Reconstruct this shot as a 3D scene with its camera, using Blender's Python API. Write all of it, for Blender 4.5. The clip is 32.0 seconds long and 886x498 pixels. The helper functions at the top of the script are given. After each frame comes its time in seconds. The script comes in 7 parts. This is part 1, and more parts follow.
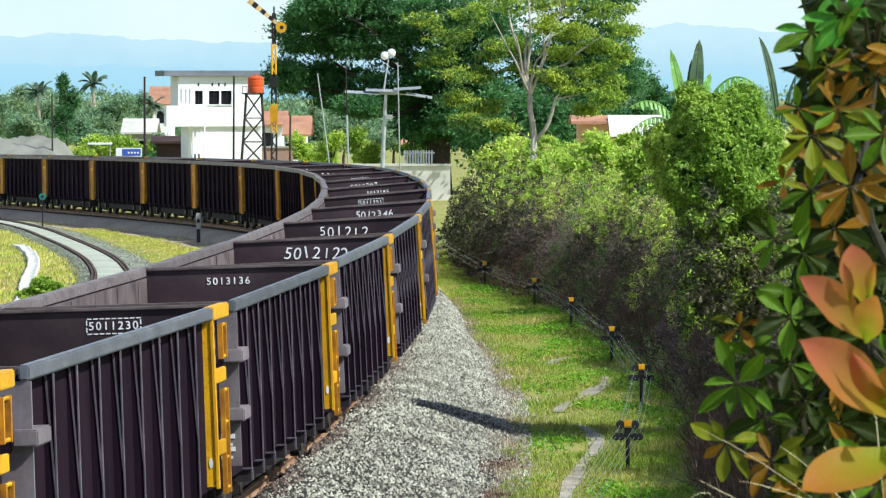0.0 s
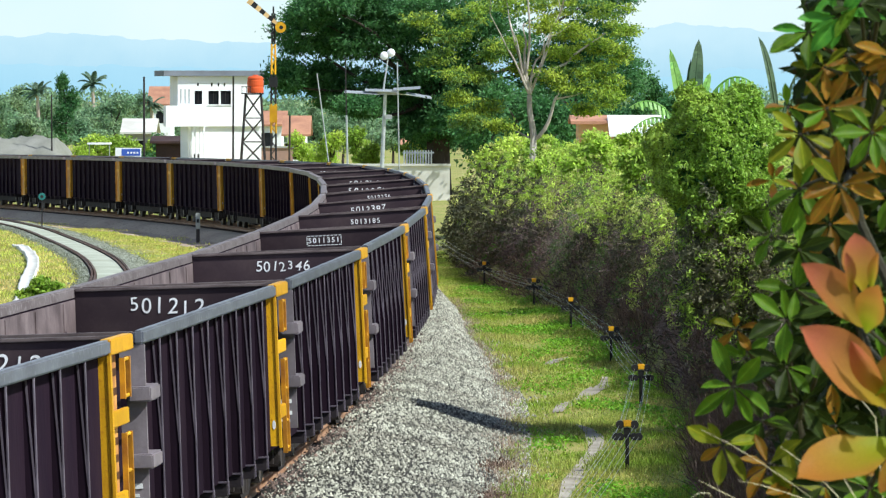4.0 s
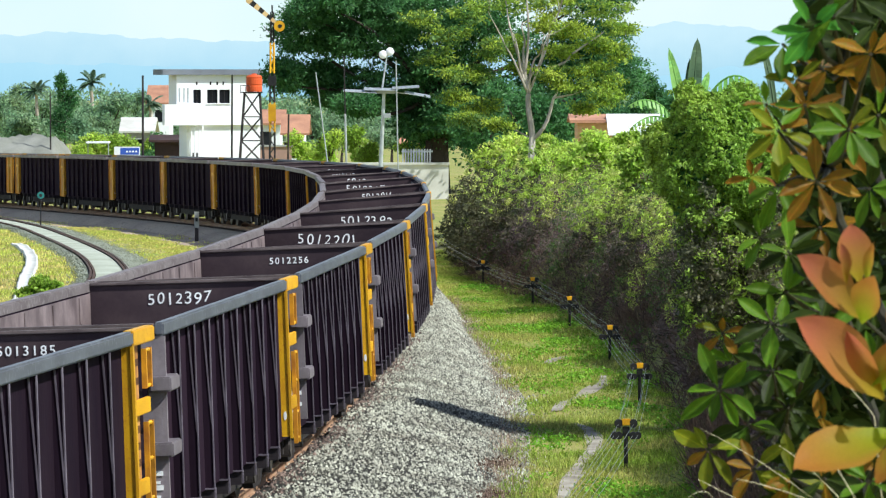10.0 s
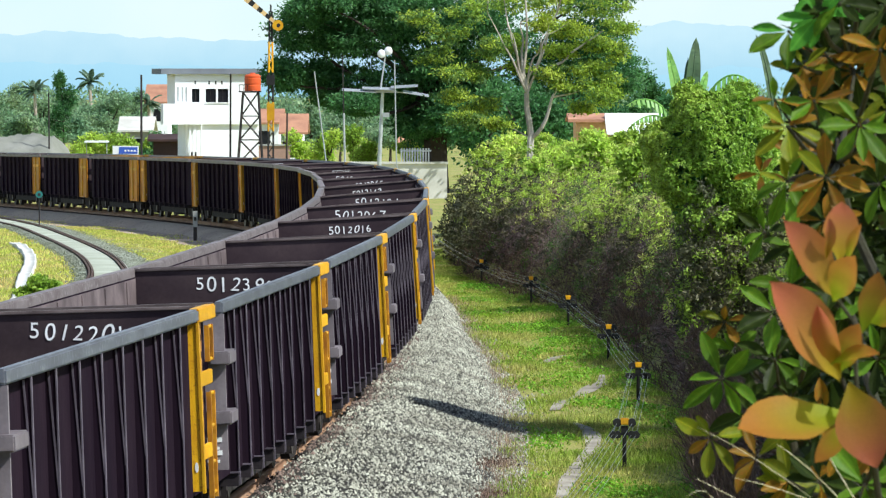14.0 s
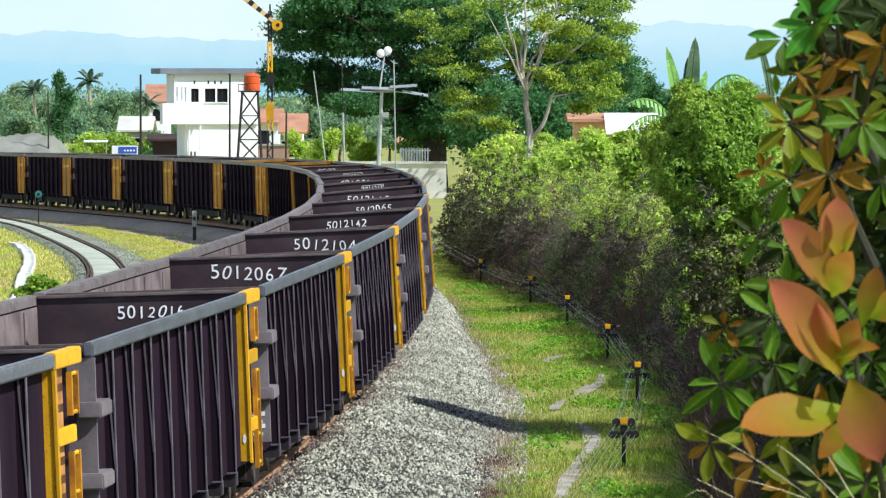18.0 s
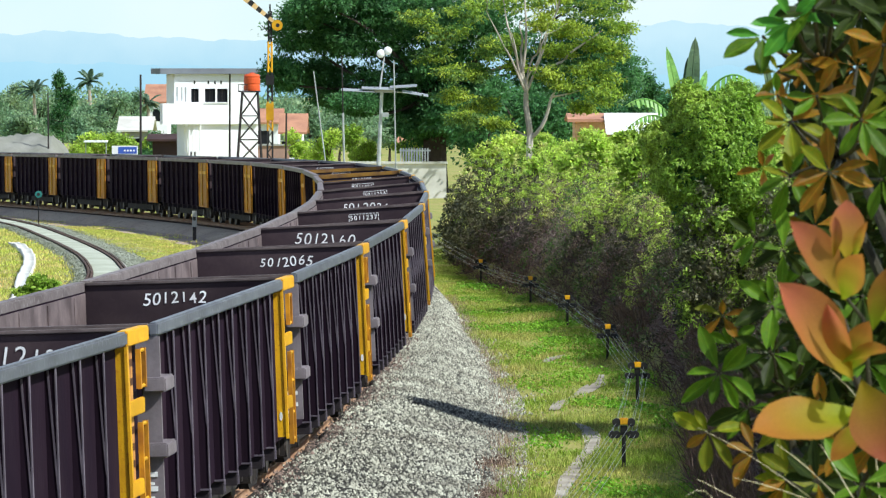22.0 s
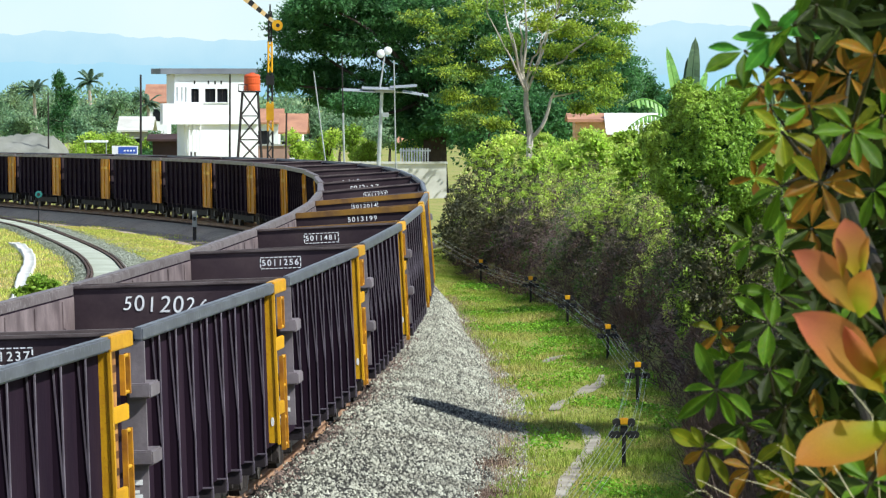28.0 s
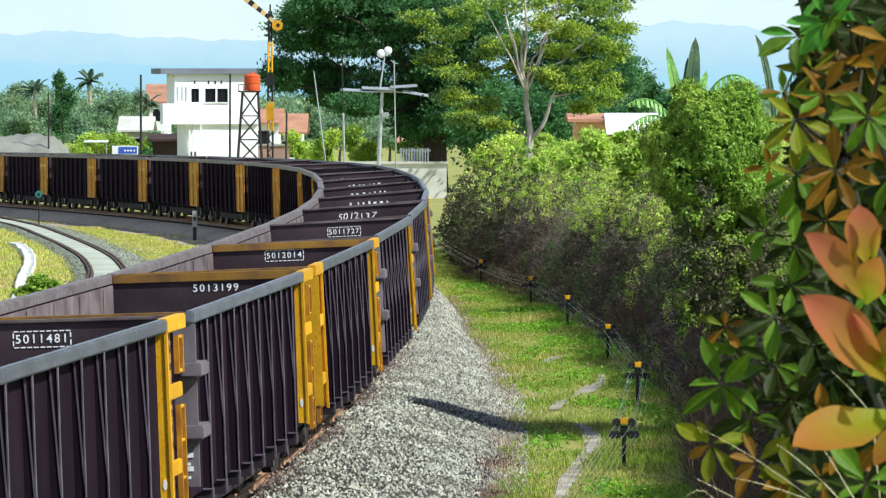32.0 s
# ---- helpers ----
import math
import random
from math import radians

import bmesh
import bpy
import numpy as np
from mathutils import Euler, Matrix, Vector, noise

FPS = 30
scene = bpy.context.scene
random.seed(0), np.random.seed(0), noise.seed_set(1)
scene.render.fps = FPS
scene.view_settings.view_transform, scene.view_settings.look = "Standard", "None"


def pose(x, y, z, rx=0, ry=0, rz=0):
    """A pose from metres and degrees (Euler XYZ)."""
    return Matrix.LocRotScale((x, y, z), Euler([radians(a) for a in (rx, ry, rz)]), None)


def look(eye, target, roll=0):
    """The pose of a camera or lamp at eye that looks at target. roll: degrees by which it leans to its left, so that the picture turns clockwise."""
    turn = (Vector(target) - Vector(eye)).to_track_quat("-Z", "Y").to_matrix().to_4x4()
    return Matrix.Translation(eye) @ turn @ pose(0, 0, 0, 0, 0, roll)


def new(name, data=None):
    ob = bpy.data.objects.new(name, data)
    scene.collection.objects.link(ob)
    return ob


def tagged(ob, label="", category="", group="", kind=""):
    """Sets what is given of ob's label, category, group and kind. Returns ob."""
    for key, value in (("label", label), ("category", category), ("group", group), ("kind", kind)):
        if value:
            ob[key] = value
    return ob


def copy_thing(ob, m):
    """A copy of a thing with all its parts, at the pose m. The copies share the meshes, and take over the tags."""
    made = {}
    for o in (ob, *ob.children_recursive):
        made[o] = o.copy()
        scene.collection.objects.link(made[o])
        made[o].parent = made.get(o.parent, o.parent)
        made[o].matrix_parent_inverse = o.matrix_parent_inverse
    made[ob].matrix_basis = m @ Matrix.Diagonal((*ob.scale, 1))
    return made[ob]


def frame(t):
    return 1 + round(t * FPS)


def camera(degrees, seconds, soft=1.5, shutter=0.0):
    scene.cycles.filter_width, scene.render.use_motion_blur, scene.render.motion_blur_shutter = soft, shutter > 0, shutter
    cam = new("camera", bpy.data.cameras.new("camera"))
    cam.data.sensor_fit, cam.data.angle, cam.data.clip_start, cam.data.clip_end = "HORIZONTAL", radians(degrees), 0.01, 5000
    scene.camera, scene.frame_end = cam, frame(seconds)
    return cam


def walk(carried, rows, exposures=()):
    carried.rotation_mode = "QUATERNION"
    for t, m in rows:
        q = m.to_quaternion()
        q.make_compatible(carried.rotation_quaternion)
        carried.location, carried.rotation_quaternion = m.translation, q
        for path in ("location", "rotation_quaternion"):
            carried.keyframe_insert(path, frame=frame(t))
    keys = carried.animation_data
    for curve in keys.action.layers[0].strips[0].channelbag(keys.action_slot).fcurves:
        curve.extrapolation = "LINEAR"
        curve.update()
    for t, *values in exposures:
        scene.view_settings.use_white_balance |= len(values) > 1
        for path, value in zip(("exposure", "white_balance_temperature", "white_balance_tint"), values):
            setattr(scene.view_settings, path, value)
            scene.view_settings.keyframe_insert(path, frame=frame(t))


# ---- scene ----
cam = camera(9.67, 32.0, soft=1.25)
cam.data.dof.use_dof, cam.data.dof.focus_distance, cam.data.dof.aperture_fstop = True, 95.0, 48.0


# the view: a long lens on a bank above the line, turning by a hair while it films
EYE_Z = 4.922
SWAY = [(0, 7, 4), (1, 7, 4), (2, 7.2, 4.8), (3, 7, 4.4), (3.5, 6.2, 4), (5.5, 6, 4), (6.5, 5.4, 3.2), (7, 4.6, 2.7), (8, 4.3, 2.5),
        (9.5, 4.1, 2), (10.5, 3, 1.5), (11, 1.8, 1), (12, 1.8, 0.9), (13, 0.7, 0), (14, 1.3, 0.5), (14.5, 1.2, 0.6), (16.5, 0.1, 0.4),
        (18, 0, 0), (22, 0, 0.2), (28, 0.2, 0.3), (30, 0.6, 0.5), (32, 0.4, 0.2)]
FOCAL = 9270.0


def view_rows():
    return [(t, pose(0, 0, EYE_Z, 90 - 1.7344 + math.degrees(dy / FOCAL), 0, math.degrees(dx / FOCAL))) for t, dx, dy in SWAY]


walk(cam, view_rows())

# ---- light ----
SUN_TO = Vector((0.77, -0.40, 0.92)).normalized()
world = bpy.data.worlds.new("world")
scene.world = world
world.use_nodes = True
wn = world.node_tree
sky = wn.nodes.new("ShaderNodeTexSky")
sky.sky_type = "NISHITA"
sky.sun_disc = False
sky.sun_elevation = math.asin(SUN_TO.z)
sky.sun_rotation = math.atan2(SUN_TO.x, SUN_TO.y)
sky.air_density, sky.dust_density, sky.ozone_density = 0.6, 0.2, 2.5
haze = wn.nodes.new("ShaderNodeMix")
haze.data_type, haze.blend_type = "RGBA", "MULTIPLY"
haze.inputs[0].default_value = 1.0
haze.inputs[7].default_value = (1.28, 1.10, 0.94, 1)
wn.links.new(sky.outputs[0], haze.inputs[6])
# pale cyan haze towards the horizon, with faint cloud in it
way = wn.nodes.new("ShaderNodeTexCoord")
axis = wn.nodes.new("ShaderNodeSeparateXYZ")
wn.links.new(way.outputs["Generated"], axis.inputs[0])
low = wn.nodes.new("ShaderNodeMapRange")
low.inputs[1].default_value, low.inputs[2].default_value, low.inputs[3].default_value, low.inputs[4].default_value = 0.03, 0.45, 1.0, 0.0
wn.links.new(axis.outputs[2], low.inputs[0])
cloud = wn.nodes.new("ShaderNodeTexNoise")
cloud.inputs["Scale"].default_value, cloud.inputs["Detail"].default_value = 26.0, 4.0
wn.links.new(way.outputs["Generated"], cloud.inputs["Vector"])
veil = wn.nodes.new("ShaderNodeMix")
veil.data_type = "RGBA"
veil.inputs[6].default_value, veil.inputs[7].default_value = (2.9, 4.0, 4.25, 1), (3.9, 4.4, 4.4, 1)
wn.links.new(cloud.outputs[0], veil.inputs[0])
air = wn.nodes.new("ShaderNodeMix")
air.data_type = "RGBA"
wn.links.new(low.outputs[0], air.inputs[0])
wn.links.new(haze.outputs[2], air.inputs[6])
wn.links.new(veil.outputs[2], air.inputs[7])
wn.links.new(air.outputs[2], wn.nodes["Background"].inputs[0])
wn.nodes["Background"].inputs[1].default_value = 0.15
sun = new("sun", bpy.data.lights.new("sun", "SUN"))
sun.data.energy, sun.data.angle, sun.data.color = 3.7, radians(0.8), (0.95, 0.985, 0.955)
sun.matrix_world = look((0, 0, 60), Vector((0, 0, 60)) - SUN_TO)
scene.view_settings.exposure = 0.655


# ---- materials ----
def material(name, colour, rough=0.6, metal=0.0, second=None, scale=6.0, mix=0.5, bump=0.2, fine=60.0, spread=0.12, third=None,
             space="Object", stretch=(1, 1, 1), island=False, translucent=0.0, sharp=(0.35, 0.65), gloss=0.35):
    """A surface with two colours mingled by coarse noise, fine grain, bump and a shade that differs from piece to piece."""
    m = bpy.data.materials.new(name)
    m.use_nodes = True
    nt = m.node_tree
    bsdf = nt.nodes["Principled BSDF"]
    link = nt.links.new
    tc = nt.nodes.new("ShaderNodeTexCoord")
    mp = nt.nodes.new("ShaderNodeMapping")
    mp.inputs["Scale"].default_value = stretch
    if space == "World":
        link(nt.nodes.new("ShaderNodeNewGeometry").outputs["Position"], mp.inputs[0])
    else:
        link(tc.outputs[space], mp.inputs[0])
    coarse = nt.nodes.new("ShaderNodeTexNoise")
    coarse.inputs["Scale"].default_value, coarse.inputs["Detail"].default_value = scale, 5.0
    link(mp.outputs[0], coarse.inputs["Vector"])
    ramp = nt.nodes.new("ShaderNodeMapRange")
    ramp.inputs[1].default_value, ramp.inputs[2].default_value = sharp
    ramp.inputs[4].default_value = mix * 2
    link(coarse.outputs[0], ramp.inputs[0])
    blend = nt.nodes.new("ShaderNodeMix")
    blend.data_type = "RGBA"
    blend.inputs[6].default_value = (*colour, 1)
    blend.inputs[7].default_value = (*(second or [c * 0.6 for c in colour]), 1)
    link(ramp.outputs[0], blend.inputs[0])
    grain = nt.nodes.new("ShaderNodeTexNoise")
    grain.inputs["Scale"].default_value, grain.inputs["Detail"].default_value = fine, 3.0
    link(mp.outputs[0], grain.inputs["Vector"])
    last = blend.outputs[2]
    if third:
        more = nt.nodes.new("ShaderNodeMix")
        more.data_type = "RGBA"
        more.inputs[7].default_value = (*third, 1)
        cut = nt.nodes.new("ShaderNodeMapRange")
        cut.inputs[1].default_value, cut.inputs[2].default_value = 0.55, 0.68
        link(grain.outputs[0], cut.inputs[0])
        link(cut.outputs[0], more.inputs[0])
        link(last, more.inputs[6])
        last = more.outputs[2]
    hsv = nt.nodes.new("ShaderNodeHueSaturation")
    val = nt.nodes.new("ShaderNodeMapRange")
    val.inputs[3].default_value, val.inputs[4].default_value = 1 - spread * 2, 1 + spread * 2
    rnd = nt.nodes.new("ShaderNodeNewGeometry").outputs["Random Per Island"] if island else nt.nodes.new("ShaderNodeObjectInfo").outputs["Random"]
    add = nt.nodes.new("ShaderNodeMath")
    add.operation = "ADD"
    link(rnd, add.inputs[0])
    half = nt.nodes.new("ShaderNodeMath")
    half.operation = "SUBTRACT"
    link(grain.outputs[0], half.inputs[0])
    half.inputs[1].default_value = 0.5
    link(half.outputs[0], add.inputs[1])
    link(add.outputs[0], val.inputs[0])
    link(val.outputs[0], hsv.inputs["Value"])
    link(last, hsv.inputs["Color"])
    link(hsv.outputs[0], bsdf.inputs["Base Color"])
    bsdf.inputs["Specular IOR Level"].default_value = gloss
    bsdf.inputs["Roughness"].default_value, bsdf.inputs["Metallic"].default_value = rough, metal
    bp = nt.nodes.new("ShaderNodeBump")
    bp.inputs["Strength"].default_value, bp.inputs["Distance"].default_value = bump, 0.02
    link(grain.outputs[0], bp.inputs["Height"])
    link(bp.outputs[0], bsdf.inputs["Normal"])
    if translucent:
        tr = nt.nodes.new("ShaderNodeBsdfTranslucent")
        link(hsv.outputs[0], tr.inputs[0])
        ms = nt.nodes.new("ShaderNodeMixShader")
        ms.inputs[0].default_value = translucent
        link(bsdf.outputs[0], ms.inputs[1])
        link(tr.outputs[0], ms.inputs[2])
        link(ms.outputs[0], nt.nodes["Material Output"].inputs[0])
    return m


def plain_glow(name, colour, strength):
    m = bpy.data.materials.new(name)
    m.use_nodes = True
    b = m.node_tree.nodes["Principled BSDF"]
    b.inputs["Base Color"].default_value = (0, 0, 0, 1)
    b.inputs["Roughness"].default_value = 1.0
    b.inputs["Emission Color"].default_value = (*colour, 1)
    b.inputs["Emission Strength"].default_value = strength
    return m


BAR_YELLOW = material("grimy_yellow_bar", (0.30, 0.15, 0.02), 0.6, 0, (0.14, 0.07, 0.03), 2.5, 0.5, 0.12, 26, 0.1)
COAL_PAINT = material("black_wagon_paint", (0.0135, 0.0070, 0.0145), 0.9, 0, (0.0235, 0.0130, 0.0210), 1.6, 0.5, 0.15, 24, 0.10, stretch=(1, 1, 0.25), gloss=0.06)
INNER = material("worn_inner_steel", (0.24, 0.185, 0.18), 0.65, 0, (0.10, 0.072, 0.072), 1.7, 0.5, 0.2, 18, 0.12)
INNER_DARK = material("coal_blackened_steel", (0.045, 0.031, 0.037), 0.9, 0, (0.075, 0.053, 0.056), 1.2, 0.5, 0.05, 20, 0.1, gloss=0.08)
RIM_GREY = material("worn_grey_rim", (0.150, 0.158, 0.185), 0.42, 0.1, (0.105, 0.108, 0.128), 1.8, 0.5, 0.08, 14, 0.08, third=(0.20, 0.208, 0.23))
RIM_BROWN = material("worn_brown_rim", (0.20, 0.165, 0.16), 0.55, 0.1, (0.13, 0.10, 0.098), 1.8, 0.5, 0.08, 14, 0.08, third=(0.27, 0.24, 0.235))
POST_GREY = material("dusty_grey_steel", (0.235, 0.20, 0.215), 0.6, 0, (0.15, 0.125, 0.135), 2.5, 0.5, 0.15, 22, 0.1)
END_RIM = material("dusty_end_rim", (0.15, 0.115, 0.11), 0.7, 0, (0.07, 0.05, 0.05), 2.5, 0.5, 0.15, 24, 0.1)
RIB_EDGE = material("pale_rib_edge", (0.15, 0.125, 0.155), 0.6, 0, (0.085, 0.068, 0.09), 3.0, 0.5, 0.15, 24, 0.1)
YELLOW = material("yellow_paint", (0.80, 0.43, 0.010), 0.5, 0, (0.60, 0.28, 0.010), 2.5, 0.4, 0.12, 26, 0.1, third=(0.55, 0.24, 0.012))
SLOT_BROWN = material("dark_slot_brown", (0.055, 0.022, 0.012), 0.7, 0, (0.14, 0.05, 0.014), 2.2, 0.5, 0.12, 26, 0.1)
YELLOW_FLAT = material("amber_paint", (0.62, 0.27, 0.012), 0.6, 0, (0.42, 0.16, 0.012), 2.0, 0.5, 0.12, 26, 0.1)
OCHRE = material("faded_ochre_paint", (0.62, 0.30, 0.09), 0.7, 0, (0.36, 0.15, 0.05), 3.0, 0.5, 0.12, 26, 0.1)
ORANGE_RUST = material("rusty_orange_paint", (0.60, 0.27, 0.012), 0.6, 0, (0.26, 0.09, 0.014), 4.0, 0.5, 0.12, 26, 0.1)
UNDER = material("grimy_underframe", (0.018, 0.014, 0.015), 0.85, 0, (0.032, 0.024, 0.02), 3.0, 0.5, 0.3, 30, 0.15)
TREAD = material("worn_wheel_steel", (0.07, 0.06, 0.06), 0.55, 0.3, (0.10, 0.08, 0.07), 4, 0.4, 0.1, 30, 0.1)
CHALK = material("white_paint_marks", (0.95, 0.95, 0.94), 0.6, 0, (0.82, 0.82, 0.82), 9, 0.4, 0.1, 50, 0.05)
RAIL = material("rusty_rail", (0.24, 0.125, 0.070), 0.7, 0.1, (0.33, 0.20, 0.12), 1.2, 0.5, 0.25, 30, 0.1)
RAIL_DARK = material("dark_rail_side", (0.06, 0.035, 0.025), 0.7, 0.2, (0.10, 0.055, 0.035), 1.2, 0.5, 0.25, 30, 0.1)
SLEEPER = material("weathered_sleeper", (0.055, 0.036, 0.027), 0.85, 0, (0.035, 0.025, 0.02), 3, 0.5, 0.3, 30, 0.15)


# ---- mesh helpers ----
def link_mesh(name, bm, mats):
    me = bpy.data.meshes.new(name)
    bm.to_mesh(me)
    bm.free()
    for m in mats if isinstance(mats, (list, tuple)) else [mats]:
        me.materials.append(m)
    return me


def part(name, bm, mat, parent, label=""):
    """One mesh object under a thing or under a part."""
    ob = new(name, bm if isinstance(bm, bpy.types.Mesh) else link_mesh(name, bm, mat))
    ob.parent = parent
    return tagged(ob, label) if label else ob


def thing(name, bm, mat, label, category, group="", kind=""):
    ob = new(name, bm if isinstance(bm, bpy.types.Mesh) else link_mesh(name, bm, mat) if bm else None)
    return tagged(ob, label, category, group, kind)


def box(bm, x0, x1, y0, y1, z0, z1, bevel=0.0):
    vs = [bm.verts.new((x, y, z)) for x in (x0, x1) for y in (y0, y1) for z in (z0, z1)]
    fs = [bm.faces.new([vs[i] for i in f]) for f in ((0, 1, 3, 2), (4, 6, 7, 5), (0, 4, 5, 1), (2, 3, 7, 6), (0, 2, 6, 4), (1, 5, 7, 3))]
    if bevel:
        bmesh.ops.bevel(bm, geom=list({e for f in fs for e in f.edges}), offset=bevel, segments=2, affect="EDGES")
    return bm


def prism(bm, outline, axis, a, b):
    """A flat outline of (u, v) carried along an axis from a to b. axis x: (y, z); y: (x, z); z: (x, y)."""
    def at(u, v, w):
        return {"x": (w, u, v), "y": (u, w, v), "z": (u, v, w)}[axis]
    lo = [bm.verts.new(at(u, v, a)) for u, v in outline]
    hi = [bm.verts.new(at(u, v, b)) for u, v in outline]
    n = len(lo)
    bm.faces.new(lo[::-1])
    bm.faces.new(hi)
    for i in range(n):
        bm.faces.new((lo[i], lo[(i + 1) % n], hi[(i + 1) % n], hi[i]))
    bmesh.ops.recalc_face_normals(bm, faces=bm.faces)
    return bm


def tube(bm, path, radii, sides=8):
    """A round limb along a path."""
    rings = []
    for i, p in enumerate(path):
        p = Vector(p)
        d = (Vector(path[min(i + 1, len(path) - 1)]) - Vector(path[max(i - 1, 0)])).normalized()
        u = d.orthogonal().normalized()
        w = d.cross(u)
        r = radii[i] if isinstance(radii, (list, tuple)) else radii
        rings.append([bm.verts.new(p + (u * math.cos(k * math.tau / sides) + w * math.sin(k * math.tau / sides)) * r) for k in range(sides)])
    for a, b in zip(rings, rings[1:]):
        for k in range(sides):
            bm.faces.new((a[k], a[(k + 1) % sides], b[(k + 1) % sides], b[k]))
    bm.faces.new(rings[0][::-1])
    bm.faces.new(rings[-1])
    return bm


def disc(bm, centre, radius, x0, x1, axis="y", sides=20):
    out = [(math.cos(k * math.tau / sides) * radius, math.sin(k * math.tau / sides) * radius) for k in range(sides)]
    cx, cy, cz = centre
    off = {"x": (cy, cz), "y": (cx, cz), "z": (cx, cy)}[axis]
    return prism(bm, [(u + off[0], v + off[1]) for u, v in out], axis, x0, x1)


def quads(name, verts, mats, material_index=None, smooth=False):
    """A mesh of separate four-cornered pieces: verts is (n, 4, 3)."""
    n = len(verts)
    me = bpy.data.meshes.new(name)
    me.vertices.add(n * 4)
    me.vertices.foreach_set("co", np.ascontiguousarray(verts, dtype=np.float32).ravel())
    me.loops.add(n * 4)
    me.loops.foreach_set("vertex_index", np.arange(n * 4, dtype=np.int32))
    me.polygons.add(n)
    me.polygons.foreach_set("loop_start", np.arange(0, n * 4, 4, dtype=np.int32))
    for m in mats if isinstance(mats, (list, tuple)) else [mats]:
        me.materials.append(m)
    if material_index is not None:
        me.polygons.foreach_set("material_index", np.asarray(material_index, dtype=np.int32))
    me.update(calc_edges=True)
    return me


def ribbon(name, co, mat):
    """A smooth sheet through rows of places: co is (rows, columns, 3)."""
    nr, nc = co.shape[:2]
    i = np.arange(nr * nc).reshape(nr, nc)
    q = np.stack([i[:-1, :-1], i[:-1, 1:], i[1:, 1:], i[1:, :-1]], axis=-1).reshape(-1, 4)
    me = bpy.data.meshes.new(name)
    me.vertices.add(nr * nc)
    me.vertices.foreach_set("co", np.ascontiguousarray(co, dtype=np.float32).ravel())
    me.loops.add(q.size)
    me.loops.foreach_set("vertex_index", q.astype(np.int32).ravel())
    me.polygons.add(len(q))
    me.polygons.foreach_set("loop_start", np.arange(0, q.size, 4, dtype=np.int32))
    me.polygons.foreach_set("use_smooth", np.ones(len(q), dtype=bool))
    me.materials.append(mat)
    me.update(calc_edges=True)
    return me


def leaves_at(rng, centres, length, width, droop=0.0, up=0.5, out=None, fold=0.0):
    """Pointed leaves round given places: a four-cornered blade each."""
    n = len(centres)
    d = rng.normal(size=(n, 3))
    if out is not None:
        d = d * 0.7 + out * 0.9
    d[:, 2] -= droop
    d /= np.linalg.norm(d, axis=1)[:, None]
    up_v = rng.normal(size=(n, 3)) * 0.8 + (np.array([0, 0, up]) if np.isscalar(up) else np.array(up))
    s = np.cross(d, up_v)
    s /= np.linalg.norm(s, axis=1)[:, None] + 1e-9
    le = (length * rng.uniform(0.6, 1.35, n))[:, None]
    wi = (width * rng.uniform(0.6, 1.3, n))[:, None]
    nrm = np.cross(s, d)
    a = centres - d * le * 0.5
    c = centres + d * le * 0.5 - nrm * le * fold
    b = centres + s * wi * 0.5
    e = centres - s * wi * 0.5
    return np.stack([a, b, c, e], axis=1)


def rod(a, b, r, sides=6):
    return tube(bmesh.new(), [a, b], r, sides)


def cube_part(name, parent, mat, x0, x1, y0, y1, z0, z1, label="", bevel=0.0):
    bm = box(bmesh.new(), x0, x1, y0, y1, z0, z1, bevel)
    bmesh.ops.recalc_face_normals(bm, faces=bm.faces)
    return part(name, bm, mat, parent, label)


# ---- the line of the track ----
PITCH = 13.6
KNOTS = np.linspace(-3, 16, 11)
BENDS = np.array([-0.0290, -0.0231, -0.0168, -0.0160, -0.0154, -0.0099, -0.0350, -0.0498, -0.0179, 0.0, 0.0])
TS = np.linspace(-30, 45, 7501)
_k = np.where(TS < -3.0, 0.0, np.interp(TS, KNOTS, BENDS))
_th = np.cumsum(_k) * 0.01
_i0 = int(np.argmin(abs(TS)))
TTH = _th - _th[_i0] + 0.06344
TX = np.cumsum(np.sin(TTH)) * 0.01
TY = np.cumsum(np.cos(TTH)) * 0.01
TX = (TX - TX[_i0] - 0.22631) * PITCH
TY = (TY - TY[_i0] + 4.72269) * PITCH


def fall(s):
    """The line's height: it falls gently on the far side of the bend."""
    s = np.clip(np.asarray(s, float), 0, 17)
    return (-0.0000136 * s - 0.00029391 * s * s) * PITCH


def lean(s):
    return np.interp(s, [0, 4.5, 9, 13], [0.0335, 0.0919, 0.0319, 0.0106])


def on_track(s, side=0.0, up=0.0):
    """A place at s wagon lengths along the line, so far to its right and above its rails."""
    x, y, th = np.interp(s, TS, TX), np.interp(s, TS, TY), np.interp(s, TS, TTH)
    c = lean(s)
    o, z = side * np.cos(c) - up * np.sin(c), up * np.cos(c) + side * np.sin(c)
    return np.stack([x + np.cos(th) * o, y - np.sin(th) * o, z + fall(s)], axis=-1)


def wagon_pose(s):
    a, b = Vector(on_track(s - 0.34)), Vector(on_track(s + 0.34))
    f = (b - a).normalized()
    left = Vector((0, 0, 1)).cross(f).normalized()
    up = f.cross(left)
    c = -float(lean(s))
    l2, u2 = left * math.cos(c) + up * math.sin(c), up * math.cos(c) - left * math.sin(c)
    m = Matrix((f, l2, u2)).transposed().to_4x4()
    m.translation = (a + b) / 2
    return m


def travelled(t):
    """Wagon lengths that the train has run by t seconds."""
    return -12.414 + 0.62644 * t + 0.0017873 * t * t - 0.00001928 * t ** 3


# ---- the coal train ----
HW, RIM, HB = 1.356, 2.625, 6.46
RIM_DEEP = 0.132


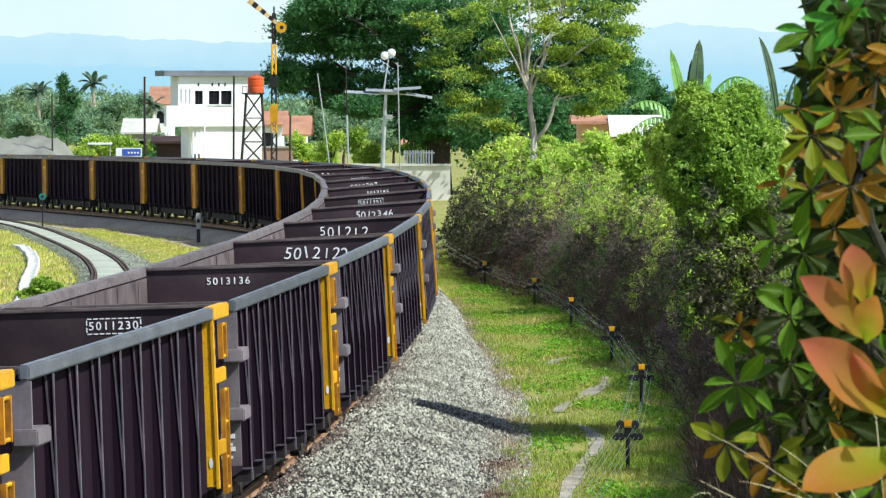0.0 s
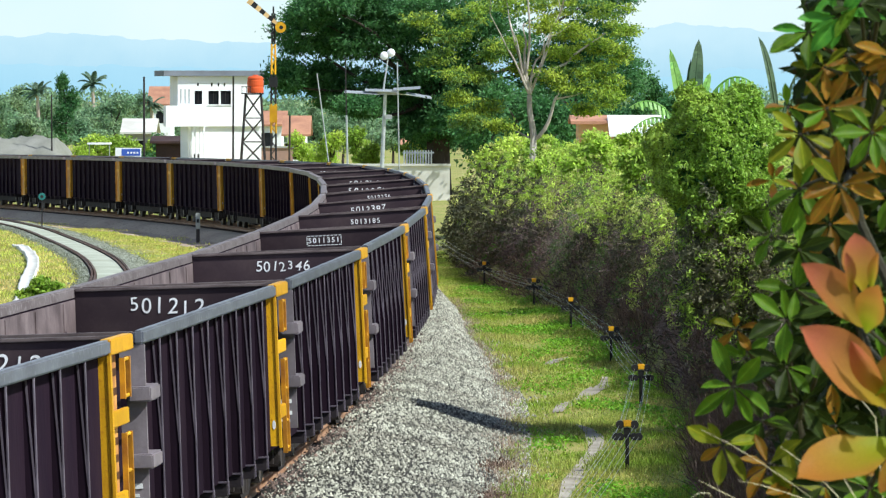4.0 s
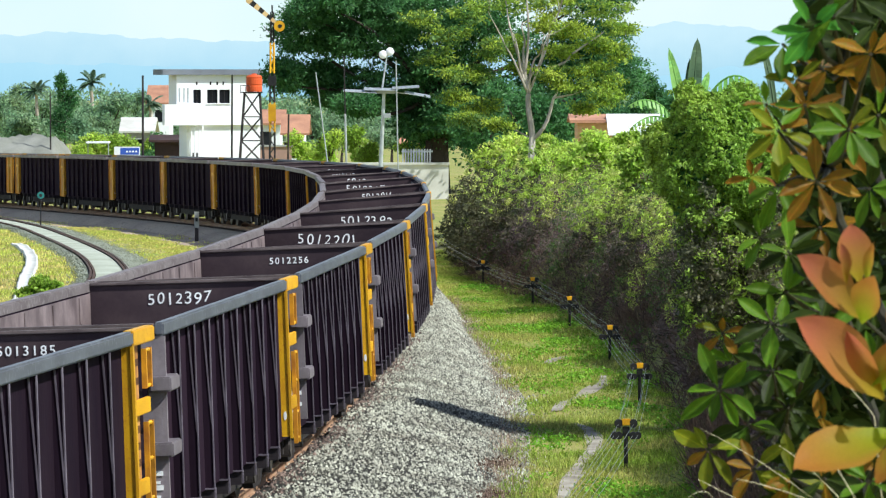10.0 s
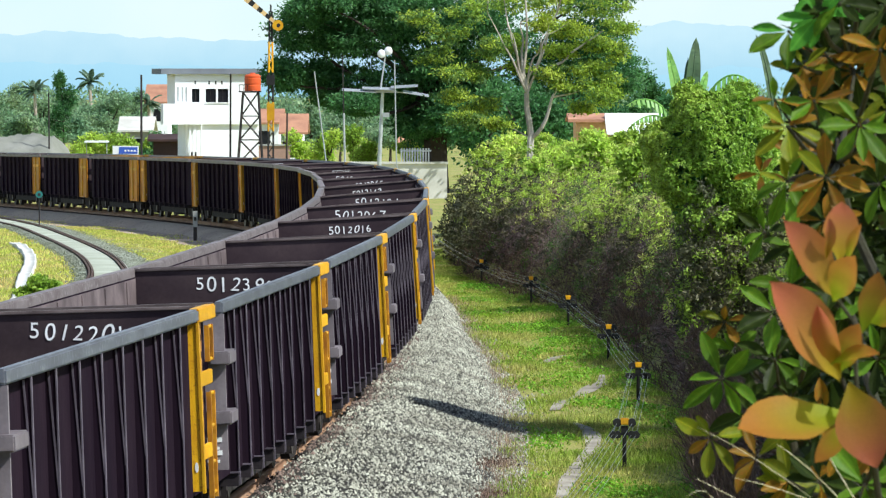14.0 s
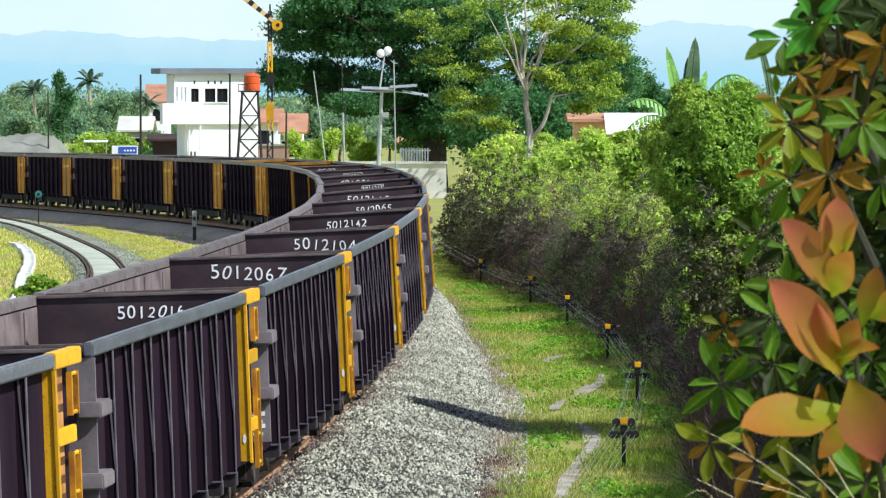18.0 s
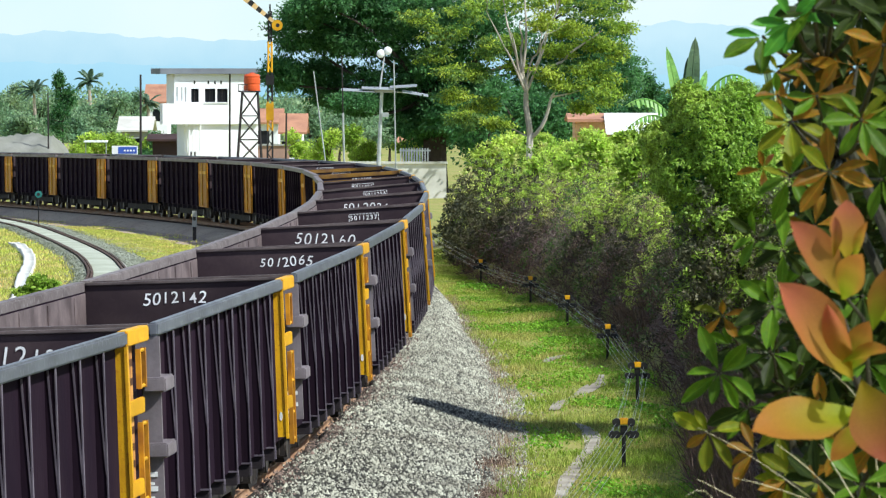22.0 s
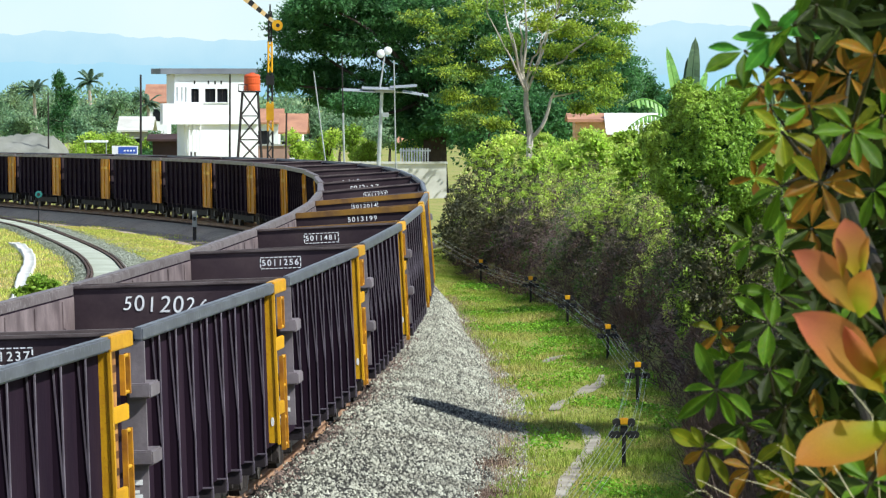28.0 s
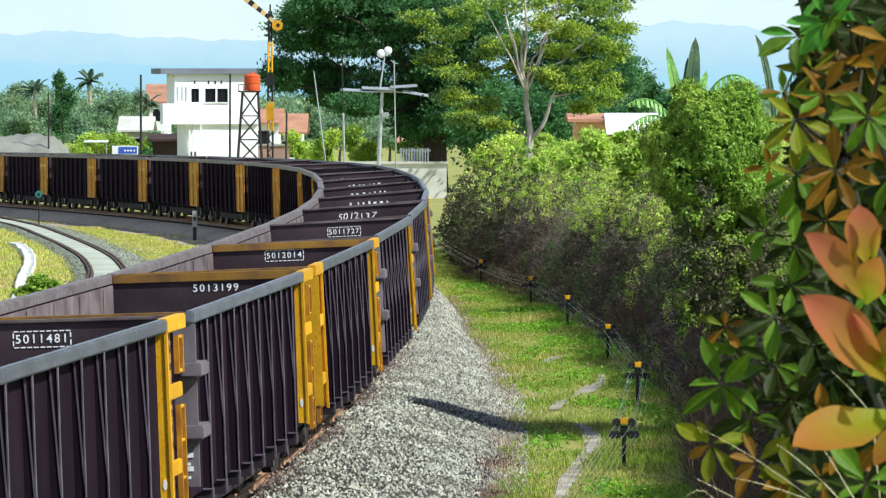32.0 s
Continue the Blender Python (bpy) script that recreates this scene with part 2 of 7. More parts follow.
def sheet_y(z):
    """Half the width of the upright body sheet."""
    return 1.235


def make_wagon(late, bars=False, both=False):
    """An open coal wagon. late: the kind with a yellow front corner; bars: with yellow end bars."""
    w = thing("coal_wagon", None, None, "black steel open coal wagon with yellow corner posts, empty, rolling", "wagon", "coal wagons of the train")
    # floor
    part("floor_plate", box(bmesh.new(), -HB + 0.1, HB - 0.1, -1.18, 1.18, 0.93, 0.99), INNER_DARK, w)
    for sg in (1, -1):
        bm = bmesh.new()
        prism(bm, [(sg * sheet_y(0.69), 0.69), (sg * sheet_y(2.5), 2.53), (sg * (sheet_y(2.5) - 0.03), 2.53), (sg * (sheet_y(0.69) - 0.03), 0.69)], "x", -HB + 0.06, HB - 0.06)
        prism(bm, [(sg * 1.232, 2.50), (sg * 1.275, 2.50), (sg * 1.275, 2.545), (sg * 1.232, 2.545)], "x", -HB + 0.06, HB - 0.06)
        part("side_sheet", bm, COAL_PAINT, w)
        bm = bmesh.new()
        prism(bm, [(sg * (sheet_y(0.95) - 0.036), 1.0), (sg * (sheet_y(2.5) - 0.036), 2.49), (sg * (sheet_y(2.5) - 0.048), 2.49), (sg * (sheet_y(0.95) - 0.048), 1.0)], "x", -HB + 0.12, HB - 0.12)
        part("inner_lining", bm, INNER, w, "scuffed grey-brown inner wall")
        # lining joints, and foot gussets inside whose dark colour also paints their triangular shadows
        for i in range(6):
            x = -5.4 + i * 2.15
            bm = bmesh.new()
            y0, y1 = sg * (sheet_y(1.0) - 0.05), sg * (sheet_y(2.4) - 0.05)
            prism(bm, [(y0, 1.0), (y1, 2.47), (y1 - sg * 0.012, 2.47), (y0 - sg * 0.02, 1.0)], "x", x - 0.02, x + 0.02)
            part("lining_joint", bm, INNER, w)
            bm = bmesh.new()
            prism(bm, [(y0 - sg * 0.01, 1.0), (sg * (sheet_y(1.7) - 0.052), 2.16), (y0 - sg * 0.10, 2.02), (y0 - sg * 0.34, 1.0)], "x", x + 0.04, x + 0.1)
            part("inner_gusset", bm, INNER_DARK, w)
        # rim
        bm = bmesh.new()
        box(bm, -HB, HB, sg * (HW - (0.10 if sg < 0 else 0.16)), sg * HW, RIM - RIM_DEEP, RIM, 0.018)
        bmesh.ops.recalc_face_normals(bm, faces=bm.faces)
        part("side_rim", bm, RIM_GREY if sg < 0 else RIM_BROWN, w, "worn grey top rim" if sg < 0 else "dull brown-grey top rim")
        # sill
        part("side_sill", box(bmesh.new(), -HB + 0.1, HB - 0.1, sg * 1.0, sg * 1.19, 0.70, 0.92), UNDER, w)
        # ribs
        for i in range(2, 9):
            x = -6.40 + i * 1.29
            part("rib", RIB[sg], None, w).location = (x, 0, 0)
    # ends: walls with a bar on top
    for sg, nm in ((1, "rear"), (-1, "front")):
        bm = bmesh.new()
        box(bm, sg * HB - sg * 0.05, sg * (HB - 0.09), -1.2, 1.2, 0.95, RIM - 0.047)
        bmesh.ops.recalc_face_normals(bm, faces=bm.faces)
        part("end_wall", bm, INNER_DARK, w)
        bm = bmesh.new()
        box(bm, sg * HB, sg * (HB - 0.12), -HW + 0.102, HW - 0.162, RIM - (0.12 if bars else 0.045), RIM - 0.01, 0.008)
        bmesh.ops.recalc_face_normals(bm, faces=bm.faces)
        part("end_rim", bm, BAR_YELLOW if bars else END_RIM, w, "grimy yellow end bar" if bars else "")
        for z in (1.35, 1.9):
            part("end_stiffener", box(bmesh.new(), sg * (HB - 0.05), sg * (HB + 0.06), -1.18, 1.18, z, z + 0.1), COAL_PAINT, w)
    # corners: ladder bays, or grey plates with two blocks
    bays = {(-1, 1)} | ({(1, -1)} if late else {(1, 1)}) | ({(-1, -1)} if both else set())
    for sg in (1, -1):
        for end in (1, -1):
            if (sg, end) in bays:
                ladder_bay(w, sg, end, sg < 0 and (bars or not late))
                continue
            part("rib", RIB[sg], None, w).location = (5.21 * end if end > 0 else -5.11, 0, 0)
            if end > 0 or sg > 0:
                continue
            bm = bmesh.new()
            box(bm, -HB + 0.02, -HB + 0.07, sg * 1.36, sg * 1.06, 0.82, RIM - 0.136)
            bmesh.ops.recalc_face_normals(bm, faces=bm.faces)
            part("corner_post", bm, POST_GREY, w, "dusty grey corner plate")
            for z in (2.02, 1.38):
                bm = bmesh.new()
                box(bm, -HB - 0.06, -HB + 0.62, sg * 1.20, sg * 1.42, z - 0.072, z + 0.072, 0.015)
                bmesh.ops.recalc_face_normals(bm, faces=bm.faces)
                part("corner_step", bm, POST_GREY, w)
            bm = bmesh.new()
            for k, (z, h) in enumerate(((1.12, 0.05), (1.04, 0.03), (0.98, 0.05), (0.90, 0.03))):
                box(bm, -HB + 0.012, -HB + 0.016, sg * 1.14, sg * (1.30 - 0.03 * (k % 2)), z, z + h)
            part("stencil_mark", bm, CHALK, w)
    # underframe and running gear
    bm = bmesh.new()
    box(bm, -HB + 0.2, HB - 0.2, -0.28, 0.28, 0.55, 0.9)
    for sg in (1, -1):
        box(bm, sg * (HB - 0.2), sg * (HB + 0.30), -0.10, 0.10, 0.62, 0.84)
    bmesh.ops.recalc_face_normals(bm, faces=bm.faces)
    part("centre_sill", bm, UNDER, w)
    bm = bmesh.new()
    box(bm, -3.25, 3.25, -0.95, 0.95, 0.30, 0.72)
    prism(bm, [(-2.6, 0.42), (2.6, 0.42), (1.9, 0.22), (-1.9, 0.22)], "y", -0.5, 0.5)
    tube(bm, [(-1.2, 0.75, 0.36), (0.1, 0.75, 0.36)], 0.16, 10)
    bmesh.ops.recalc_face_normals(bm, faces=bm.faces)
    part("brake_gear", bm, UNDER, w, "grimy black brake gear")
    for sg in (1, -1):
        bg = part("bogie", BOGIE, None, w)
        bg.location = (sg * 4.62, 0, 0)
        for k in (-0.88, 0.88):
            wl = part("wheelset", WHEELSET, None, bg)
            wl.location = (k, 0, 0.425)
    return w


def ladder_bay(w, sg, end, rim):
    """The yellow bay at a corner: a deep post with a bright flange, an ochre strip with slots, cross plates, two short ladders and the painted end of the rim."""
    def span(a, b):
        return (a * end, b * end) if end > 0 else (b * end, a * end)
    x = 5.21
    top = RIM - 0.14
    bm = bmesh.new()
    a, b = span(x - 0.02, x + 0.02)
    prism(bm, [(sg * 1.225, 0.74), (sg * (HW - 0.02), 0.74), (sg * (HW - 0.035), top), (sg * 1.225, top)], "x", a, b)
    post = part("corner_post", bm, YELLOW, w, "amber yellow corner post")
    bm = bmesh.new()
    a, b = span(x - 0.035, x + 0.055)
    prism(bm, [(sg * (HW - 0.018), 0.72), (sg * (HW + 0.010), 0.72), (sg * (HW - 0.006), top), (sg * (HW - 0.034), top)], "x", a, b)
    part("flange", bm, YELLOW, post, "bright yellow flange")
    bm = bmesh.new()
    out = [(sg * (1.282 + 0.02 * math.cos(k * math.tau / 10)), 0.99 + 0.055 * math.sin(k * math.tau / 10)) for k in range(10)]
    a, b = span(x - 0.026, x - 0.021)
    prism(bm, out, "x", a, b)
    part("slot", bm, CHALK, post)
    if rim:
        bm = bmesh.new()
        a, b = span(x - 0.04, HB + 0.003)
        box(bm, a, b, sg * (HW - 0.104), sg * (HW + 0.006), RIM - RIM_DEEP - 0.012, RIM + 0.006, 0.012)
        bmesh.ops.recalc_face_normals(bm, faces=bm.faces)
        part("rim_end", bm, YELLOW, w, "yellow painted rim end")
    y = sheet_y(1)
    if sg > 0:
        inner = -0.95 if end < 0 else -0.05
        a, b = span(x + inner, x + 1.20)
        plate = part("bay_plate", box(bmesh.new(), a, b, HW - 0.075, HW - 0.05, 0.66, top), YELLOW_FLAT, w, "amber painted bay plate")
        for q, z0, z1, z in ((inner + 0.1, 0.70, top - 0.05, 0.035), (1.08, 0.66, top - 0.02, 0.04)):
            a, b = span(x + q, x + q + 0.07)
            part("bay_rib", box(bmesh.new(), a, b, HW - 0.049, HW - 0.049 + z, z0, z1), YELLOW_FLAT, plate)
        a, b = span(x + inner + 0.3, x + 0.9)
        part("cross_plate", box(bmesh.new(), a, b, HW - 0.049, HW - 0.02, 2.02, 2.14), YELLOW, plate)
        return
    a, b = span(x + 0.06, x + 0.78)
    strip_ = part("slotted_strip", box(bmesh.new(), a, b, sg * (y + 0.002), sg * (y + 0.03), 0.80, top - 0.02), OCHRE, w, "faded ochre slotted strip")
    # dark brown boxes on the strip's face stand in for the dark of open slots
    for z in (0.90, 1.34, 1.50, 1.66, 2.12, 2.30):
        a, b = span(x + 0.42, x + 0.77)
        part("slot", box(bmesh.new(), a, b, sg * (y + 0.031), sg * (y + 0.034), z - 0.035, z + 0.035), SLOT_BROWN, strip_)
    for x1, z0, z1 in ((0.98, 1.81, 1.96), (0.78, 1.05, 1.20)):
        a, b = span(x + 0.08, x + x1)
        bm = box(bmesh.new(), a, b, sg * (HW - 0.055), sg * (HW - 0.01), z0, z1, 0.008)
        bmesh.ops.recalc_face_normals(bm, faces=bm.faces)
        part("cross_plate", bm, YELLOW, w)
    for z0, z1, rungs in ((2.04, 2.42, (2.06, 2.40)), (0.60, 1.72, (0.66, 0.98, 1.36, 1.70))):
        a, b = span(x + 0.88, x + 1.19)
        for p in (a, b):
            cube_part("ladder_stile", w, ORANGE_RUST, p - 0.025, p + 0.025, sg * (HW - 0.07), sg * (HW - 0.02), z0, z1)
        for z in rungs:
            part("rung", tube(bmesh.new(), [(a, sg * (HW - 0.045), z), (b, sg * (HW - 0.045), z)], 0.019, 6), YELLOW, w)
    if end < 0:
        part("front_plate", box(bmesh.new(), -HB + 0.02, -HB + 0.05, sg * 1.0, sg * (HW + 0.03), 0.82, top), YELLOW, w, "yellow end plate")


def make_rib(sg):
    """A web with an outer flange, a slanting strip on its face and a black foot; flange and strip are pale on the right
    ribs, dark on the left.
    """
    bm = bmesh.new()
    yo = 1.338

    def mark(n, k):
        bm.faces.ensure_lookup_table()
        for f in bm.faces[n:]:
            f.material_index = k
    prism(bm, [(sg * (sheet_y(0.7) - 0.01), 0.70), (sg * (yo - 0.004), 0.70), (sg * (yo - 0.004), RIM - 0.136), (sg * (sheet_y(2.45) - 0.004), RIM - 0.136)], "x", -0.014, 0.014)
    n = len(bm.faces)
    prism(bm, [(sg * (yo - 0.012), 0.66), (sg * yo, 0.66), (sg * yo, RIM - 0.134), (sg * (yo - 0.012), RIM - 0.134)], "x", -0.024, 0.024)
    prism(bm, [(sg * 1.320, 1.38), (sg * 1.336, 1.38), (sg * 1.276, 2.47), (sg * 1.258, 2.47)], "x", -0.022, -0.013)
    mark(n, 1)
    n = len(bm.faces)
    prism(bm, [(sg * 1.0, 0.55), (sg * (yo - 0.014), 0.55), (sg * (yo - 0.014), 0.69), (sg * 1.0, 0.69)], "x", -0.05, 0.05)
    mark(n, 2)
    # ledge over the foot and its outer edge, in the flange's colour
    n = len(bm.faces)
    box(bm, -0.075, 0.055, sg * 1.2, sg * (yo + 0.004), 0.692, 0.708)
    box(bm, 0.03, 0.055, sg * (yo - 0.012), sg * (yo + 0.004), 0.56, 0.691)
    bmesh.ops.recalc_face_normals(bm, faces=bm.faces)
    mark(n, 1)
    return link_mesh("rib", bm, [COAL_PAINT, RIB_EDGE if sg < 0 else INNER_DARK, BLACK_FOOT])


BLACK_FOOT = material("black_sill_foot", (0.018, 0.013, 0.018), 0.9, 0, (0.028, 0.021, 0.024), 3.0, 0.5, 0.2, 24, 0.1)


def make_bogie():
    bm = bmesh.new()
    for sg in (1, -1):
        prism(bm, [(-1.15, 0.34), (-1.15, 0.55), (-0.55, 0.62), (-0.35, 0.72), (0.35, 0.72), (0.55, 0.62), (1.15, 0.55), (1.15, 0.34), (0.62, 0.36), (0.40, 0.2), (-0.40, 0.2), (-0.62, 0.36)], "y", sg * 0.86, sg * 0.98)
        for k in (-0.88, 0.88):
            box(bm, k - 0.13, k + 0.13, sg * 0.84, sg * 1.04, 0.32, 0.54)
        for k in (-0.22, 0, 0.22):
            tube(bm, [(k, sg * 0.92, 0.26), (k, sg * 0.92, 0.6)], 0.075, 8)
    box(bm, -0.25, 0.25, -0.95, 0.95, 0.5, 0.72)
    for k in (-1.3, 1.3):
        box(bm, k - 0.06, k + 0.06, -0.9, 0.9, 0.36, 0.60)
    box(bm, -1.2, 1.2, -0.30, 0.30, 0.40, 0.66)
    bmesh.ops.recalc_face_normals(bm, faces=bm.faces)
    return link_mesh("bogie", bm, UNDER)


def make_wheelset():
    bm = bmesh.new()
    tube(bm, [(0, -0.95, 0), (0, 0.95, 0)], 0.07, 10)
    for sg in (1, -1):
        disc(bm, (0, 0, 0), 0.425, sg * 0.53, sg * 0.64, "y", 24)
        disc(bm, (0, 0, 0), 0.455, sg * 0.50, sg * 0.53, "y", 24)
        disc(bm, (0, 0, 0), 0.13, sg * 0.64, sg * 1.06, "y", 12)
    bmesh.ops.recalc_face_normals(bm, faces=bm.faces)
    return link_mesh("wheelset", bm, TREAD)


RIB = {1: make_rib(1), -1: make_rib(-1)}
BOGIE, WHEELSET = make_bogie(), make_wheelset()
NUMBERS = {-13: "5011230", -12: "5013136", -11: "5012122", -10: "501212", -9: "5012346", -8: "5011351", -7: "5013185", -6: "5012397",
           -5: "5012256", -4: "5012201", -3: "5012392", -1: "5012016", 0: "5012067", 1: "5012104", 2: "5012142", 3: "5012065", 4: "5012160",
           5: "5011237", 6: "5012026", 7: "5011256", 8: "5011481", 9: "5013199", 10: "5012014", 11: "5011727", 12: "5012137"}
BIG = {-11, -10, -4, -3, 0, 1, 4, 6}
FRAMED = {-13, -8, 5, 7, 8, 11, 10}
STENCIL = {-12, -7, -5, 9}
WAGONS = {}


def build_train():
    kinds = [make_wagon(False), make_wagon(True), make_wagon(False, True), make_wagon(True, True, True)]
    free = dict(enumerate(kinds))
    for i in range(-15, 27):
        kind = 3 if i == 10 else 2 if i == 9 else 1 if i > 10 else 0
        m = wagon_pose(i - travelled(0) - 0.475)
        if free[kind]:
            w, free[kind] = free[kind], None
            w.matrix_basis = m
        else:
            w = copy_thing(kinds[kind], m)
        WAGONS[i] = w
    for i, w in WAGONS.items():
        if i not in NUMBERS:
            continue
        neat = i in FRAMED | STENCIL
        size = 0.255 if i in BIG else 0.125 if i in FRAMED else 0.135 if i in STENCIL else 0.19
        side = -0.12 if i % 2 else 0.1
        z0 = 2.415 if neat else 2.395
        rng = random.Random(900 + i)
        step = size * (0.64 if neat else 0.6)
        for k, ch in enumerate(NUMBERS[i]):
            cu = bpy.data.curves.new("digit", "FONT")
            cu.body, cu.align_x, cu.align_y = ch, "CENTER", "CENTER"
            cu.size = size if neat else size * rng.uniform(0.9, 1.14)
            cu.extrude = 0.002
            cu.offset, cu.shear = (0.0016, 0.0) if neat else (0.0 if i in BIG else 0.001, rng.uniform(-0.05, 0.25))
            cu.materials.append(CHALK)
            tx = new("digit", cu)
            tx.parent = w
            u = (k - (len(NUMBERS[i]) - 1) / 2) * step
            tilt, rise = (0, 0) if neat else (rng.uniform(-7, 7), rng.uniform(-0.016, 0.016) - 0.012 * k * (i in BIG))
            tx.matrix_basis = pose(HB - 0.096, side - u, z0 + rise, 90, 0, -90) @ Matrix.Rotation(radians(tilt), 4, "Z")
        if i in FRAMED:
            bm = bmesh.new()
            wd, hd = 0.30, 0.075
            for k in range(9):
                u = -wd + k * 2 * wd / 9
                for v in (hd, -hd - 0.012):
                    box(bm, HB - 0.097, HB - 0.093, side + u, side + u + 0.05, 2.415 + v, 2.415 + v + 0.012)
            for u in (-wd - 0.004, wd - 0.018):
                for v in (-hd + 0.01, 0.012):
                    box(bm, HB - 0.097, HB - 0.093, side + u, side + u + 0.014, 2.415 + v, 2.415 + v + 0.055)
            part("number_frame", bm, CHALK, w, "white painted frame line")
    for i in (13, 14, 15, 16):
        rng = random.Random(950 + i)
        for k in range(7):
            u = 0.42 - k * 0.14 + rng.uniform(-0.02, 0.02)
            z = 2.38 + rng.uniform(-0.015, 0.015)
            part("number_mark", box(bmesh.new(), HB - 0.097, HB - 0.093, u, u + rng.uniform(0.03, 0.075), z - 0.06, z + 0.06), CHALK, WAGONS[i])


# ---- ground ----
GRASS_SOIL = material("grassy_soil", (0.22, 0.26, 0.045), 0.95, 0, (0.34, 0.28, 0.10), 0.35, 0.5, 0.5, 9, 0.15, third=(0.10, 0.15, 0.025), space="World")
# near-black bed paints the shade in the gaps of the loose stones
BALLAST_GAPS = material("ballast_gap_shade", (0.030, 0.027, 0.023), 0.9, 0, (0.020, 0.018, 0.015), 1.2, 0.5, 0.9, 22, 0.2, third=(0.035, 0.032, 0.028), space="World")
STONE_RUSTY = material("rust_stained_stone", (0.17, 0.12, 0.10), 0.9, 0, (0.09, 0.065, 0.055), 0.7, 0.4, 0.3, 30, 0.4, space="World", island=True)
STONE = material("ballast_stone", (0.37, 0.37, 0.30), 0.9, 0, (0.18, 0.17, 0.135), 0.55, 0.4, 0.3, 30, 0.42, space="World", island=True)
SAND = material("trodden_sand", (0.42, 0.38, 0.31), 0.95, 0, (0.22, 0.19, 0.15), 1.5, 0.5, 0.3, 20, 0.1, space="World")
DIRT = material("dark_trackside_dirt", (0.42, 0.315, 0.235), 0.95, 0, (0.54, 0.42, 0.30), 0.3, 0.5, 0.5, 6, 0.1, third=(0.24, 0.17, 0.125), space="World")
PALE = material("pale_dusty_gravel", (0.46, 0.49, 0.40), 0.95, 0, (0.34, 0.36, 0.27), 0.6, 0.5, 0.5, 16, 0.1, space="World")
WHITE_LIME = material("limewashed_concrete", (0.70, 0.69, 0.64), 0.85, 0, (0.55, 0.53, 0.47), 0.8, 0.5, 0.2, 14, 0.05, space="World")
SHOULDER = material("grey_gravel_shoulder", (0.40, 0.41, 0.36), 0.95, 0, (0.30, 0.30, 0.26), 1.2, 0.5, 0.6, 14, 0.15, third=(0.22, 0.22, 0.19), space="World")
CONCRETE = material("weathered_concrete", (0.42, 0.42, 0.40), 0.85, 0, (0.28, 0.28, 0.26), 0.8, 0.5, 0.2, 20, 0.08)

FOOT_Y = [30, 45, 60, 72, 87, 101, 116, 130, 143, 158, 175, 200, 240]
FOOT_X = [3.3, 3.5, 3.6, 3.5, 4.1, 4.0, 3.5, 2.9, 1.8, 0.65, 0.3, 0.6, 3.0]


def smooth01(a):
    a = np.clip(a, 0, 1)
    return a * a * (3 - 2 * a)


def patchy(x, y, seed):
    """Soft uneven patches, about zero on the whole."""
    rng = np.random.default_rng(seed)
    v = 0
    for _ in range(7):
        a, k = rng.uniform(0, math.tau), rng.uniform(0.7, 3.2)
        v = v + np.sin(k * (x * math.cos(a) + y * 0.45 * math.sin(a)) + rng.uniform(0, 6)) * 0.5
    return v


def line_x(y):
    return np.interp(y, TY, TX)


def ground_z(x, y):
    x, y = np.asarray(x, float), np.asarray(y, float)
    s = np.interp(y, TY, TS)
    z = fall(s) - 0.52
    hill = np.interp(y, [-60, 0, 8, 60], [3.2, 3.2, 3.2, -0.5]) - z
    hill = np.maximum(hill, 0) * smooth01((x - line_x(y) - 3.2) / 4.5)
    u = x - np.interp(y, FOOT_Y, FOOT_X)
    top = np.interp(y, [20, 60, 110, 160, 190, 215], [3.0, 3.1, 3.0, 2.3, 1.2, 0.0])
    bank = top * (0.75 * smooth01(u / 2.1) + 0.25 * smooth01((u - 0.9) / 3.0))
    bumps = 0.06 * np.sin(x * 1.7 + y * 0.6) * np.sin(y * 0.43 + 1.0)
    far = np.clip((y - 320) / 300, 0, 1) * 0.4
    side = smooth01((np.abs(x - line_x(y)) - 2.0) / 1.5)
    return z + np.maximum(hill, bank) + bumps * side - far


def grid_sheet(name, xs, ys, zf, mat):
    gx, gy = np.meshgrid(xs, ys)
    co = np.stack([gx, gy, zf(gx, gy)], axis=-1).reshape(-1, 3)
    nx, ny = len(xs), len(ys)
    i = np.arange(nx * ny).reshape(ny, nx)
    q = np.stack([i[:-1, :-1], i[:-1, 1:], i[1:, 1:], i[1:, :-1]], axis=-1).reshape(-1, 4)
    me = bpy.data.meshes.new(name)
    me.vertices.add(len(co))
    me.vertices.foreach_set("co", co.astype(np.float32).ravel())
    me.loops.add(q.size)
    me.loops.foreach_set("vertex_index", q.astype(np.int32).ravel())
    me.polygons.add(len(q))
    me.polygons.foreach_set("loop_start", np.arange(0, q.size, 4, dtype=np.int32))
    me.polygons.foreach_set("use_smooth", np.ones(len(q), dtype=bool))
    me.materials.append(mat)
    me.update(calc_edges=True)
    return me


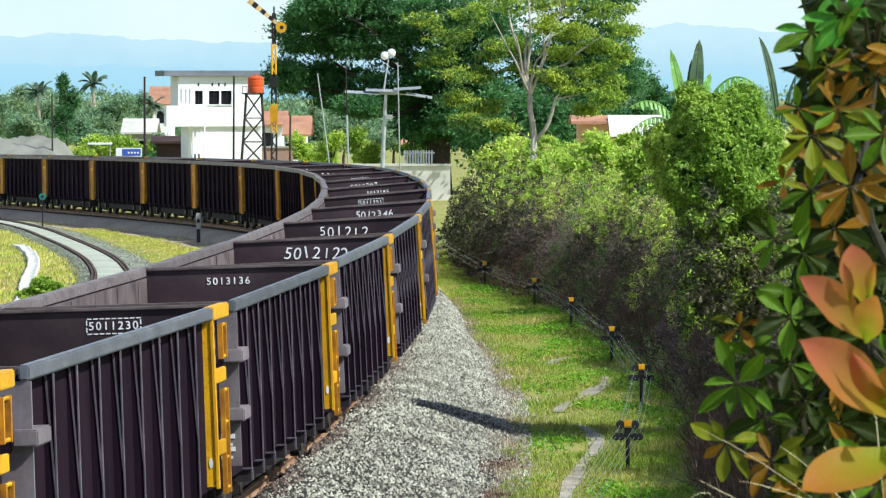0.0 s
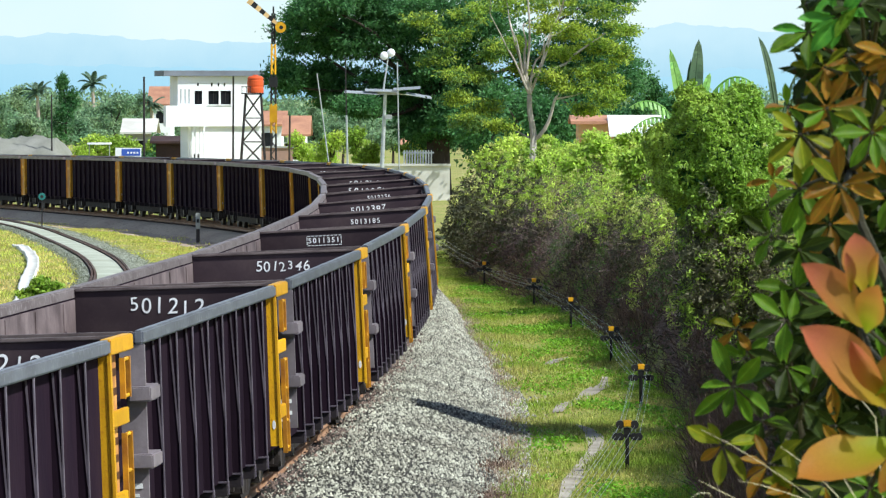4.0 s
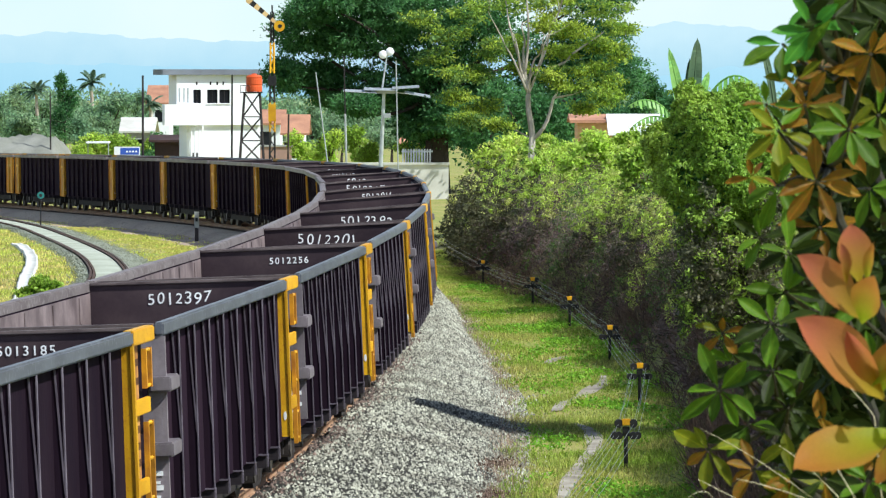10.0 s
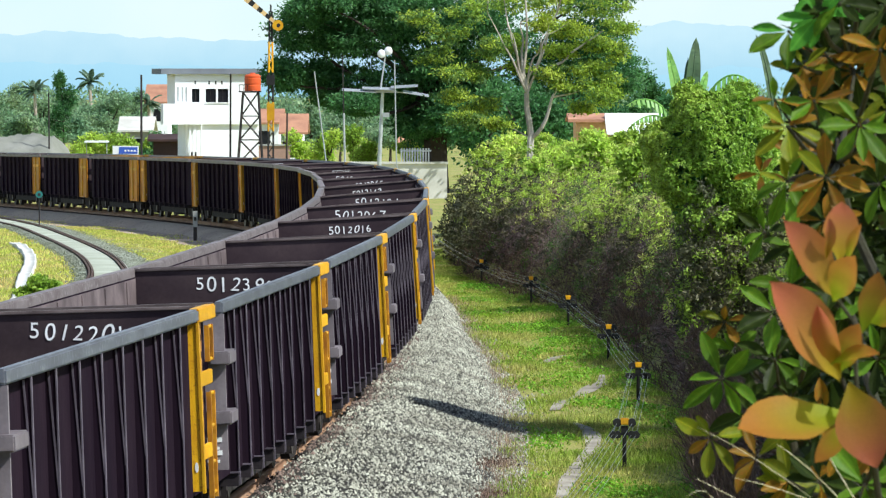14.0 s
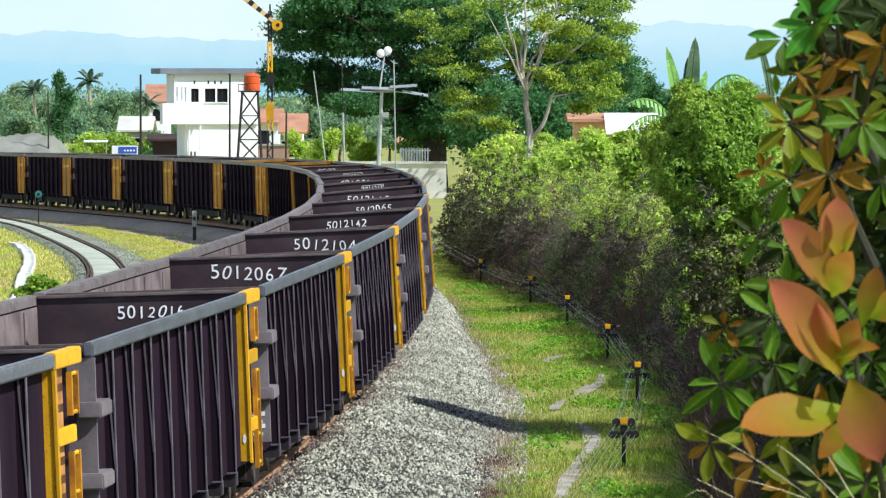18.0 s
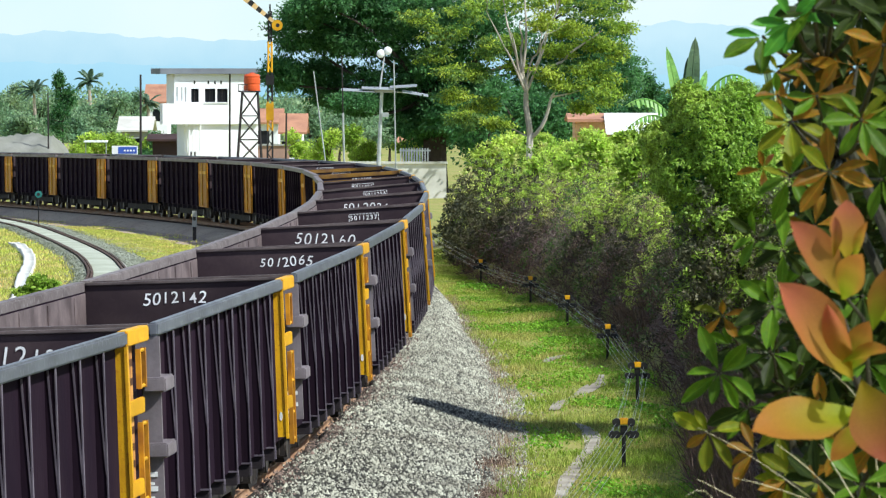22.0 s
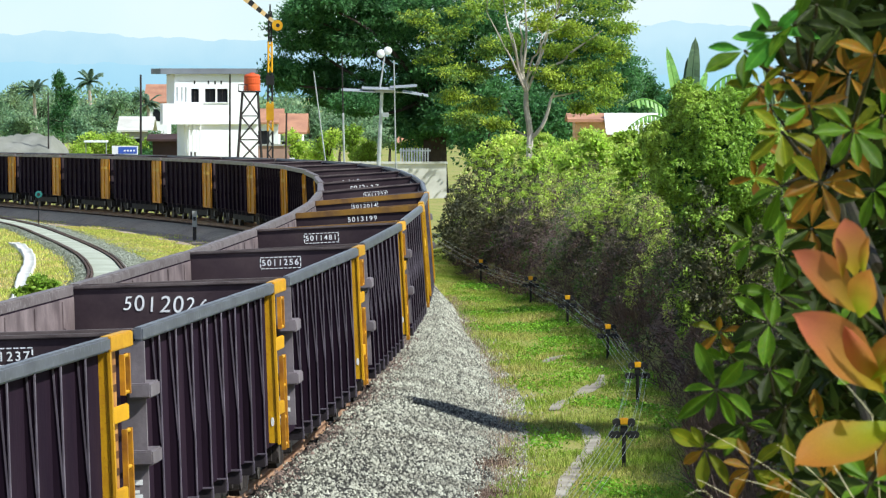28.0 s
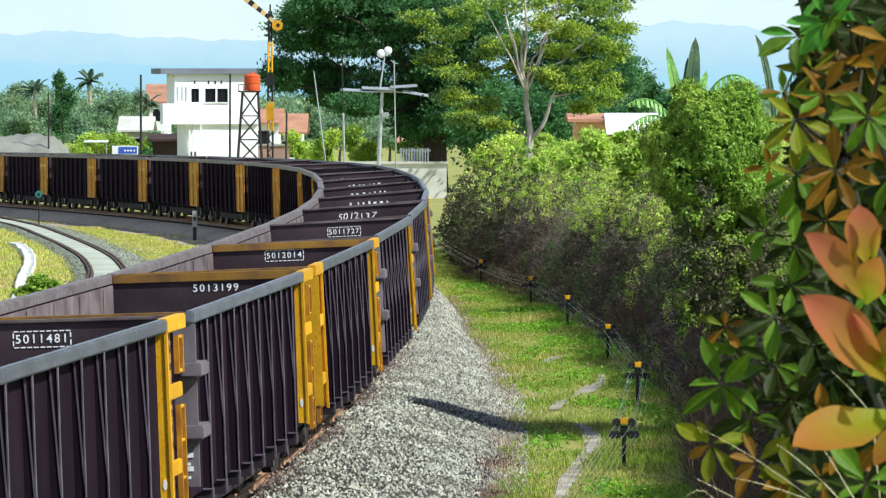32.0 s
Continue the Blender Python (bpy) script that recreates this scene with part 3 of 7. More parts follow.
def strip(name, centre, half, mat, lift=0.012, steps=5, follow=True):
    """A ribbon laid on the ground along a line of places (x, y)."""
    rng = np.random.default_rng(len(centre))
    pts = np.array(centre, float)
    t = np.linspace(0, len(pts) - 1, (len(pts) - 1) * 8 + 1)
    px, py = np.interp(t, range(len(pts)), pts[:, 0]), np.interp(t, range(len(pts)), pts[:, 1])
    px = np.convolve(np.pad(px, 5, mode="edge"), np.ones(11) / 11, mode="valid")
    hw = np.interp(t, range(len(pts)), half) if isinstance(half, (list, tuple)) else np.full(len(t), half)
    hw = hw * (1 + 0.12 * np.sin(t * 2.3) + 0.1 * np.sin(t * 5.1 + 1))
    dx, dy = np.gradient(px), np.gradient(py)
    n = np.hypot(dx, dy)
    nx, ny = dy / n, -dx / n
    co = []
    for k in range(steps + 1):
        o = (k / steps * 2 - 1) * hw
        x, y = px + nx * o, py + ny * o
        co.append(np.stack([x, y, ground_z(x, y) + lift], axis=-1))
    return ribbon(name, np.stack(co, axis=1), mat)


XS = np.concatenate([-np.geomspace(3000, 62, 22), np.arange(-60, -22, 2.0), np.arange(-22, 12, 0.4), np.arange(12, 60, 3.0), np.geomspace(62, 3000, 22)])
YS = np.concatenate([np.linspace(-200, -10, 8), np.arange(0, 50, 2.0), np.arange(50, 200, 0.8), np.arange(200, 340, 4.0), np.geomspace(345, 4900, 26)])
thing("ground", grid_sheet("ground", XS, YS, ground_z, GRASS_SOIL), None, "grassy ground with a bank beside the railway", "ground", kind="structure")

# ballast bed of the main line; its near part is coloured as shade between stones
def ballast_bed():
    s = np.arange(-6, 32, 0.06)
    near = np.interp(s, [-6, 0, 1, 2, 4, 6, 9.5, 11, 30], [3.9, 3.7, 3.3, 3.0, 2.0, 1.9, 1.9, 3.6, 3.6])
    rows = []
    for k, (side, up) in enumerate([(-2.6, -0.56), (-1.75, -0.20), (-0.9, -0.17), (0, -0.17), (0.9, -0.115), (1.45, -0.15), (0.6, -0.34), (1.0, -0.50)]):
        o = np.full_like(s, side) if k < 6 else 1.45 + (near - 1.45) * side
        p = on_track(s, o, 0.0)
        p[:, 2] = fall(s) + up + (lean(s) * side if k < 6 else 0)
        if k == 7:
            p[:, 2] = ground_z(p[:, 0], p[:, 1]) - 0.03
        rows.append(p)
    me = ribbon("ballast", np.stack(rows, axis=1), BALLAST_GAPS)
    me.materials.append(DIRT)
    far = np.repeat((s[:-1] > 5.6).astype(np.int32), 7)
    me.polygons.foreach_set("material_index", far)
    return me


thing("ballast_bed", ballast_bed(), None, "ballast bed under the main track, near-black as shade between stones", "ballast", kind="structure")


def stones():
    """Loose ballast stones where the bed lies nearest."""
    rng = np.random.default_rng(5)
    n = 54000
    s = rng.uniform(-0.35, 5.2, n)
    near = np.interp(s, [-6, 0, 1, 2, 4, 6], [3.9, 3.7, 3.3, 3.0, 2.0, 1.9])
    o = 0.62 + (near - 0.62) * rng.uniform(0, 1.12, n) ** 0.9 + np.where(rng.uniform(0, 1, n) > 0.93, rng.uniform(0, 0.5, n), 0)
    p = on_track(s, o, 0.0)
    u = (o - 1.45) / (near - 1.45)
    zg = ground_z(p[:, 0], p[:, 1])
    p[:, 2] = np.where(o < 1.45, fall(s) - np.interp(o, [0.62, 0.9, 1.45], [0.10, 0.095, 0.14]) + lean(s) * o * 0.9, np.maximum(np.interp(u, [0, 0.6, 1.0, 1.3], [-0.14, -0.34, -0.52, -0.53]) + fall(s) + lean(s) * np.interp(u, [0, 0.6], [1.4, 0]), zg + 0.0))
    r = rng.uniform(0.010, 0.029, n) * np.where(rng.uniform(0, 1, n) > 0.92, 1.45, 1.0)
    base = np.array([[1, 0, 0], [0, 1, 0], [-1, 0, 0], [0, -1, 0], [0, 0, 1.0]])
    a = rng.uniform(0, math.tau, n)
    ca, sa = np.cos(a), np.sin(a)
    shape = base[None] * rng.uniform(0.65, 1.35, (n, 5, 3))
    x = shape[..., 0] * ca[:, None] - shape[..., 1] * sa[:, None]
    y = shape[..., 0] * sa[:, None] + shape[..., 1] * ca[:, None]
    v = np.stack([x + shape[..., 2] * rng.uniform(-0.3, 0.3, (n, 1)), y, shape[..., 2] * 1.2], axis=-1) * r[:, None, None] + p[:, None, :]
    me = bpy.data.meshes.new("stones")
    me.vertices.add(n * 5)
    me.vertices.foreach_set("co", v.astype(np.float32).ravel())
    tri = np.array([[0, 1, 4], [1, 2, 4], [2, 3, 4], [3, 0, 4]])
    idx = (tri[None] + (np.arange(n) * 5)[:, None, None]).reshape(-1)
    me.loops.add(len(idx))
    me.loops.foreach_set("vertex_index", idx.astype(np.int32))
    me.polygons.add(len(idx) // 3)
    me.polygons.foreach_set("loop_start", np.arange(0, len(idx), 3, dtype=np.int32))
    me.materials.append(STONE)
    me.materials.append(STONE_RUSTY)
    rusty = (o + rng.normal(size=n) * 0.16 < 0.84 + 0.10 * np.sin(s * 9.0)).astype(np.int32)
    me.polygons.foreach_set("material_index", np.repeat(rusty, 4))
    me.update(calc_edges=True)
    return me


thing("ballast_stones", stones(), None, "loose grey ballast stones beside the rail", "stones", kind="stuff")


def shoulder_stones():
    """Loose stones along the siding."""
    rng = np.random.default_rng(6)
    n = 15000
    y = rng.uniform(140, 245, n)
    o = np.where(rng.uniform(0, 1, n) > 0.25, 0.68 + np.abs(rng.normal(size=n)) * 0.5, -0.68 - np.abs(rng.normal(size=n)) * 0.2)
    x = np.interp(y, SIDING_Y, SIDING_X) + o
    z = np.maximum(fall(np.interp(y, TY, TS)) - 0.34 - 0.14 * np.clip((np.abs(o) - 0.64) / 1.2, 0, 1), ground_z(x, y))
    c = np.stack([x, y, z], axis=-1)
    a = rng.uniform(0, math.tau, n)
    r = rng.uniform(0.014, 0.034, n)
    p = [c + np.stack([np.cos(a + k * math.pi / 2) * r, np.sin(a + k * math.pi / 2) * r, r * rng.uniform(0.3, 1.2, n)], axis=-1) for k in range(4)]
    low = c - np.array([0, 0, 0.06])
    v = np.concatenate([np.stack(p, axis=1), np.stack([p[3], low, low, p[2]], axis=1), np.stack([p[0], low, low, p[3]], axis=1), np.stack([p[2], low, low, p[1]], axis=1)])
    return quads("siding_stones", v, PALE)


def rail_mesh(name, pts, mat):
    """A flat-bottomed rail whose head runs through the places given."""
    prof = [(-0.035, 0), (0.035, 0), (0.035, -0.035), (0.008, -0.05), (0.008, -0.12), (0.062, -0.135), (0.062, -0.145), (-0.062, -0.145), (-0.062, -0.135), (-0.008, -0.12), (-0.008, -0.05), (-0.035, -0.035)]
    p = np.array(pts)
    d = np.gradient(p[:, :2], axis=0)
    d /= np.linalg.norm(d, axis=1)[:, None]
    nrm = np.stack([d[:, 1], -d[:, 0], np.zeros(len(p))], axis=-1)
    co = np.stack([p + nrm * a + np.array([0, 0, b]) for a, b in prof], axis=1)
    return ribbon(name, np.concatenate([co, co[:, :1]], axis=1), mat)


main_line = thing("railway_track", None, None, "rusty main railway track on timber sleepers", "track", kind="structure")
_s = np.arange(-6, 32, 0.05)
for _o in (-0.57, 0.57):
    part("rail", rail_mesh("rail", on_track(_s, _o, 0.0), RAIL), None, main_line, "rust-brown steel rail")


def sleepers():
    bm = bmesh.new()
    box(bm, -0.11, 0.11, -0.95, 0.95, -0.28, -0.145)
    me = link_mesh("sleeper", bm, SLEEPER)
    rest = []
    for k in range(0, 700):
        s = -4 + k * 0.60 / PITCH
        a, b = Vector(on_track(s)), Vector(on_track(s + 0.01))
        f = (b - a).normalized()
        left = Vector((0, 0, 1)).cross(f).normalized()
        c = -float(lean(s))
        up = f.cross(left)
        m = Matrix((f, left * math.cos(c) + up * math.sin(c), up * math.cos(c) - left * math.sin(c))).transposed().to_4x4()
        m.translation = a
        if -0.6 < s < 8:
            ob = part("sleeper", me, None, main_line)
            ob.matrix_basis = m
        else:
            rest.append(m)
    bm = bmesh.new()
    for m in rest:
        n = len(bm.verts)
        box(bm, -0.11, 0.11, -0.95, 0.95, -0.28, -0.145)
        bm.verts.ensure_lookup_table()
        for v in bm.verts[n:]:
            v.co = m @ v.co
    tagged(part("far_sleepers", bm, SLEEPER, main_line), kind="stuff")


sleepers()

# the siding that curls off inside the bend
SIDING_Y = [20, 60, 90, 120, 154, 164, 175, 192, 210, 222, 241, 270, 330]
SIDING_X = [-9.2, -7.9, -7.7, -8.3, -9.8, -10.6, -11.6, -13.6, -15.9, -17.4, -20.4, -26, -40]





def siding():
    ob = thing("siding_track", None, None, "dark siding rails set in pale dusty gravel", "track", kind="structure")
    y = np.arange(60, 300, 1.0)
    x = np.interp(y, SIDING_Y, SIDING_X)
    k = np.ones(15) / 15
    x = np.convolve(np.pad(x, 7, mode="edge"), k, mode="valid")
    z = fall(np.interp(y, TY, TS)) - 0.28
    d = np.gradient(x)
    for o in (-0.57, 0.57):
        p = np.stack([x + o / np.sqrt(1 + d * d), y - o * d / np.sqrt(1 + d * d), z], axis=-1)
        part("rail", rail_mesh("rail", p, RAIL_DARK), None, ob, "dark rusted rail")
    for o in (-0.47, 0.47):
        p = np.stack([x + o / np.sqrt(1 + d * d), y - o * d / np.sqrt(1 + d * d), z - 0.01], axis=-1)
        part("check_rail", rail_mesh("check_rail", p, RAIL_DARK), None, ob)
    for a, b in ((0.64, 1.75), (-0.64, -0.95)):
        rows = [np.stack([x + a + (b - a) * k, y, z - 0.06 - 0.14 * k - (0.15 if k == 1 else 0)], axis=-1) for k in (0, 0.35, 0.7, 1)]
        part("gravel_shoulder", ribbon("gravel_shoulder", np.stack(rows, axis=1), SHOULDER), None, ob, "grey gravel shoulder")
    rows = [np.stack([x + o, y, z + up], axis=-1) for o, up in ((-0.42, -0.06), (0, -0.04), (0.42, -0.06))]
    part("gravel_fill", ribbon("gravel_fill", np.stack(rows, axis=1), PALE), None, ob, "pale gravel between the rails")


siding()
thing("siding_stones", shoulder_stones(), None, "loose pale gravel along the siding", "stones", kind="stuff")
PATHS = [([(1.2, 64), (1.42, 67.5), (1.58, 70.3), (1.80, 73.6), (1.94, 76.2), (2.22, 79), (2.37, 81.8), (2.28, 84), (2.12, 85.8)], [0.10, 0.11, 0.10, 0.12, 0.12, 0.11, 0.12, 0.10, 0.04]),
         ([(1.86, 89.0), (2.05, 90.4), (2.42, 93.2), (2.72, 95.2), (2.90, 97.4), (3.06, 100.2)], [0.07, 0.17, 0.16, 0.15, 0.13, 0.05]),
         ([(1.95, 105.4), (2.25, 107.0), (2.6, 108.2)], [0.05, 0.13, 0.05])]
for _pts, _half in PATHS:
    thing("footpath", strip("footpath", _pts, _half, SAND, 0.018), None, "worn stretch of sandy footpath in the grass", "path", kind="structure")


def off_path(x, y):
    """How far a place lies from the middle of the worn path."""
    d = np.full(np.shape(x), 9.0)
    for pts, _ in PATHS:
        py = [p[1] for p in pts]
        d = np.where((y > py[0]) & (y < py[-1]), np.minimum(d, np.abs(x - np.interp(y, py, [p[0] for p in pts]))), d)
    return d


DRAIN_Y, DRAIN_X = [136, 141, 149, 158, 164, 172.5, 181.5, 190.5, 197.6], [-11.1, -11.4, -12.0, -12.65, -13.0, -13.6, -14.37, -15.3, -16.2]


def drain():
    """A limewashed channel: two kerbs and a bed, bending smoothly through the grass."""
    t = np.linspace(0, 8, 97)
    y, x = np.interp(t, range(9), DRAIN_Y), np.interp(t, range(9), DRAIN_X)
    k = np.ones(17) / 17
    x, y = [np.convolve(np.pad(a, 8, mode="reflect", reflect_type="odd"), k, mode="valid") for a in (x, y)]
    dx, dy = np.gradient(x), np.gradient(y)
    n = np.hypot(dx, dy)
    rows = []
    for o, up in ((-0.2, -0.05), (-0.2, 0.12), (-0.13, 0.12), (-0.12, 0.108), (0.12, 0.108), (0.13, 0.12), (0.2, 0.12), (0.2, -0.05)):
        px, py = x + dy / n * o, y - dx / n * o
        rows.append(np.stack([px, py, ground_z(x, y) + up], axis=-1))
    return ribbon("drain", np.stack(rows, axis=1), WHITE_LIME)


thing("drain", drain(), None, "white limewashed concrete drain curving through the grass", "drain", kind="structure")


def trackside_dirt():
    """Bare oily ground along the inside of the bend."""
    s = np.arange(2.0, 17, 0.08)
    rng = np.random.default_rng(4)
    edge = 4.6 + 0.35 * np.sin(s * 3.1) + 0.25 * np.sin(s * 7.7 + 1)
    rows = []
    for k in range(6):
        p = on_track(s, -(1.9 + (edge - 1.9) * k / 5), 0.0)
        p[:, 2] = np.maximum(ground_z(p[:, 0], p[:, 1]), fall(s) - 0.53) + (0.02 if k < 5 else -0.03)
        rows.append(p)
    return ribbon("trackside_dirt", np.stack(rows, axis=1), DIRT)


thing("trackside_dirt", trackside_dirt(), None, "dark oily dirt along the inside of the main track", "dirt", kind="structure")

SOIL = material("bare_brown_soil", (0.25, 0.155, 0.12), 0.95, 0, (0.15, 0.095, 0.075), 0.8, 0.5, 0.6, 9, 0.12, third=(0.33, 0.22, 0.17), space="World")
thing("bare_soil", strip("bare_soil", [(float(np.interp(y, FOOT_Y, FOOT_X)) + 0.55, y) for y in range(54, 132, 6)], [0.7, 0.75, 0.7, 0.55, 0.6, 0.55, 0.5, 0.45, 0.4, 0.35, 0.3, 0.25, 0.15], SOIL, 0.02, 8), None, "bare brown soil along the foot of the bank", "soil", kind="structure")


# ---- plants ----
def leaf_material(name, a, b, c, spread=0.22, scale=0.5, tr=0.3, rough=0.55):
    return material(name, a, rough, 0, b, scale, 0.5, 0.05, 9, spread, third=c, space="World", island=True, translucent=tr)


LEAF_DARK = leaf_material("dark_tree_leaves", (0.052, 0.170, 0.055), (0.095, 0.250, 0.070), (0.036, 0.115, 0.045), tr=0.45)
LEAF_LIGHT = leaf_material("yellow_green_leaves", (0.410, 0.590, 0.080), (0.580, 0.700, 0.120), (0.260, 0.410, 0.062), tr=0.42)
LEAF_TREE = leaf_material("airy_tree_leaves", (0.265, 0.410, 0.045), (0.430, 0.520, 0.060), (0.120, 0.230, 0.036), tr=0.42)
LEAF_DEEP = leaf_material("deep_green_tree_leaves", (0.105, 0.215, 0.045), (0.165, 0.280, 0.055), (0.070, 0.150, 0.040), tr=0.42)
LEAF_BUSH = leaf_material("bush_leaves", (0.250, 0.420, 0.050), (0.390, 0.530, 0.075), (0.130, 0.260, 0.036), tr=0.42)
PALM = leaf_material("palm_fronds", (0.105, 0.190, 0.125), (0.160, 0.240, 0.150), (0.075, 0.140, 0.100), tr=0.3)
# aerial haze is put into this paler, bluer leaf colour
LEAF_FAR = leaf_material("haze_painted_leaves", (0.180, 0.330, 0.180), (0.290, 0.400, 0.210), (0.140, 0.250, 0.140), tr=0.45)
SCRUB = leaf_material("scrub_leaves", (0.470, 0.560, 0.130), (0.640, 0.650, 0.200), (0.270, 0.370, 0.085), tr=0.42)
# darker copy of the scrub leaves, the bank's shade put into its colour
SCRUB_SHADED = leaf_material("shaded_scrub_leaves", (0.082, 0.096, 0.040), (0.130, 0.122, 0.055), (0.070, 0.064, 0.038), tr=0.3)
TWIGS_DEAD = leaf_material("dead_twigs", (0.26, 0.18, 0.165), (0.14, 0.095, 0.095), (0.40, 0.31, 0.27), tr=0.1)
STRAW = leaf_material("pinkish_straw", (0.46, 0.33, 0.25), (0.30, 0.20, 0.15), (0.58, 0.46, 0.34), tr=0.3)
WEED = leaf_material("weed_leaves", (0.170, 0.420, 0.030), (0.260, 0.480, 0.040), (0.120, 0.320, 0.026), tr=0.45)
DRY = leaf_material("dry_stems", (0.185, 0.115, 0.085), (0.12, 0.074, 0.058), (0.27, 0.185, 0.135), tr=0.25)
GRASS = leaf_material("grass_blades", (0.280, 0.440, 0.045), (0.560, 0.510, 0.170), (0.170, 0.320, 0.032), tr=0.45, scale=0.45)
BARK = material("pale_bark", (0.68, 0.61, 0.53), 0.85, 0, (0.34, 0.28, 0.23), 2.0, 0.5, 0.4, 18, 0.1, stretch=(1, 1, 0.3))
BARK_DARK = material("dark_bark", (0.07, 0.055, 0.045), 0.9, 0, (0.04, 0.03, 0.026), 2.0, 0.5, 0.4, 18, 0.1)


# leaves turn their faces to the light
SUNWARD = (0.55, -0.55, 1.0)


def clumps(rng, lobes, per, leaves, radius, length, width, shell=0.55, flat=0.7, droop=0.15):
    """Leaves in small clumps through a few lobes of a crown; lobes are (centre, radii)."""
    out = []
    for c, r in lobes:
        d = rng.normal(size=(per, 3))
        d /= np.linalg.norm(d, axis=1)[:, None]
        rad = rng.uniform(shell, 1.0, per) ** 0.7
        pc = np.array(c) + d * rad[:, None] * np.array(r) * rng.uniform(0.8, 1.12, (per, 1))
        pts = np.repeat(pc, leaves, axis=0)
        off = rng.normal(size=(len(pts), 3)) * radius * np.array([1, 1, flat])
        dirs = np.repeat(d, leaves, axis=0)
        out.append(leaves_at(rng, pts + off, length, width, droop, SUNWARD, dirs))
    return np.concatenate(out)


def sprays(rng, centres, outs, leaves, radius, length, width, up=0.35):
    """Small domed tufts of leaves, each opening outwards from its place."""
    c, o = np.repeat(centres, leaves, axis=0), np.repeat(outs, leaves, axis=0)
    q = rng.normal(size=c.shape)
    q /= np.linalg.norm(q, axis=1)[:, None]
    q = q + o * 0.75 + np.array([0, 0, up])
    q /= np.linalg.norm(q, axis=1)[:, None]
    at = c + q * (radius * rng.uniform(0.35, 1.0, len(c)))[:, None]
    return leaves_at(rng, at, length, width, 0.1, q * 0.9 + np.array(SUNWARD) * 0.45, np.cross(q, rng.normal(size=q.shape)) * 0.8 + q * 0.35)


def limb(bm, a, b, r0, r1, rng, bend=0.08, n=6):
    a, b = Vector(a), Vector(b)
    ln = (b - a).length
    sway, wave = Vector(rng.normal(size=3) * ln * bend), Vector(rng.normal(size=3) * ln * bend * 0.4)
    path = [a.lerp(b, k / n) + sway * math.sin(math.pi * k / n) + wave * math.sin(math.tau * k / n) for k in range(n + 1)]
    tube(bm, path, [r0 + (r1 - r0) * k / n for k in range(n + 1)], 7)
    return path


def big_tree():
    rng = np.random.default_rng(11)
    d = 280.0
    bm = bmesh.new()
    base = (-0.362, d, -1.4)
    limb(bm, base, (-0.574, d, 5.5), 0.75, 0.5, rng, 0.02)
    lobes = []
    for cx, cz, rx, rz in ((585, 0, 50, 34), (548, 18, 40, 26), (540, 60, 66, 42), (500, 130, 30, 30), (600, -40, 90, 45), (650, 70, 80, 45), (570, 135, 62, 34), (690, 150, 75, 42), (760, 20, 90, 55), (760, 110, 80, 50), (800, 200, 48, 50), (760, 225, 50, 36), (850, 235, 50, 34), (930, 190, 60, 36), (1010, 215, 60, 28),
                           (860, 60, 90, 55), (960, 120, 75, 60), (1040, 70, 80, 50), (1090, 130, 55, 40), (1040, 170, 60, 36), (900, -40, 120, 50), (1040, -20, 90, 50), (720, -70, 120, 50), (590, 168, 40, 22), (628, 182, 40, 20), (735, 222, 34, 24), (745, 185, 56, 40), (830, 150, 60, 50), (880, 215, 60, 40), (650, 5, 60, 36), (705, 32, 60, 40), (600, 62, 50, 36), (820, 40, 60, 44)):
        c = ((cx - 784) / 9270 * d, d + rng.uniform(-3, 3), 4.922 + (160.3 - cz) / 9270 * d)
        lobes.append((c, (rx / 9270 * d, 2.6, rz / 9270 * d)))
        limb(bm, (-0.513, d, 3.5 + rng.uniform(0, 2.0)), (c[0], c[1], c[2] - 0.5), 0.15, 0.04, rng, 0.06)
    tree = thing("tree", None, None, "huge spreading dark green shade tree behind the line", "tree")
    tree.location = base
    inv = Matrix.Translation(Vector(base)).inverted()
    for nm, me in (("trunk", link_mesh("trunk", bm, BARK_DARK)), ("crown", quads("crown", clumps(rng, lobes, 150, 46, 0.34, 0.21, 0.10, 0.3, 0.34), LEAF_DARK))):
        me.transform(inv)
        part(nm, me, None, tree)


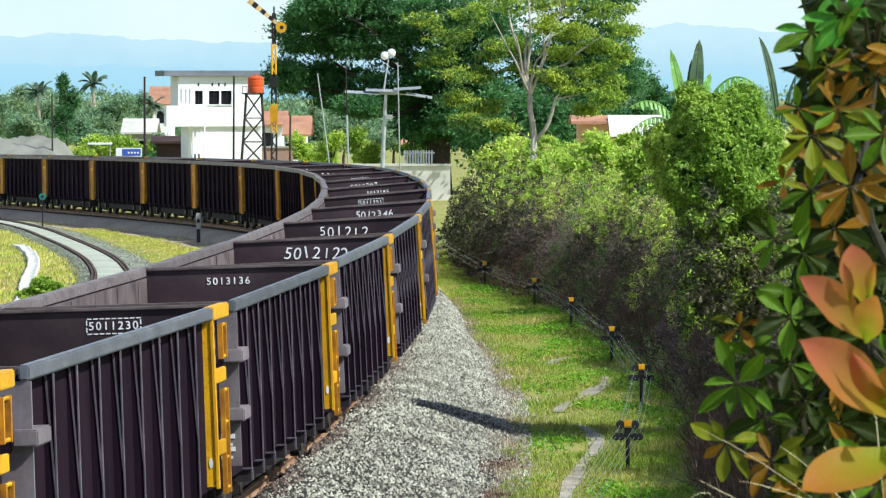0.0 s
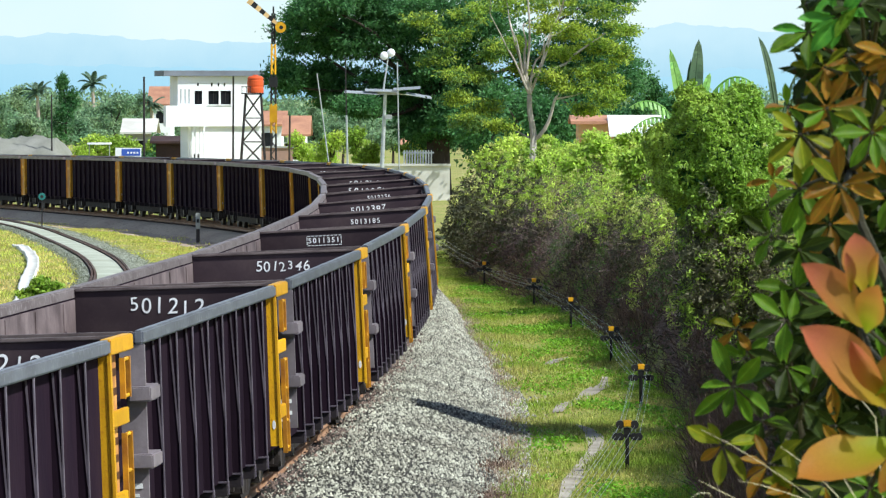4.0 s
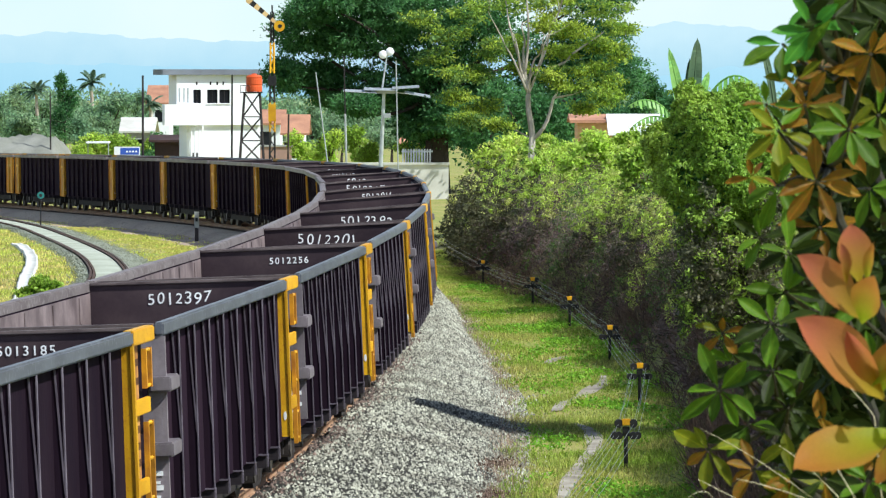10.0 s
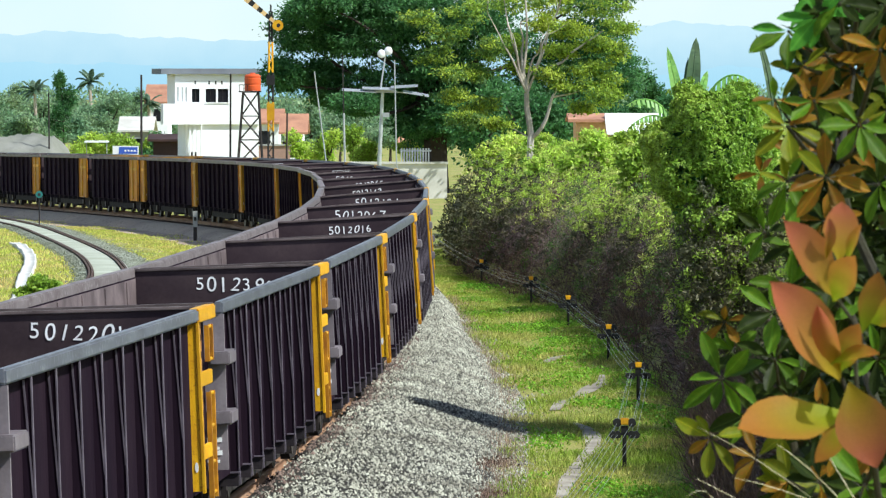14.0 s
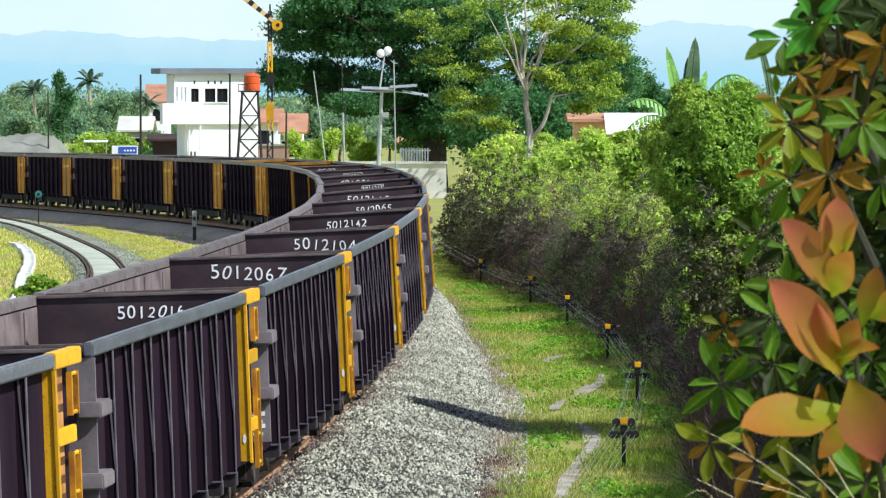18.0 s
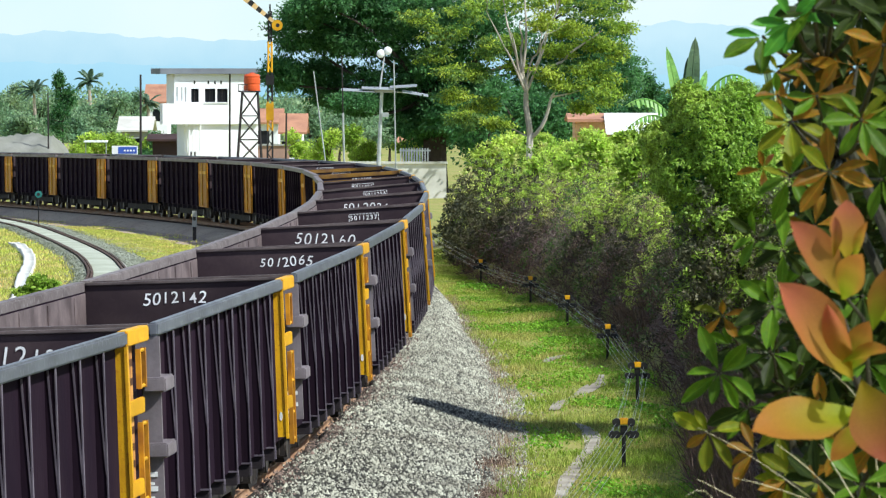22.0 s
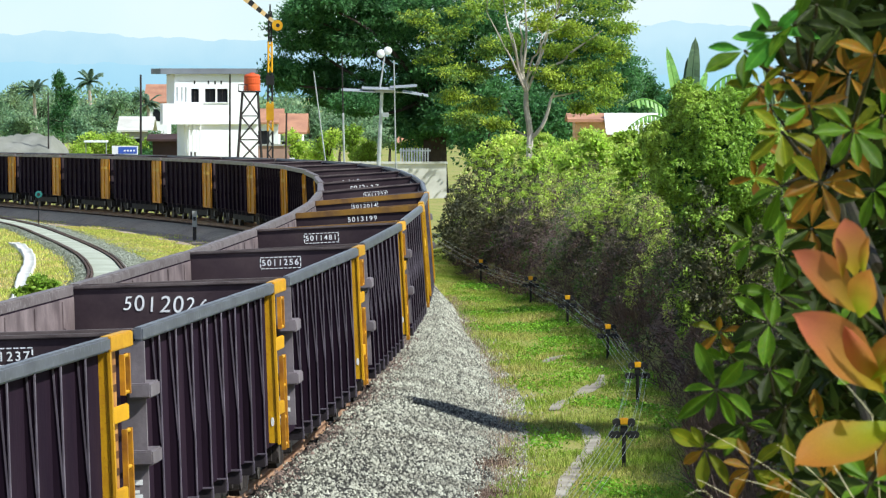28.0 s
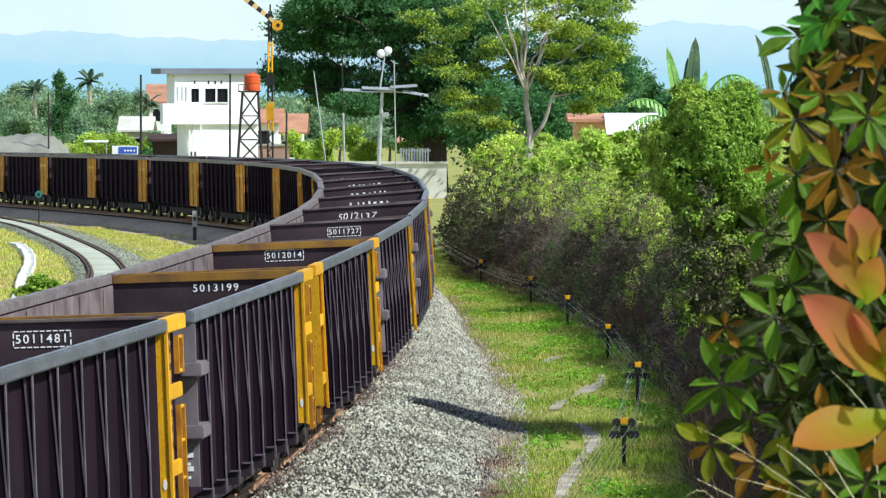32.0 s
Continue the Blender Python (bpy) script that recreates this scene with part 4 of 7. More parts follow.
def front_tree():
    rng = np.random.default_rng(12)
    d = 172.0
    bm = bmesh.new()
    base = (2.82, d, float(ground_z(2.82, d)) - 0.1)
    fork = (2.728, d, 4.835)
    knee = (2.857, d, 3.443)
    limb(bm, base, knee, 0.125, 0.112, rng, 0.015)
    limb(bm, knee, fork, 0.112, 0.085, rng, 0.035)
    tips = []
    for tx, tz, r in ((905, 60, 0.07), (920, 40, 0.08), (958, 62, 0.06), (880, -30, 0.06), (935, -60, 0.07), (985, 20, 0.05), (1010, -40, 0.06), (860, 20, 0.05)):
        mid = ((0.55 * tx + 0.45 * 925 - 784) / 9270 * d, d + rng.uniform(-0.4, 0.4), 4.922 + (160.3 - (0.55 * tz + 0.45 * 150)) / 9270 * d)
        end = ((tx - 784) / 9270 * d, d + rng.uniform(-1.2, 1.2), 4.922 + (160.3 - tz) / 9270 * d)
        limb(bm, fork, mid, r * 0.8, r * 0.5, rng, 0.04)
        limb(bm, mid, end, r * 0.5, r * 0.2, rng, 0.05)
        tips += [mid, end]
        for _ in range(2):
            e2 = np.array(end) + rng.normal(size=3) * np.array([0.7, 0.7, 0.35]) + np.array([0, 0, 0.45])
            limb(bm, end, e2, r * 0.25, 0.008, rng, 0.05, 4)
    low = (2.857, d, 3.35)
    side = (3.544, d - 0.4, 4.705)
    limb(bm, low, side, 0.075, 0.045, rng, 0.05)
    limb(bm, side, (4.472, d - 0.6, 4.928), 0.045, 0.015, rng, 0.08)
    limb(bm, side, (3.729, d - 0.3, 5.113), 0.04, 0.015, rng, 0.08)
    limb(bm, (2.709, d, 3.443), (1.781, d + 0.3, 4.093), 0.03, 0.012, rng, 0.06)
    limb(bm, (4.101, d, 6.096), (5.214, d, 6.876), 0.04, 0.012, rng, 0.05)
    limb(bm, (3.266, d, 5.484), (4.101, d, 6.096), 0.05, 0.04, rng, 0.05)
    lobes = []
    for cx, cz, rx, rz in ((735, 30, 34, 12), (790, 58, 45, 18), (830, 22, 50, 22), (868, 84, 28, 17), (840, 128, 44, 15), (800, 168, 34, 14), (852, 186, 46, 14), (820, 210, 36, 13), (905, 2, 60, 20), (770, 100, 36, 14),
                           (980, 8, 60, 20), (1060, 18, 56, 22), (1098, 48, 34, 16), (1012, 55, 44, 14), (990, 92, 36, 13), (975, 128, 34, 13), (1040, 116, 40, 15), (1068, 172, 34, 14), (1010, 150, 36, 11), (1085, 92, 34, 15), (1050, 75, 34, 12),
                           (960, 42, 28, 14), (902, 78, 22, 15), (880, 220, 30, 11), (915, 118, 16, 9), (1030, 190, 28, 10), (1075, 140, 28, 12), (800, 130, 24, 11)):
        c = ((cx - 784) / 9270 * d, d + rng.uniform(-1.0, 1.4), 4.922 + (160.3 - cz) / 9270 * d)
        lobes.append((c, (rx / 9270 * d, 0.7, rz * 1.25 / 9270 * d)))
    deep = np.concatenate([(rng.uniform(0, 1, 26) < (0.5 if c[0] < 1.6 else 0.2)).astype(np.int32) for c, _ in lobes])
    tree = thing("tree", None, None, "slender pale-trunked tree with airy yellow-green foliage on the bank", "tree")
    tree.location = base
    inv = Matrix.Translation(Vector(base)).inverted()
    for nm, me in (("trunk", link_mesh("trunk", bm, BARK)), ("crown", quads("crown", clumps(rng, lobes, 26, 44, 0.15, 0.13, 0.055, 0.15, 0.38), [LEAF_TREE, LEAF_DEEP], np.repeat(deep, 44)))):
        me.transform(inv)
        part(nm, me, None, tree)





def near_bush():
    """A dense round bush on the bank: a dome of small leaf tufts over a heart painted dark as shade, with darker-toned
    growth hanging below.
    """
    rng = np.random.default_rng(31)
    x, y = 5.02, 83.0
    gz = float(ground_z(x, y))
    ob = thing("bush", None, None, "dense round green bush on top of the bank", "bush")
    ob.location = (x, y, gz)
    heart = np.array([4.22 - x, 0.0, 3.72 - gz])
    size = np.array([0.93, 1.25, 1.22])
    n = 2300
    d = rng.normal(size=(n, 3))
    d /= np.linalg.norm(d, axis=1)[:, None]
    bumps = 1 + 0.09 * np.sin(d[:, 0] * 7 + d[:, 2] * 5) + 0.07 * np.sin(d[:, 2] * 11 - d[:, 0] * 4 + 1) + 0.045 * rng.normal(size=n)
    c = heart + d * size * bumps[:, None]
    c[:, 0] += 0.35 * np.clip(-d[:, 2], 0, 1)
    bm = bmesh.new()
    for k in range(9):
        tip = heart + np.array([math.cos(k * 2.4) * 0.6, math.sin(k * 2.4) * 0.8, -0.1 + 0.1 * k])
        limb(bm, (0, 0, -0.1), tip, 0.05, 0.012, rng, 0.06)
    part("stem", bm, BARK_DARK, ob)
    d[:, 2] += 0.1
    part("crown", quads("crown", sprays(rng, c, d, 30, 0.115, 0.075, 0.034), LEAF_BUSH), None, ob)
    # inner leaves in a dark colour that stands for shade inside the crown
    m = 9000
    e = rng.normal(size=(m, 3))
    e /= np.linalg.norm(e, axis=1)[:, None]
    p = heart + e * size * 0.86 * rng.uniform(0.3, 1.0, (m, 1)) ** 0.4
    part("inner_leaves", quads("inner_leaves", leaves_at(rng, p, 0.14, 0.07, 0.1), LEAF_DARK), None, ob, "inner foliage coloured dark as shade")
    # growth under the dome, mostly in the leaf tone painted as shade
    n = 900
    a = rng.uniform(0, 1, (n, 2))
    c = np.stack([3.75 - x + 1.7 * a[:, 0], rng.normal(size=n) * 0.7 - 0.4, 1.0 - gz + 2.1 * a[:, 1] + 0.35 * np.sin(a[:, 0] * 9)], axis=-1)
    c[:, 2] = np.maximum(c[:, 2], ground_z(c[:, 0] + x, c[:, 1] + y) - gz + 0.1)
    o = np.tile(np.array([-0.4, -0.8, 0.3]), (n, 1))
    part("lower_growth", quads("lower_growth", sprays(rng, c, o, 26, 0.16, 0.085, 0.035), [SCRUB_SHADED, LEAF_BUSH], np.repeat((rng.uniform(0, 1, n) > 0.7).astype(np.int32), 26)), None, ob, "tangled growth at its foot, shade painted into its leaves")


def bank_scrub():
    rng = np.random.default_rng(21)
    # low growth on the shaded slope, thin at its foot; its leaf colour carries the shade
    n = 9000
    y = 56 + 150 * rng.uniform(0, 1, n) ** 1.25
    u = 0.2 + 2.15 * rng.uniform(0, 1, n) ** 0.8
    keep = (u > 0.75) | (rng.uniform(0, 1, n) > 0.65)
    y, u = y[keep], u[keep]
    n = len(y)
    x = np.interp(y, FOOT_Y, FOOT_X) + u
    h = rng.uniform(0.05, 0.8, n) * np.interp(u, [0.3, 1, 2.2], [0.25, 0.7, 1.3]) * (1 + 0.35 * np.clip(patchy(x, y, 71), -1.5, 1.5))
    c = np.stack([x, y, ground_z(x, y) + np.maximum(h, 0.05)], axis=-1)
    o = np.tile(np.array([-0.5, -0.35, 0.5]), (n, 1)) + rng.normal(size=(n, 3)) * 0.25
    k = 15
    patch = patchy(x, y * 1.4, 72) + rng.normal(size=n) * 0.5
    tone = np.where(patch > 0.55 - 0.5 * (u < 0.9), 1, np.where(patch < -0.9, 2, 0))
    me = quads("bank_scrub", sprays(rng, c, o, k, 0.17, 0.085, 0.034, 0.1), [SCRUB_SHADED, DRY, LEAF_DEEP], np.repeat(tone, k).astype(np.int32))
    thing("bank_scrub", me, None, "tangled scrub covering the bank, shade painted into its leaves", "scrub", kind="stuff")
    # dead grass hanging in patches over the slope
    n = 30000
    y = 62 + 110 * rng.uniform(0, 1, n) ** 1.2
    u = rng.uniform(0.25, 1.7, n)
    x = np.interp(y, FOOT_Y, FOOT_X) + u
    keep = patchy(x * 1.1, y * 0.9, 77) + rng.normal(size=n) * 0.35 > 0.75
    m = 2600
    low_y = rng.uniform(57, 84, m)
    low_x = np.interp(low_y, FOOT_Y, FOOT_X) + rng.uniform(-0.1, 0.45, m)
    x, y = np.concatenate([x[keep], low_x]), np.concatenate([y[keep], low_y])
    tufts("dead_grass", "brown dead grass in patches on the bank", rng, x, y, 0.15, 0.8, 0.009, DRY)
    # lush mounds of growth along the crest, each of many small tufts
    n, tufts_each, k = 760, 26, 16
    y = 62 + 148 * rng.uniform(0, 1, n) ** 0.9
    u = 1.15 + 4.6 * rng.uniform(0, 1, n)
    x = np.interp(y, FOOT_Y, FOOT_X) + u
    r = rng.uniform(0.3, 0.75, n) * np.interp(u, [0.7, 1.6, 3], [0.7, 0.95, 1.1])
    tall = rng.uniform(0.45, 1.3, n) * np.interp(u, [0.7, 1.3, 2.2, 5], [0.5, 0.85, 1.3, 1.35])
    d = rng.normal(size=(n, tufts_each, 3))
    d /= np.linalg.norm(d, axis=2)[..., None]
    d[..., 2] = np.abs(d[..., 2]) * 1.1 - 0.1
    base = np.stack([x, y, ground_z(x, y) + 0.05], axis=-1)[:, None, :]
    ragged = rng.uniform(0.7, 1.12, (n, tufts_each))
    c = (base + d * ragged[..., None] * np.stack([r, r, tall], axis=-1)[:, None, :]).reshape(-1, 3)
    v = sprays(rng, c, d.reshape(-1, 3), k, 0.15, 0.105, 0.04)
    # mounds nearest the slope get the leaf tone with painted shade
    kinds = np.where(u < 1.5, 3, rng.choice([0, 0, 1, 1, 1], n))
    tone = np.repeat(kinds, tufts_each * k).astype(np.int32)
    thing("crest_scrub", quads("crest_scrub", v, [SCRUB, LEAF_LIGHT, LEAF_BUSH, SCRUB_SHADED], tone), None, "lush yellow-green shrubs along the top of the bank", "scrub", kind="stuff")
    # sunlit straggling growth that spills down the slope before the round bush
    n, k = 620, 14
    y = rng.uniform(86, 118, n)
    u = rng.uniform(0.7, 1.5, n) * np.interp(y, [86, 100, 150], [1.0, 0.95, 1.0])
    x = np.interp(y, FOOT_Y, FOOT_X) + u
    keep = patchy(x * 1.2, y * 0.8, 75) > 0.1
    x, y, u = x[keep], y[keep], u[keep]
    c = np.stack([x - 0.12, y, ground_z(x, y) + rng.uniform(0.25, 1.0, len(x)) * np.interp(u, [0.7, 1.5], [0.5, 1.1])], axis=-1)
    v = sprays(rng, c, np.tile(np.array([0.1, -0.5, 0.8]), (len(c), 1)), k, 0.16, 0.10, 0.032)
    thing("slope_scrub", quads("slope_scrub", v, [SCRUB, TWIGS_DEAD, LEAF_LIGHT], np.repeat(rng.choice([0, 0, 1, 2], len(c)), k).astype(np.int32)), None, "straggling yellow-green and brown growth down the bank", "scrub", kind="stuff")
    # thick growth where the bank runs out beyond the bend
    n, each, k = 170, 46, 18
    y = rng.uniform(152, 206, n)
    x = np.interp(y, FOOT_Y, FOOT_X) + np.interp(y, [152, 170], [1.2, -0.1]) + rng.uniform(0, 4.6, n)
    tall = np.interp(x, [0.2, 1.1, 3.0, 5.0], [2.2, 3.6, 4.3, 4.2]) * rng.uniform(0.5, 1.0, n)
    r = rng.uniform(0.5, 0.95, n)
    d = rng.normal(size=(n, each, 3))
    d /= np.linalg.norm(d, axis=2)[..., None]
    d[..., 2] = np.abs(d[..., 2])
    low = fall(np.interp(y, TY, TS)) - 0.5
    base = np.stack([x, y, low], axis=-1)[:, None, :]
    c = (base + d * rng.uniform(0.75, 1.08, (n, each))[..., None] * np.stack([r, r, tall], axis=-1)[:, None, :]).reshape(-1, 3)
    c[:, 2] = np.maximum(c[:, 2], ground_z(c[:, 0], c[:, 1]) + 0.05)
    # shade painted by height: lower tufts get the darker leaf copy
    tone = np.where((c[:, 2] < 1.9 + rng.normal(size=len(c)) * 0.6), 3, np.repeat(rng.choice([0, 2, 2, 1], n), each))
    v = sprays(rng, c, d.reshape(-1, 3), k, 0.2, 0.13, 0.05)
    thing("end_scrub", quads("end_scrub", v, [SCRUB, LEAF_LIGHT, LEAF_BUSH, SCRUB_SHADED], np.repeat(tone, k).astype(np.int32)), None, "thick olive scrub at the end of the bank", "scrub", kind="stuff")
    # tall pale grasses and shoots that stand out of the crest
    m = 9000
    nest = rng.integers(0, 240, m)
    y = (66 + 130 * rng.uniform(0, 1, 240))[nest] + rng.normal(size=m) * 0.35
    u = rng.uniform(1.7, 3.4, 240)[nest] + rng.normal(size=m) * 0.18
    x = np.interp(y, FOOT_Y, FOOT_X) + u
    tufts("crest_grass", "pale arching grass along the top of the bank", rng, x, y, 0.25, 0.9, 0.012, SCRUB)
    # dead twigs that hang down the slope
    n = 5200
    nest = rng.integers(0, 46, n)
    y = rng.uniform(66, 190, 46)[nest] + rng.normal(size=n) * 1.1
    u = rng.uniform(0.8, 2.0, 46)[nest] + rng.normal(size=n) * 0.3
    x = np.interp(y, FOOT_Y, FOOT_X) + u
    p = np.stack([x, y, ground_z(x, y) + rng.uniform(0.2, 1.15, n)], axis=-1)
    d = rng.normal(size=(n, 3)) * np.array([0.5, 0.5, 0.6]) + np.array([-0.3, -0.1, 0.2])
    v = []
    for _ in range(7):
        d = d * 0.85 + rng.normal(size=(n, 3)) * 0.26 + np.array([-0.02, 0, -0.10])
        q = p + d * 0.075
        s = np.cross(d, np.array([0.2, -1.0, 0.3]))
        s = s / (np.linalg.norm(s, axis=1)[:, None] + 1e-9) * 0.0019
        v.append(np.stack([p - s, p + s, q + s * 0.8, q - s * 0.8], axis=1))
        p = q
    thing("dead_twigs", quads("dead_twigs", np.concatenate(v), TWIGS_DEAD), None, "tangle of dry brown twigs hanging down the bank", "twigs", kind="stuff")
    n = 26000
    y = 54 + 146 * rng.uniform(0, 1, n) ** 1.5
    u = -0.05 + 1.8 * rng.uniform(0, 1, n)
    x = np.interp(y, FOOT_Y, FOOT_X) + u
    a = np.stack([x, y, ground_z(x, y)], axis=-1)
    ln = rng.uniform(0.08, 0.36, n)[:, None]
    d = rng.normal(size=(n, 3)) * np.array([0.7, 0.7, 0.4]) + np.array([-0.3, 0, 0.45])
    d /= np.linalg.norm(d, axis=1)[:, None]
    s = np.cross(d, rng.normal(size=(n, 3)))
    s = s / np.linalg.norm(s, axis=1)[:, None] * rng.uniform(0.006, 0.014, n)[:, None]
    v = np.stack([a - s, a + s, a + d * ln + s * 0.4, a + d * ln - s * 0.4], axis=1)
    thing("dry_grass", quads("dry_grass", v, DRY), None, "dry brown grass and stems on the shaded bank", "grass", kind="stuff")


def verge_grass():
    rng = np.random.default_rng(22)
    n = 210000
    y = 58 + 130 * rng.uniform(0, 1, n) ** 1.35
    lo = line_x(y) - 0.15 * np.sin(y * 1.7) + np.interp(y, [50, 64, 78, 91, 118, 145, 170], [3.9, 3.6, 3.2, 2.8, 1.9, 1.85, 1.85])
    hi = np.interp(y, FOOT_Y, FOOT_X) + np.interp(y, [60, 90], [-0.15, 0.1]) + 0.3 * rng.uniform(0, 1, n) ** 2
    x = lo + (hi - lo) * rng.uniform(0, 1, n) ** 0.8
    patch = patchy(x, y, 61) + rng.normal(size=n) * 0.5
    keep = (patch > -1.7) & (off_path(x, y) > 0.095 + 0.05 * rng.normal(size=n)) & (x < hi)
    x, y = x[keep], y[keep]
    n = len(x)
    a = np.stack([x, y, ground_z(x, y) - 0.01], axis=-1)
    ln = (rng.uniform(0.03, 0.12, n) * (0.85 + 0.35 * np.clip(patchy(x, y, 62), -1.5, 1.5)))[:, None]
    d = rng.normal(size=(n, 3)) * 0.45 + np.array([0, 0, 1.0])
    d /= np.linalg.norm(d, axis=1)[:, None]
    s = np.cross(d, rng.normal(size=(n, 3)))
    s = s / np.linalg.norm(s, axis=1)[:, None] * rng.uniform(0.005, 0.012, n)[:, None]
    v = np.stack([a - s, a + s, a + d * ln + s * 0.3, a + d * ln - s * 0.3], axis=1)
    thing("verge_grass", quads("verge_grass", v, GRASS), None, "bright green grass between ballast and bank", "grass", kind="stuff")
    # low broad-leaved weeds in patches
    m = 2200
    y = 60 + 95 * rng.uniform(0, 1, m)
    lo = line_x(y) + np.interp(y, [50, 64, 78, 91, 118, 145, 170], [4.0, 3.8, 3.5, 3.1, 2.2, 2.0, 2.0])
    hi = np.interp(y, FOOT_Y, FOOT_X) + 0.2
    x = lo + np.maximum(hi - lo, 0.1) * rng.uniform(0, 1, m)
    keep = (patchy(x, y, 63) + rng.normal(size=m) * 0.3 > 0.55) & (off_path(x, y) > 0.34)
    c = np.repeat(np.stack([x, y, ground_z(x, y) + 0.05], axis=-1)[keep], 34, axis=0)
    c = c + rng.normal(size=c.shape) * np.array([0.13, 0.26, 0.035])
    c[:, 2] = np.maximum(c[:, 2], ground_z(c[:, 0], c[:, 1]) + 0.015)
    thing("weeds", quads("weeds", leaves_at(rng, c, 0.06, 0.045, 0.0, 2.2), WEED), None, "patches of low bright green weeds", "weeds", kind="stuff")
    # a tuft that grows out of the ballast
    c = np.array([(823 - 784) / 9270 * 100.5, 100.5, -0.42]) + rng.normal(size=(160, 3)) * np.array([0.10, 0.35, 0.03])
    c[:, 2] = np.abs(c[:, 2] + 0.42) + ground_z(c[:, 0], c[:, 1]) + 0.06
    thing("weed_tuft", quads("weed_tuft", leaves_at(rng, c, 0.08, 0.05, 0.0, 2.0), WEED), None, "small bright green weed tuft growing in the ballast", "weeds")
    # brown leaf litter on the ballast's edge
    m = 4200
    nest = rng.integers(0, 9, m)
    c = np.stack([rng.uniform(0.25, 1.25, 9)[nest] + rng.normal(size=m) * 0.13, rng.uniform(66, 78, 9)[nest] + rng.normal(size=m) * 0.8, np.zeros(m)], axis=-1)
    c[:, 2] = ground_z(c[:, 0], c[:, 1]) + rng.uniform(0.02, 0.07, m)
    thing("leaf_litter", quads("leaf_litter", leaves_at(rng, c, 0.05, 0.03, 0.0, 1.5), DRY), None, "dry brown leaf litter scattered on the ballast's edge", "litter", kind="stuff")
    # dry straw where ballast and grass meet
    m = 9000
    y = 60 + 80 * rng.uniform(0, 1, m)
    x = line_x(y) + np.interp(y, [50, 64, 78, 91, 118, 145, 170], [3.9, 3.6, 3.2, 2.8, 1.9, 1.85, 1.85]) + rng.normal(size=m) * 0.22
    tufts("straw", "dry pinkish straw along the edge of the ballast", rng, x, y, 0.05, 0.2, 0.006, STRAW)



def palm(label, x, y, z0, z1, spread, seed, n=20):
    rng = np.random.default_rng(seed)
    p = thing("palm_tree", None, None, label, "palm")
    part("trunk", tube(bmesh.new(), [(x, y, z0), (x + 0.15, y, (z0 + z1) / 2), (x, y, z1)], [0.2, 0.15, 0.12], 8), BARK, p)
    for k in range(n):
        a = k * math.tau / n + rng.normal() * 0.2
        rise = rng.uniform(0.0, 1.7)
        pts = []
        for i in range(8):
            u = i / 7
            pts.append(np.array([x + math.cos(a) * spread * u, y + math.sin(a) * spread * u * 0.6, z1 + spread * (rise * u - 0.75 * u * u)]))
        v = []
        for i in range(7):
            for j in range(5):
                c = pts[i] + (pts[i + 1] - pts[i]) * j / 5
                t = pts[i + 1] - pts[i]
                t = t / np.linalg.norm(t)
                side = np.cross(t, [0, 0, 1.0])
                side /= np.linalg.norm(side) + 1e-9
                for sg in (1, -1):
                    le = spread * 0.28 * (1 - abs(i / 7 - 0.4))
                    tip = c + (side * sg * 0.8 + t * 0.5 + np.array([0, 0, -0.55])) * le
                    v.append([c - t * 0.035, c + t * 0.035, tip + t * 0.012, tip - t * 0.012])
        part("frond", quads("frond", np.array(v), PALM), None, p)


def far_tree(label, px, top, bottom, half, y, mat, seed, per=60, leaves=14, name="tree"):
    """A distant tree or bush, as wide and high as it stands there."""
    k = y / 9270
    x, z1, z0 = (px - 784) * k, 4.922 + (160.3 - top) * k, 4.922 + (160.3 - bottom) * k
    rng = np.random.default_rng(seed)
    r = half * k
    gz = float(ground_z(x, y))
    ob = thing(name, None, None, label, "tree" if name == "tree" else "bush")
    bm = bmesh.new()
    limb(bm, (x, y, gz - 0.1), (x, y, z0 + (z1 - z0) * 0.6), 0.05 + r * 0.06, 0.03, rng, 0.03)
    lobes = []
    h = (z1 - z0) / 2
    n = max(3, int(4 * h / max(r, 0.01))) if h > r else 6
    n = min(n, 9)
    for i in range(n):
        u = (i + 0.5) / n
        c = (x + rng.normal() * r * 0.35, y + rng.normal() * r * 0.3, z0 + (z1 - z0) * (0.08 + 0.78 * u) + rng.normal() * h * 0.08)
        q = r * (0.55 + 0.35 * math.sin(math.pi * min(1, u + 0.15)))
        lobes.append((c, (q, q * 0.7, max(h * 1.1 / n ** 0.6, q * 0.4))))
        limb(bm, (x, y, z0 + (z1 - z0) * 0.2), c, 0.04 + r * 0.02, 0.015, rng, 0.05, 4)
    part("trunk", bm, BARK_DARK, ob)
    part("crown", quads("crown", clumps(rng, lobes, per, leaves, r * 0.12, 0.10 + r * 0.09, 0.05 + r * 0.045, 0.3, 0.7), mat), None, ob)


BANANA_LEAF = leaf_material("banana_leaf", (0.26, 0.56, 0.13), (0.38, 0.64, 0.18), (0.19, 0.44, 0.13), 0.15, 1.0, 0.45, 0.4)
BANANA_OLD = leaf_material("old_banana_leaf", (0.06, 0.12, 0.06), (0.11, 0.17, 0.09), (0.05, 0.09, 0.05), 0.15, 1.0, 0.2, 0.5)


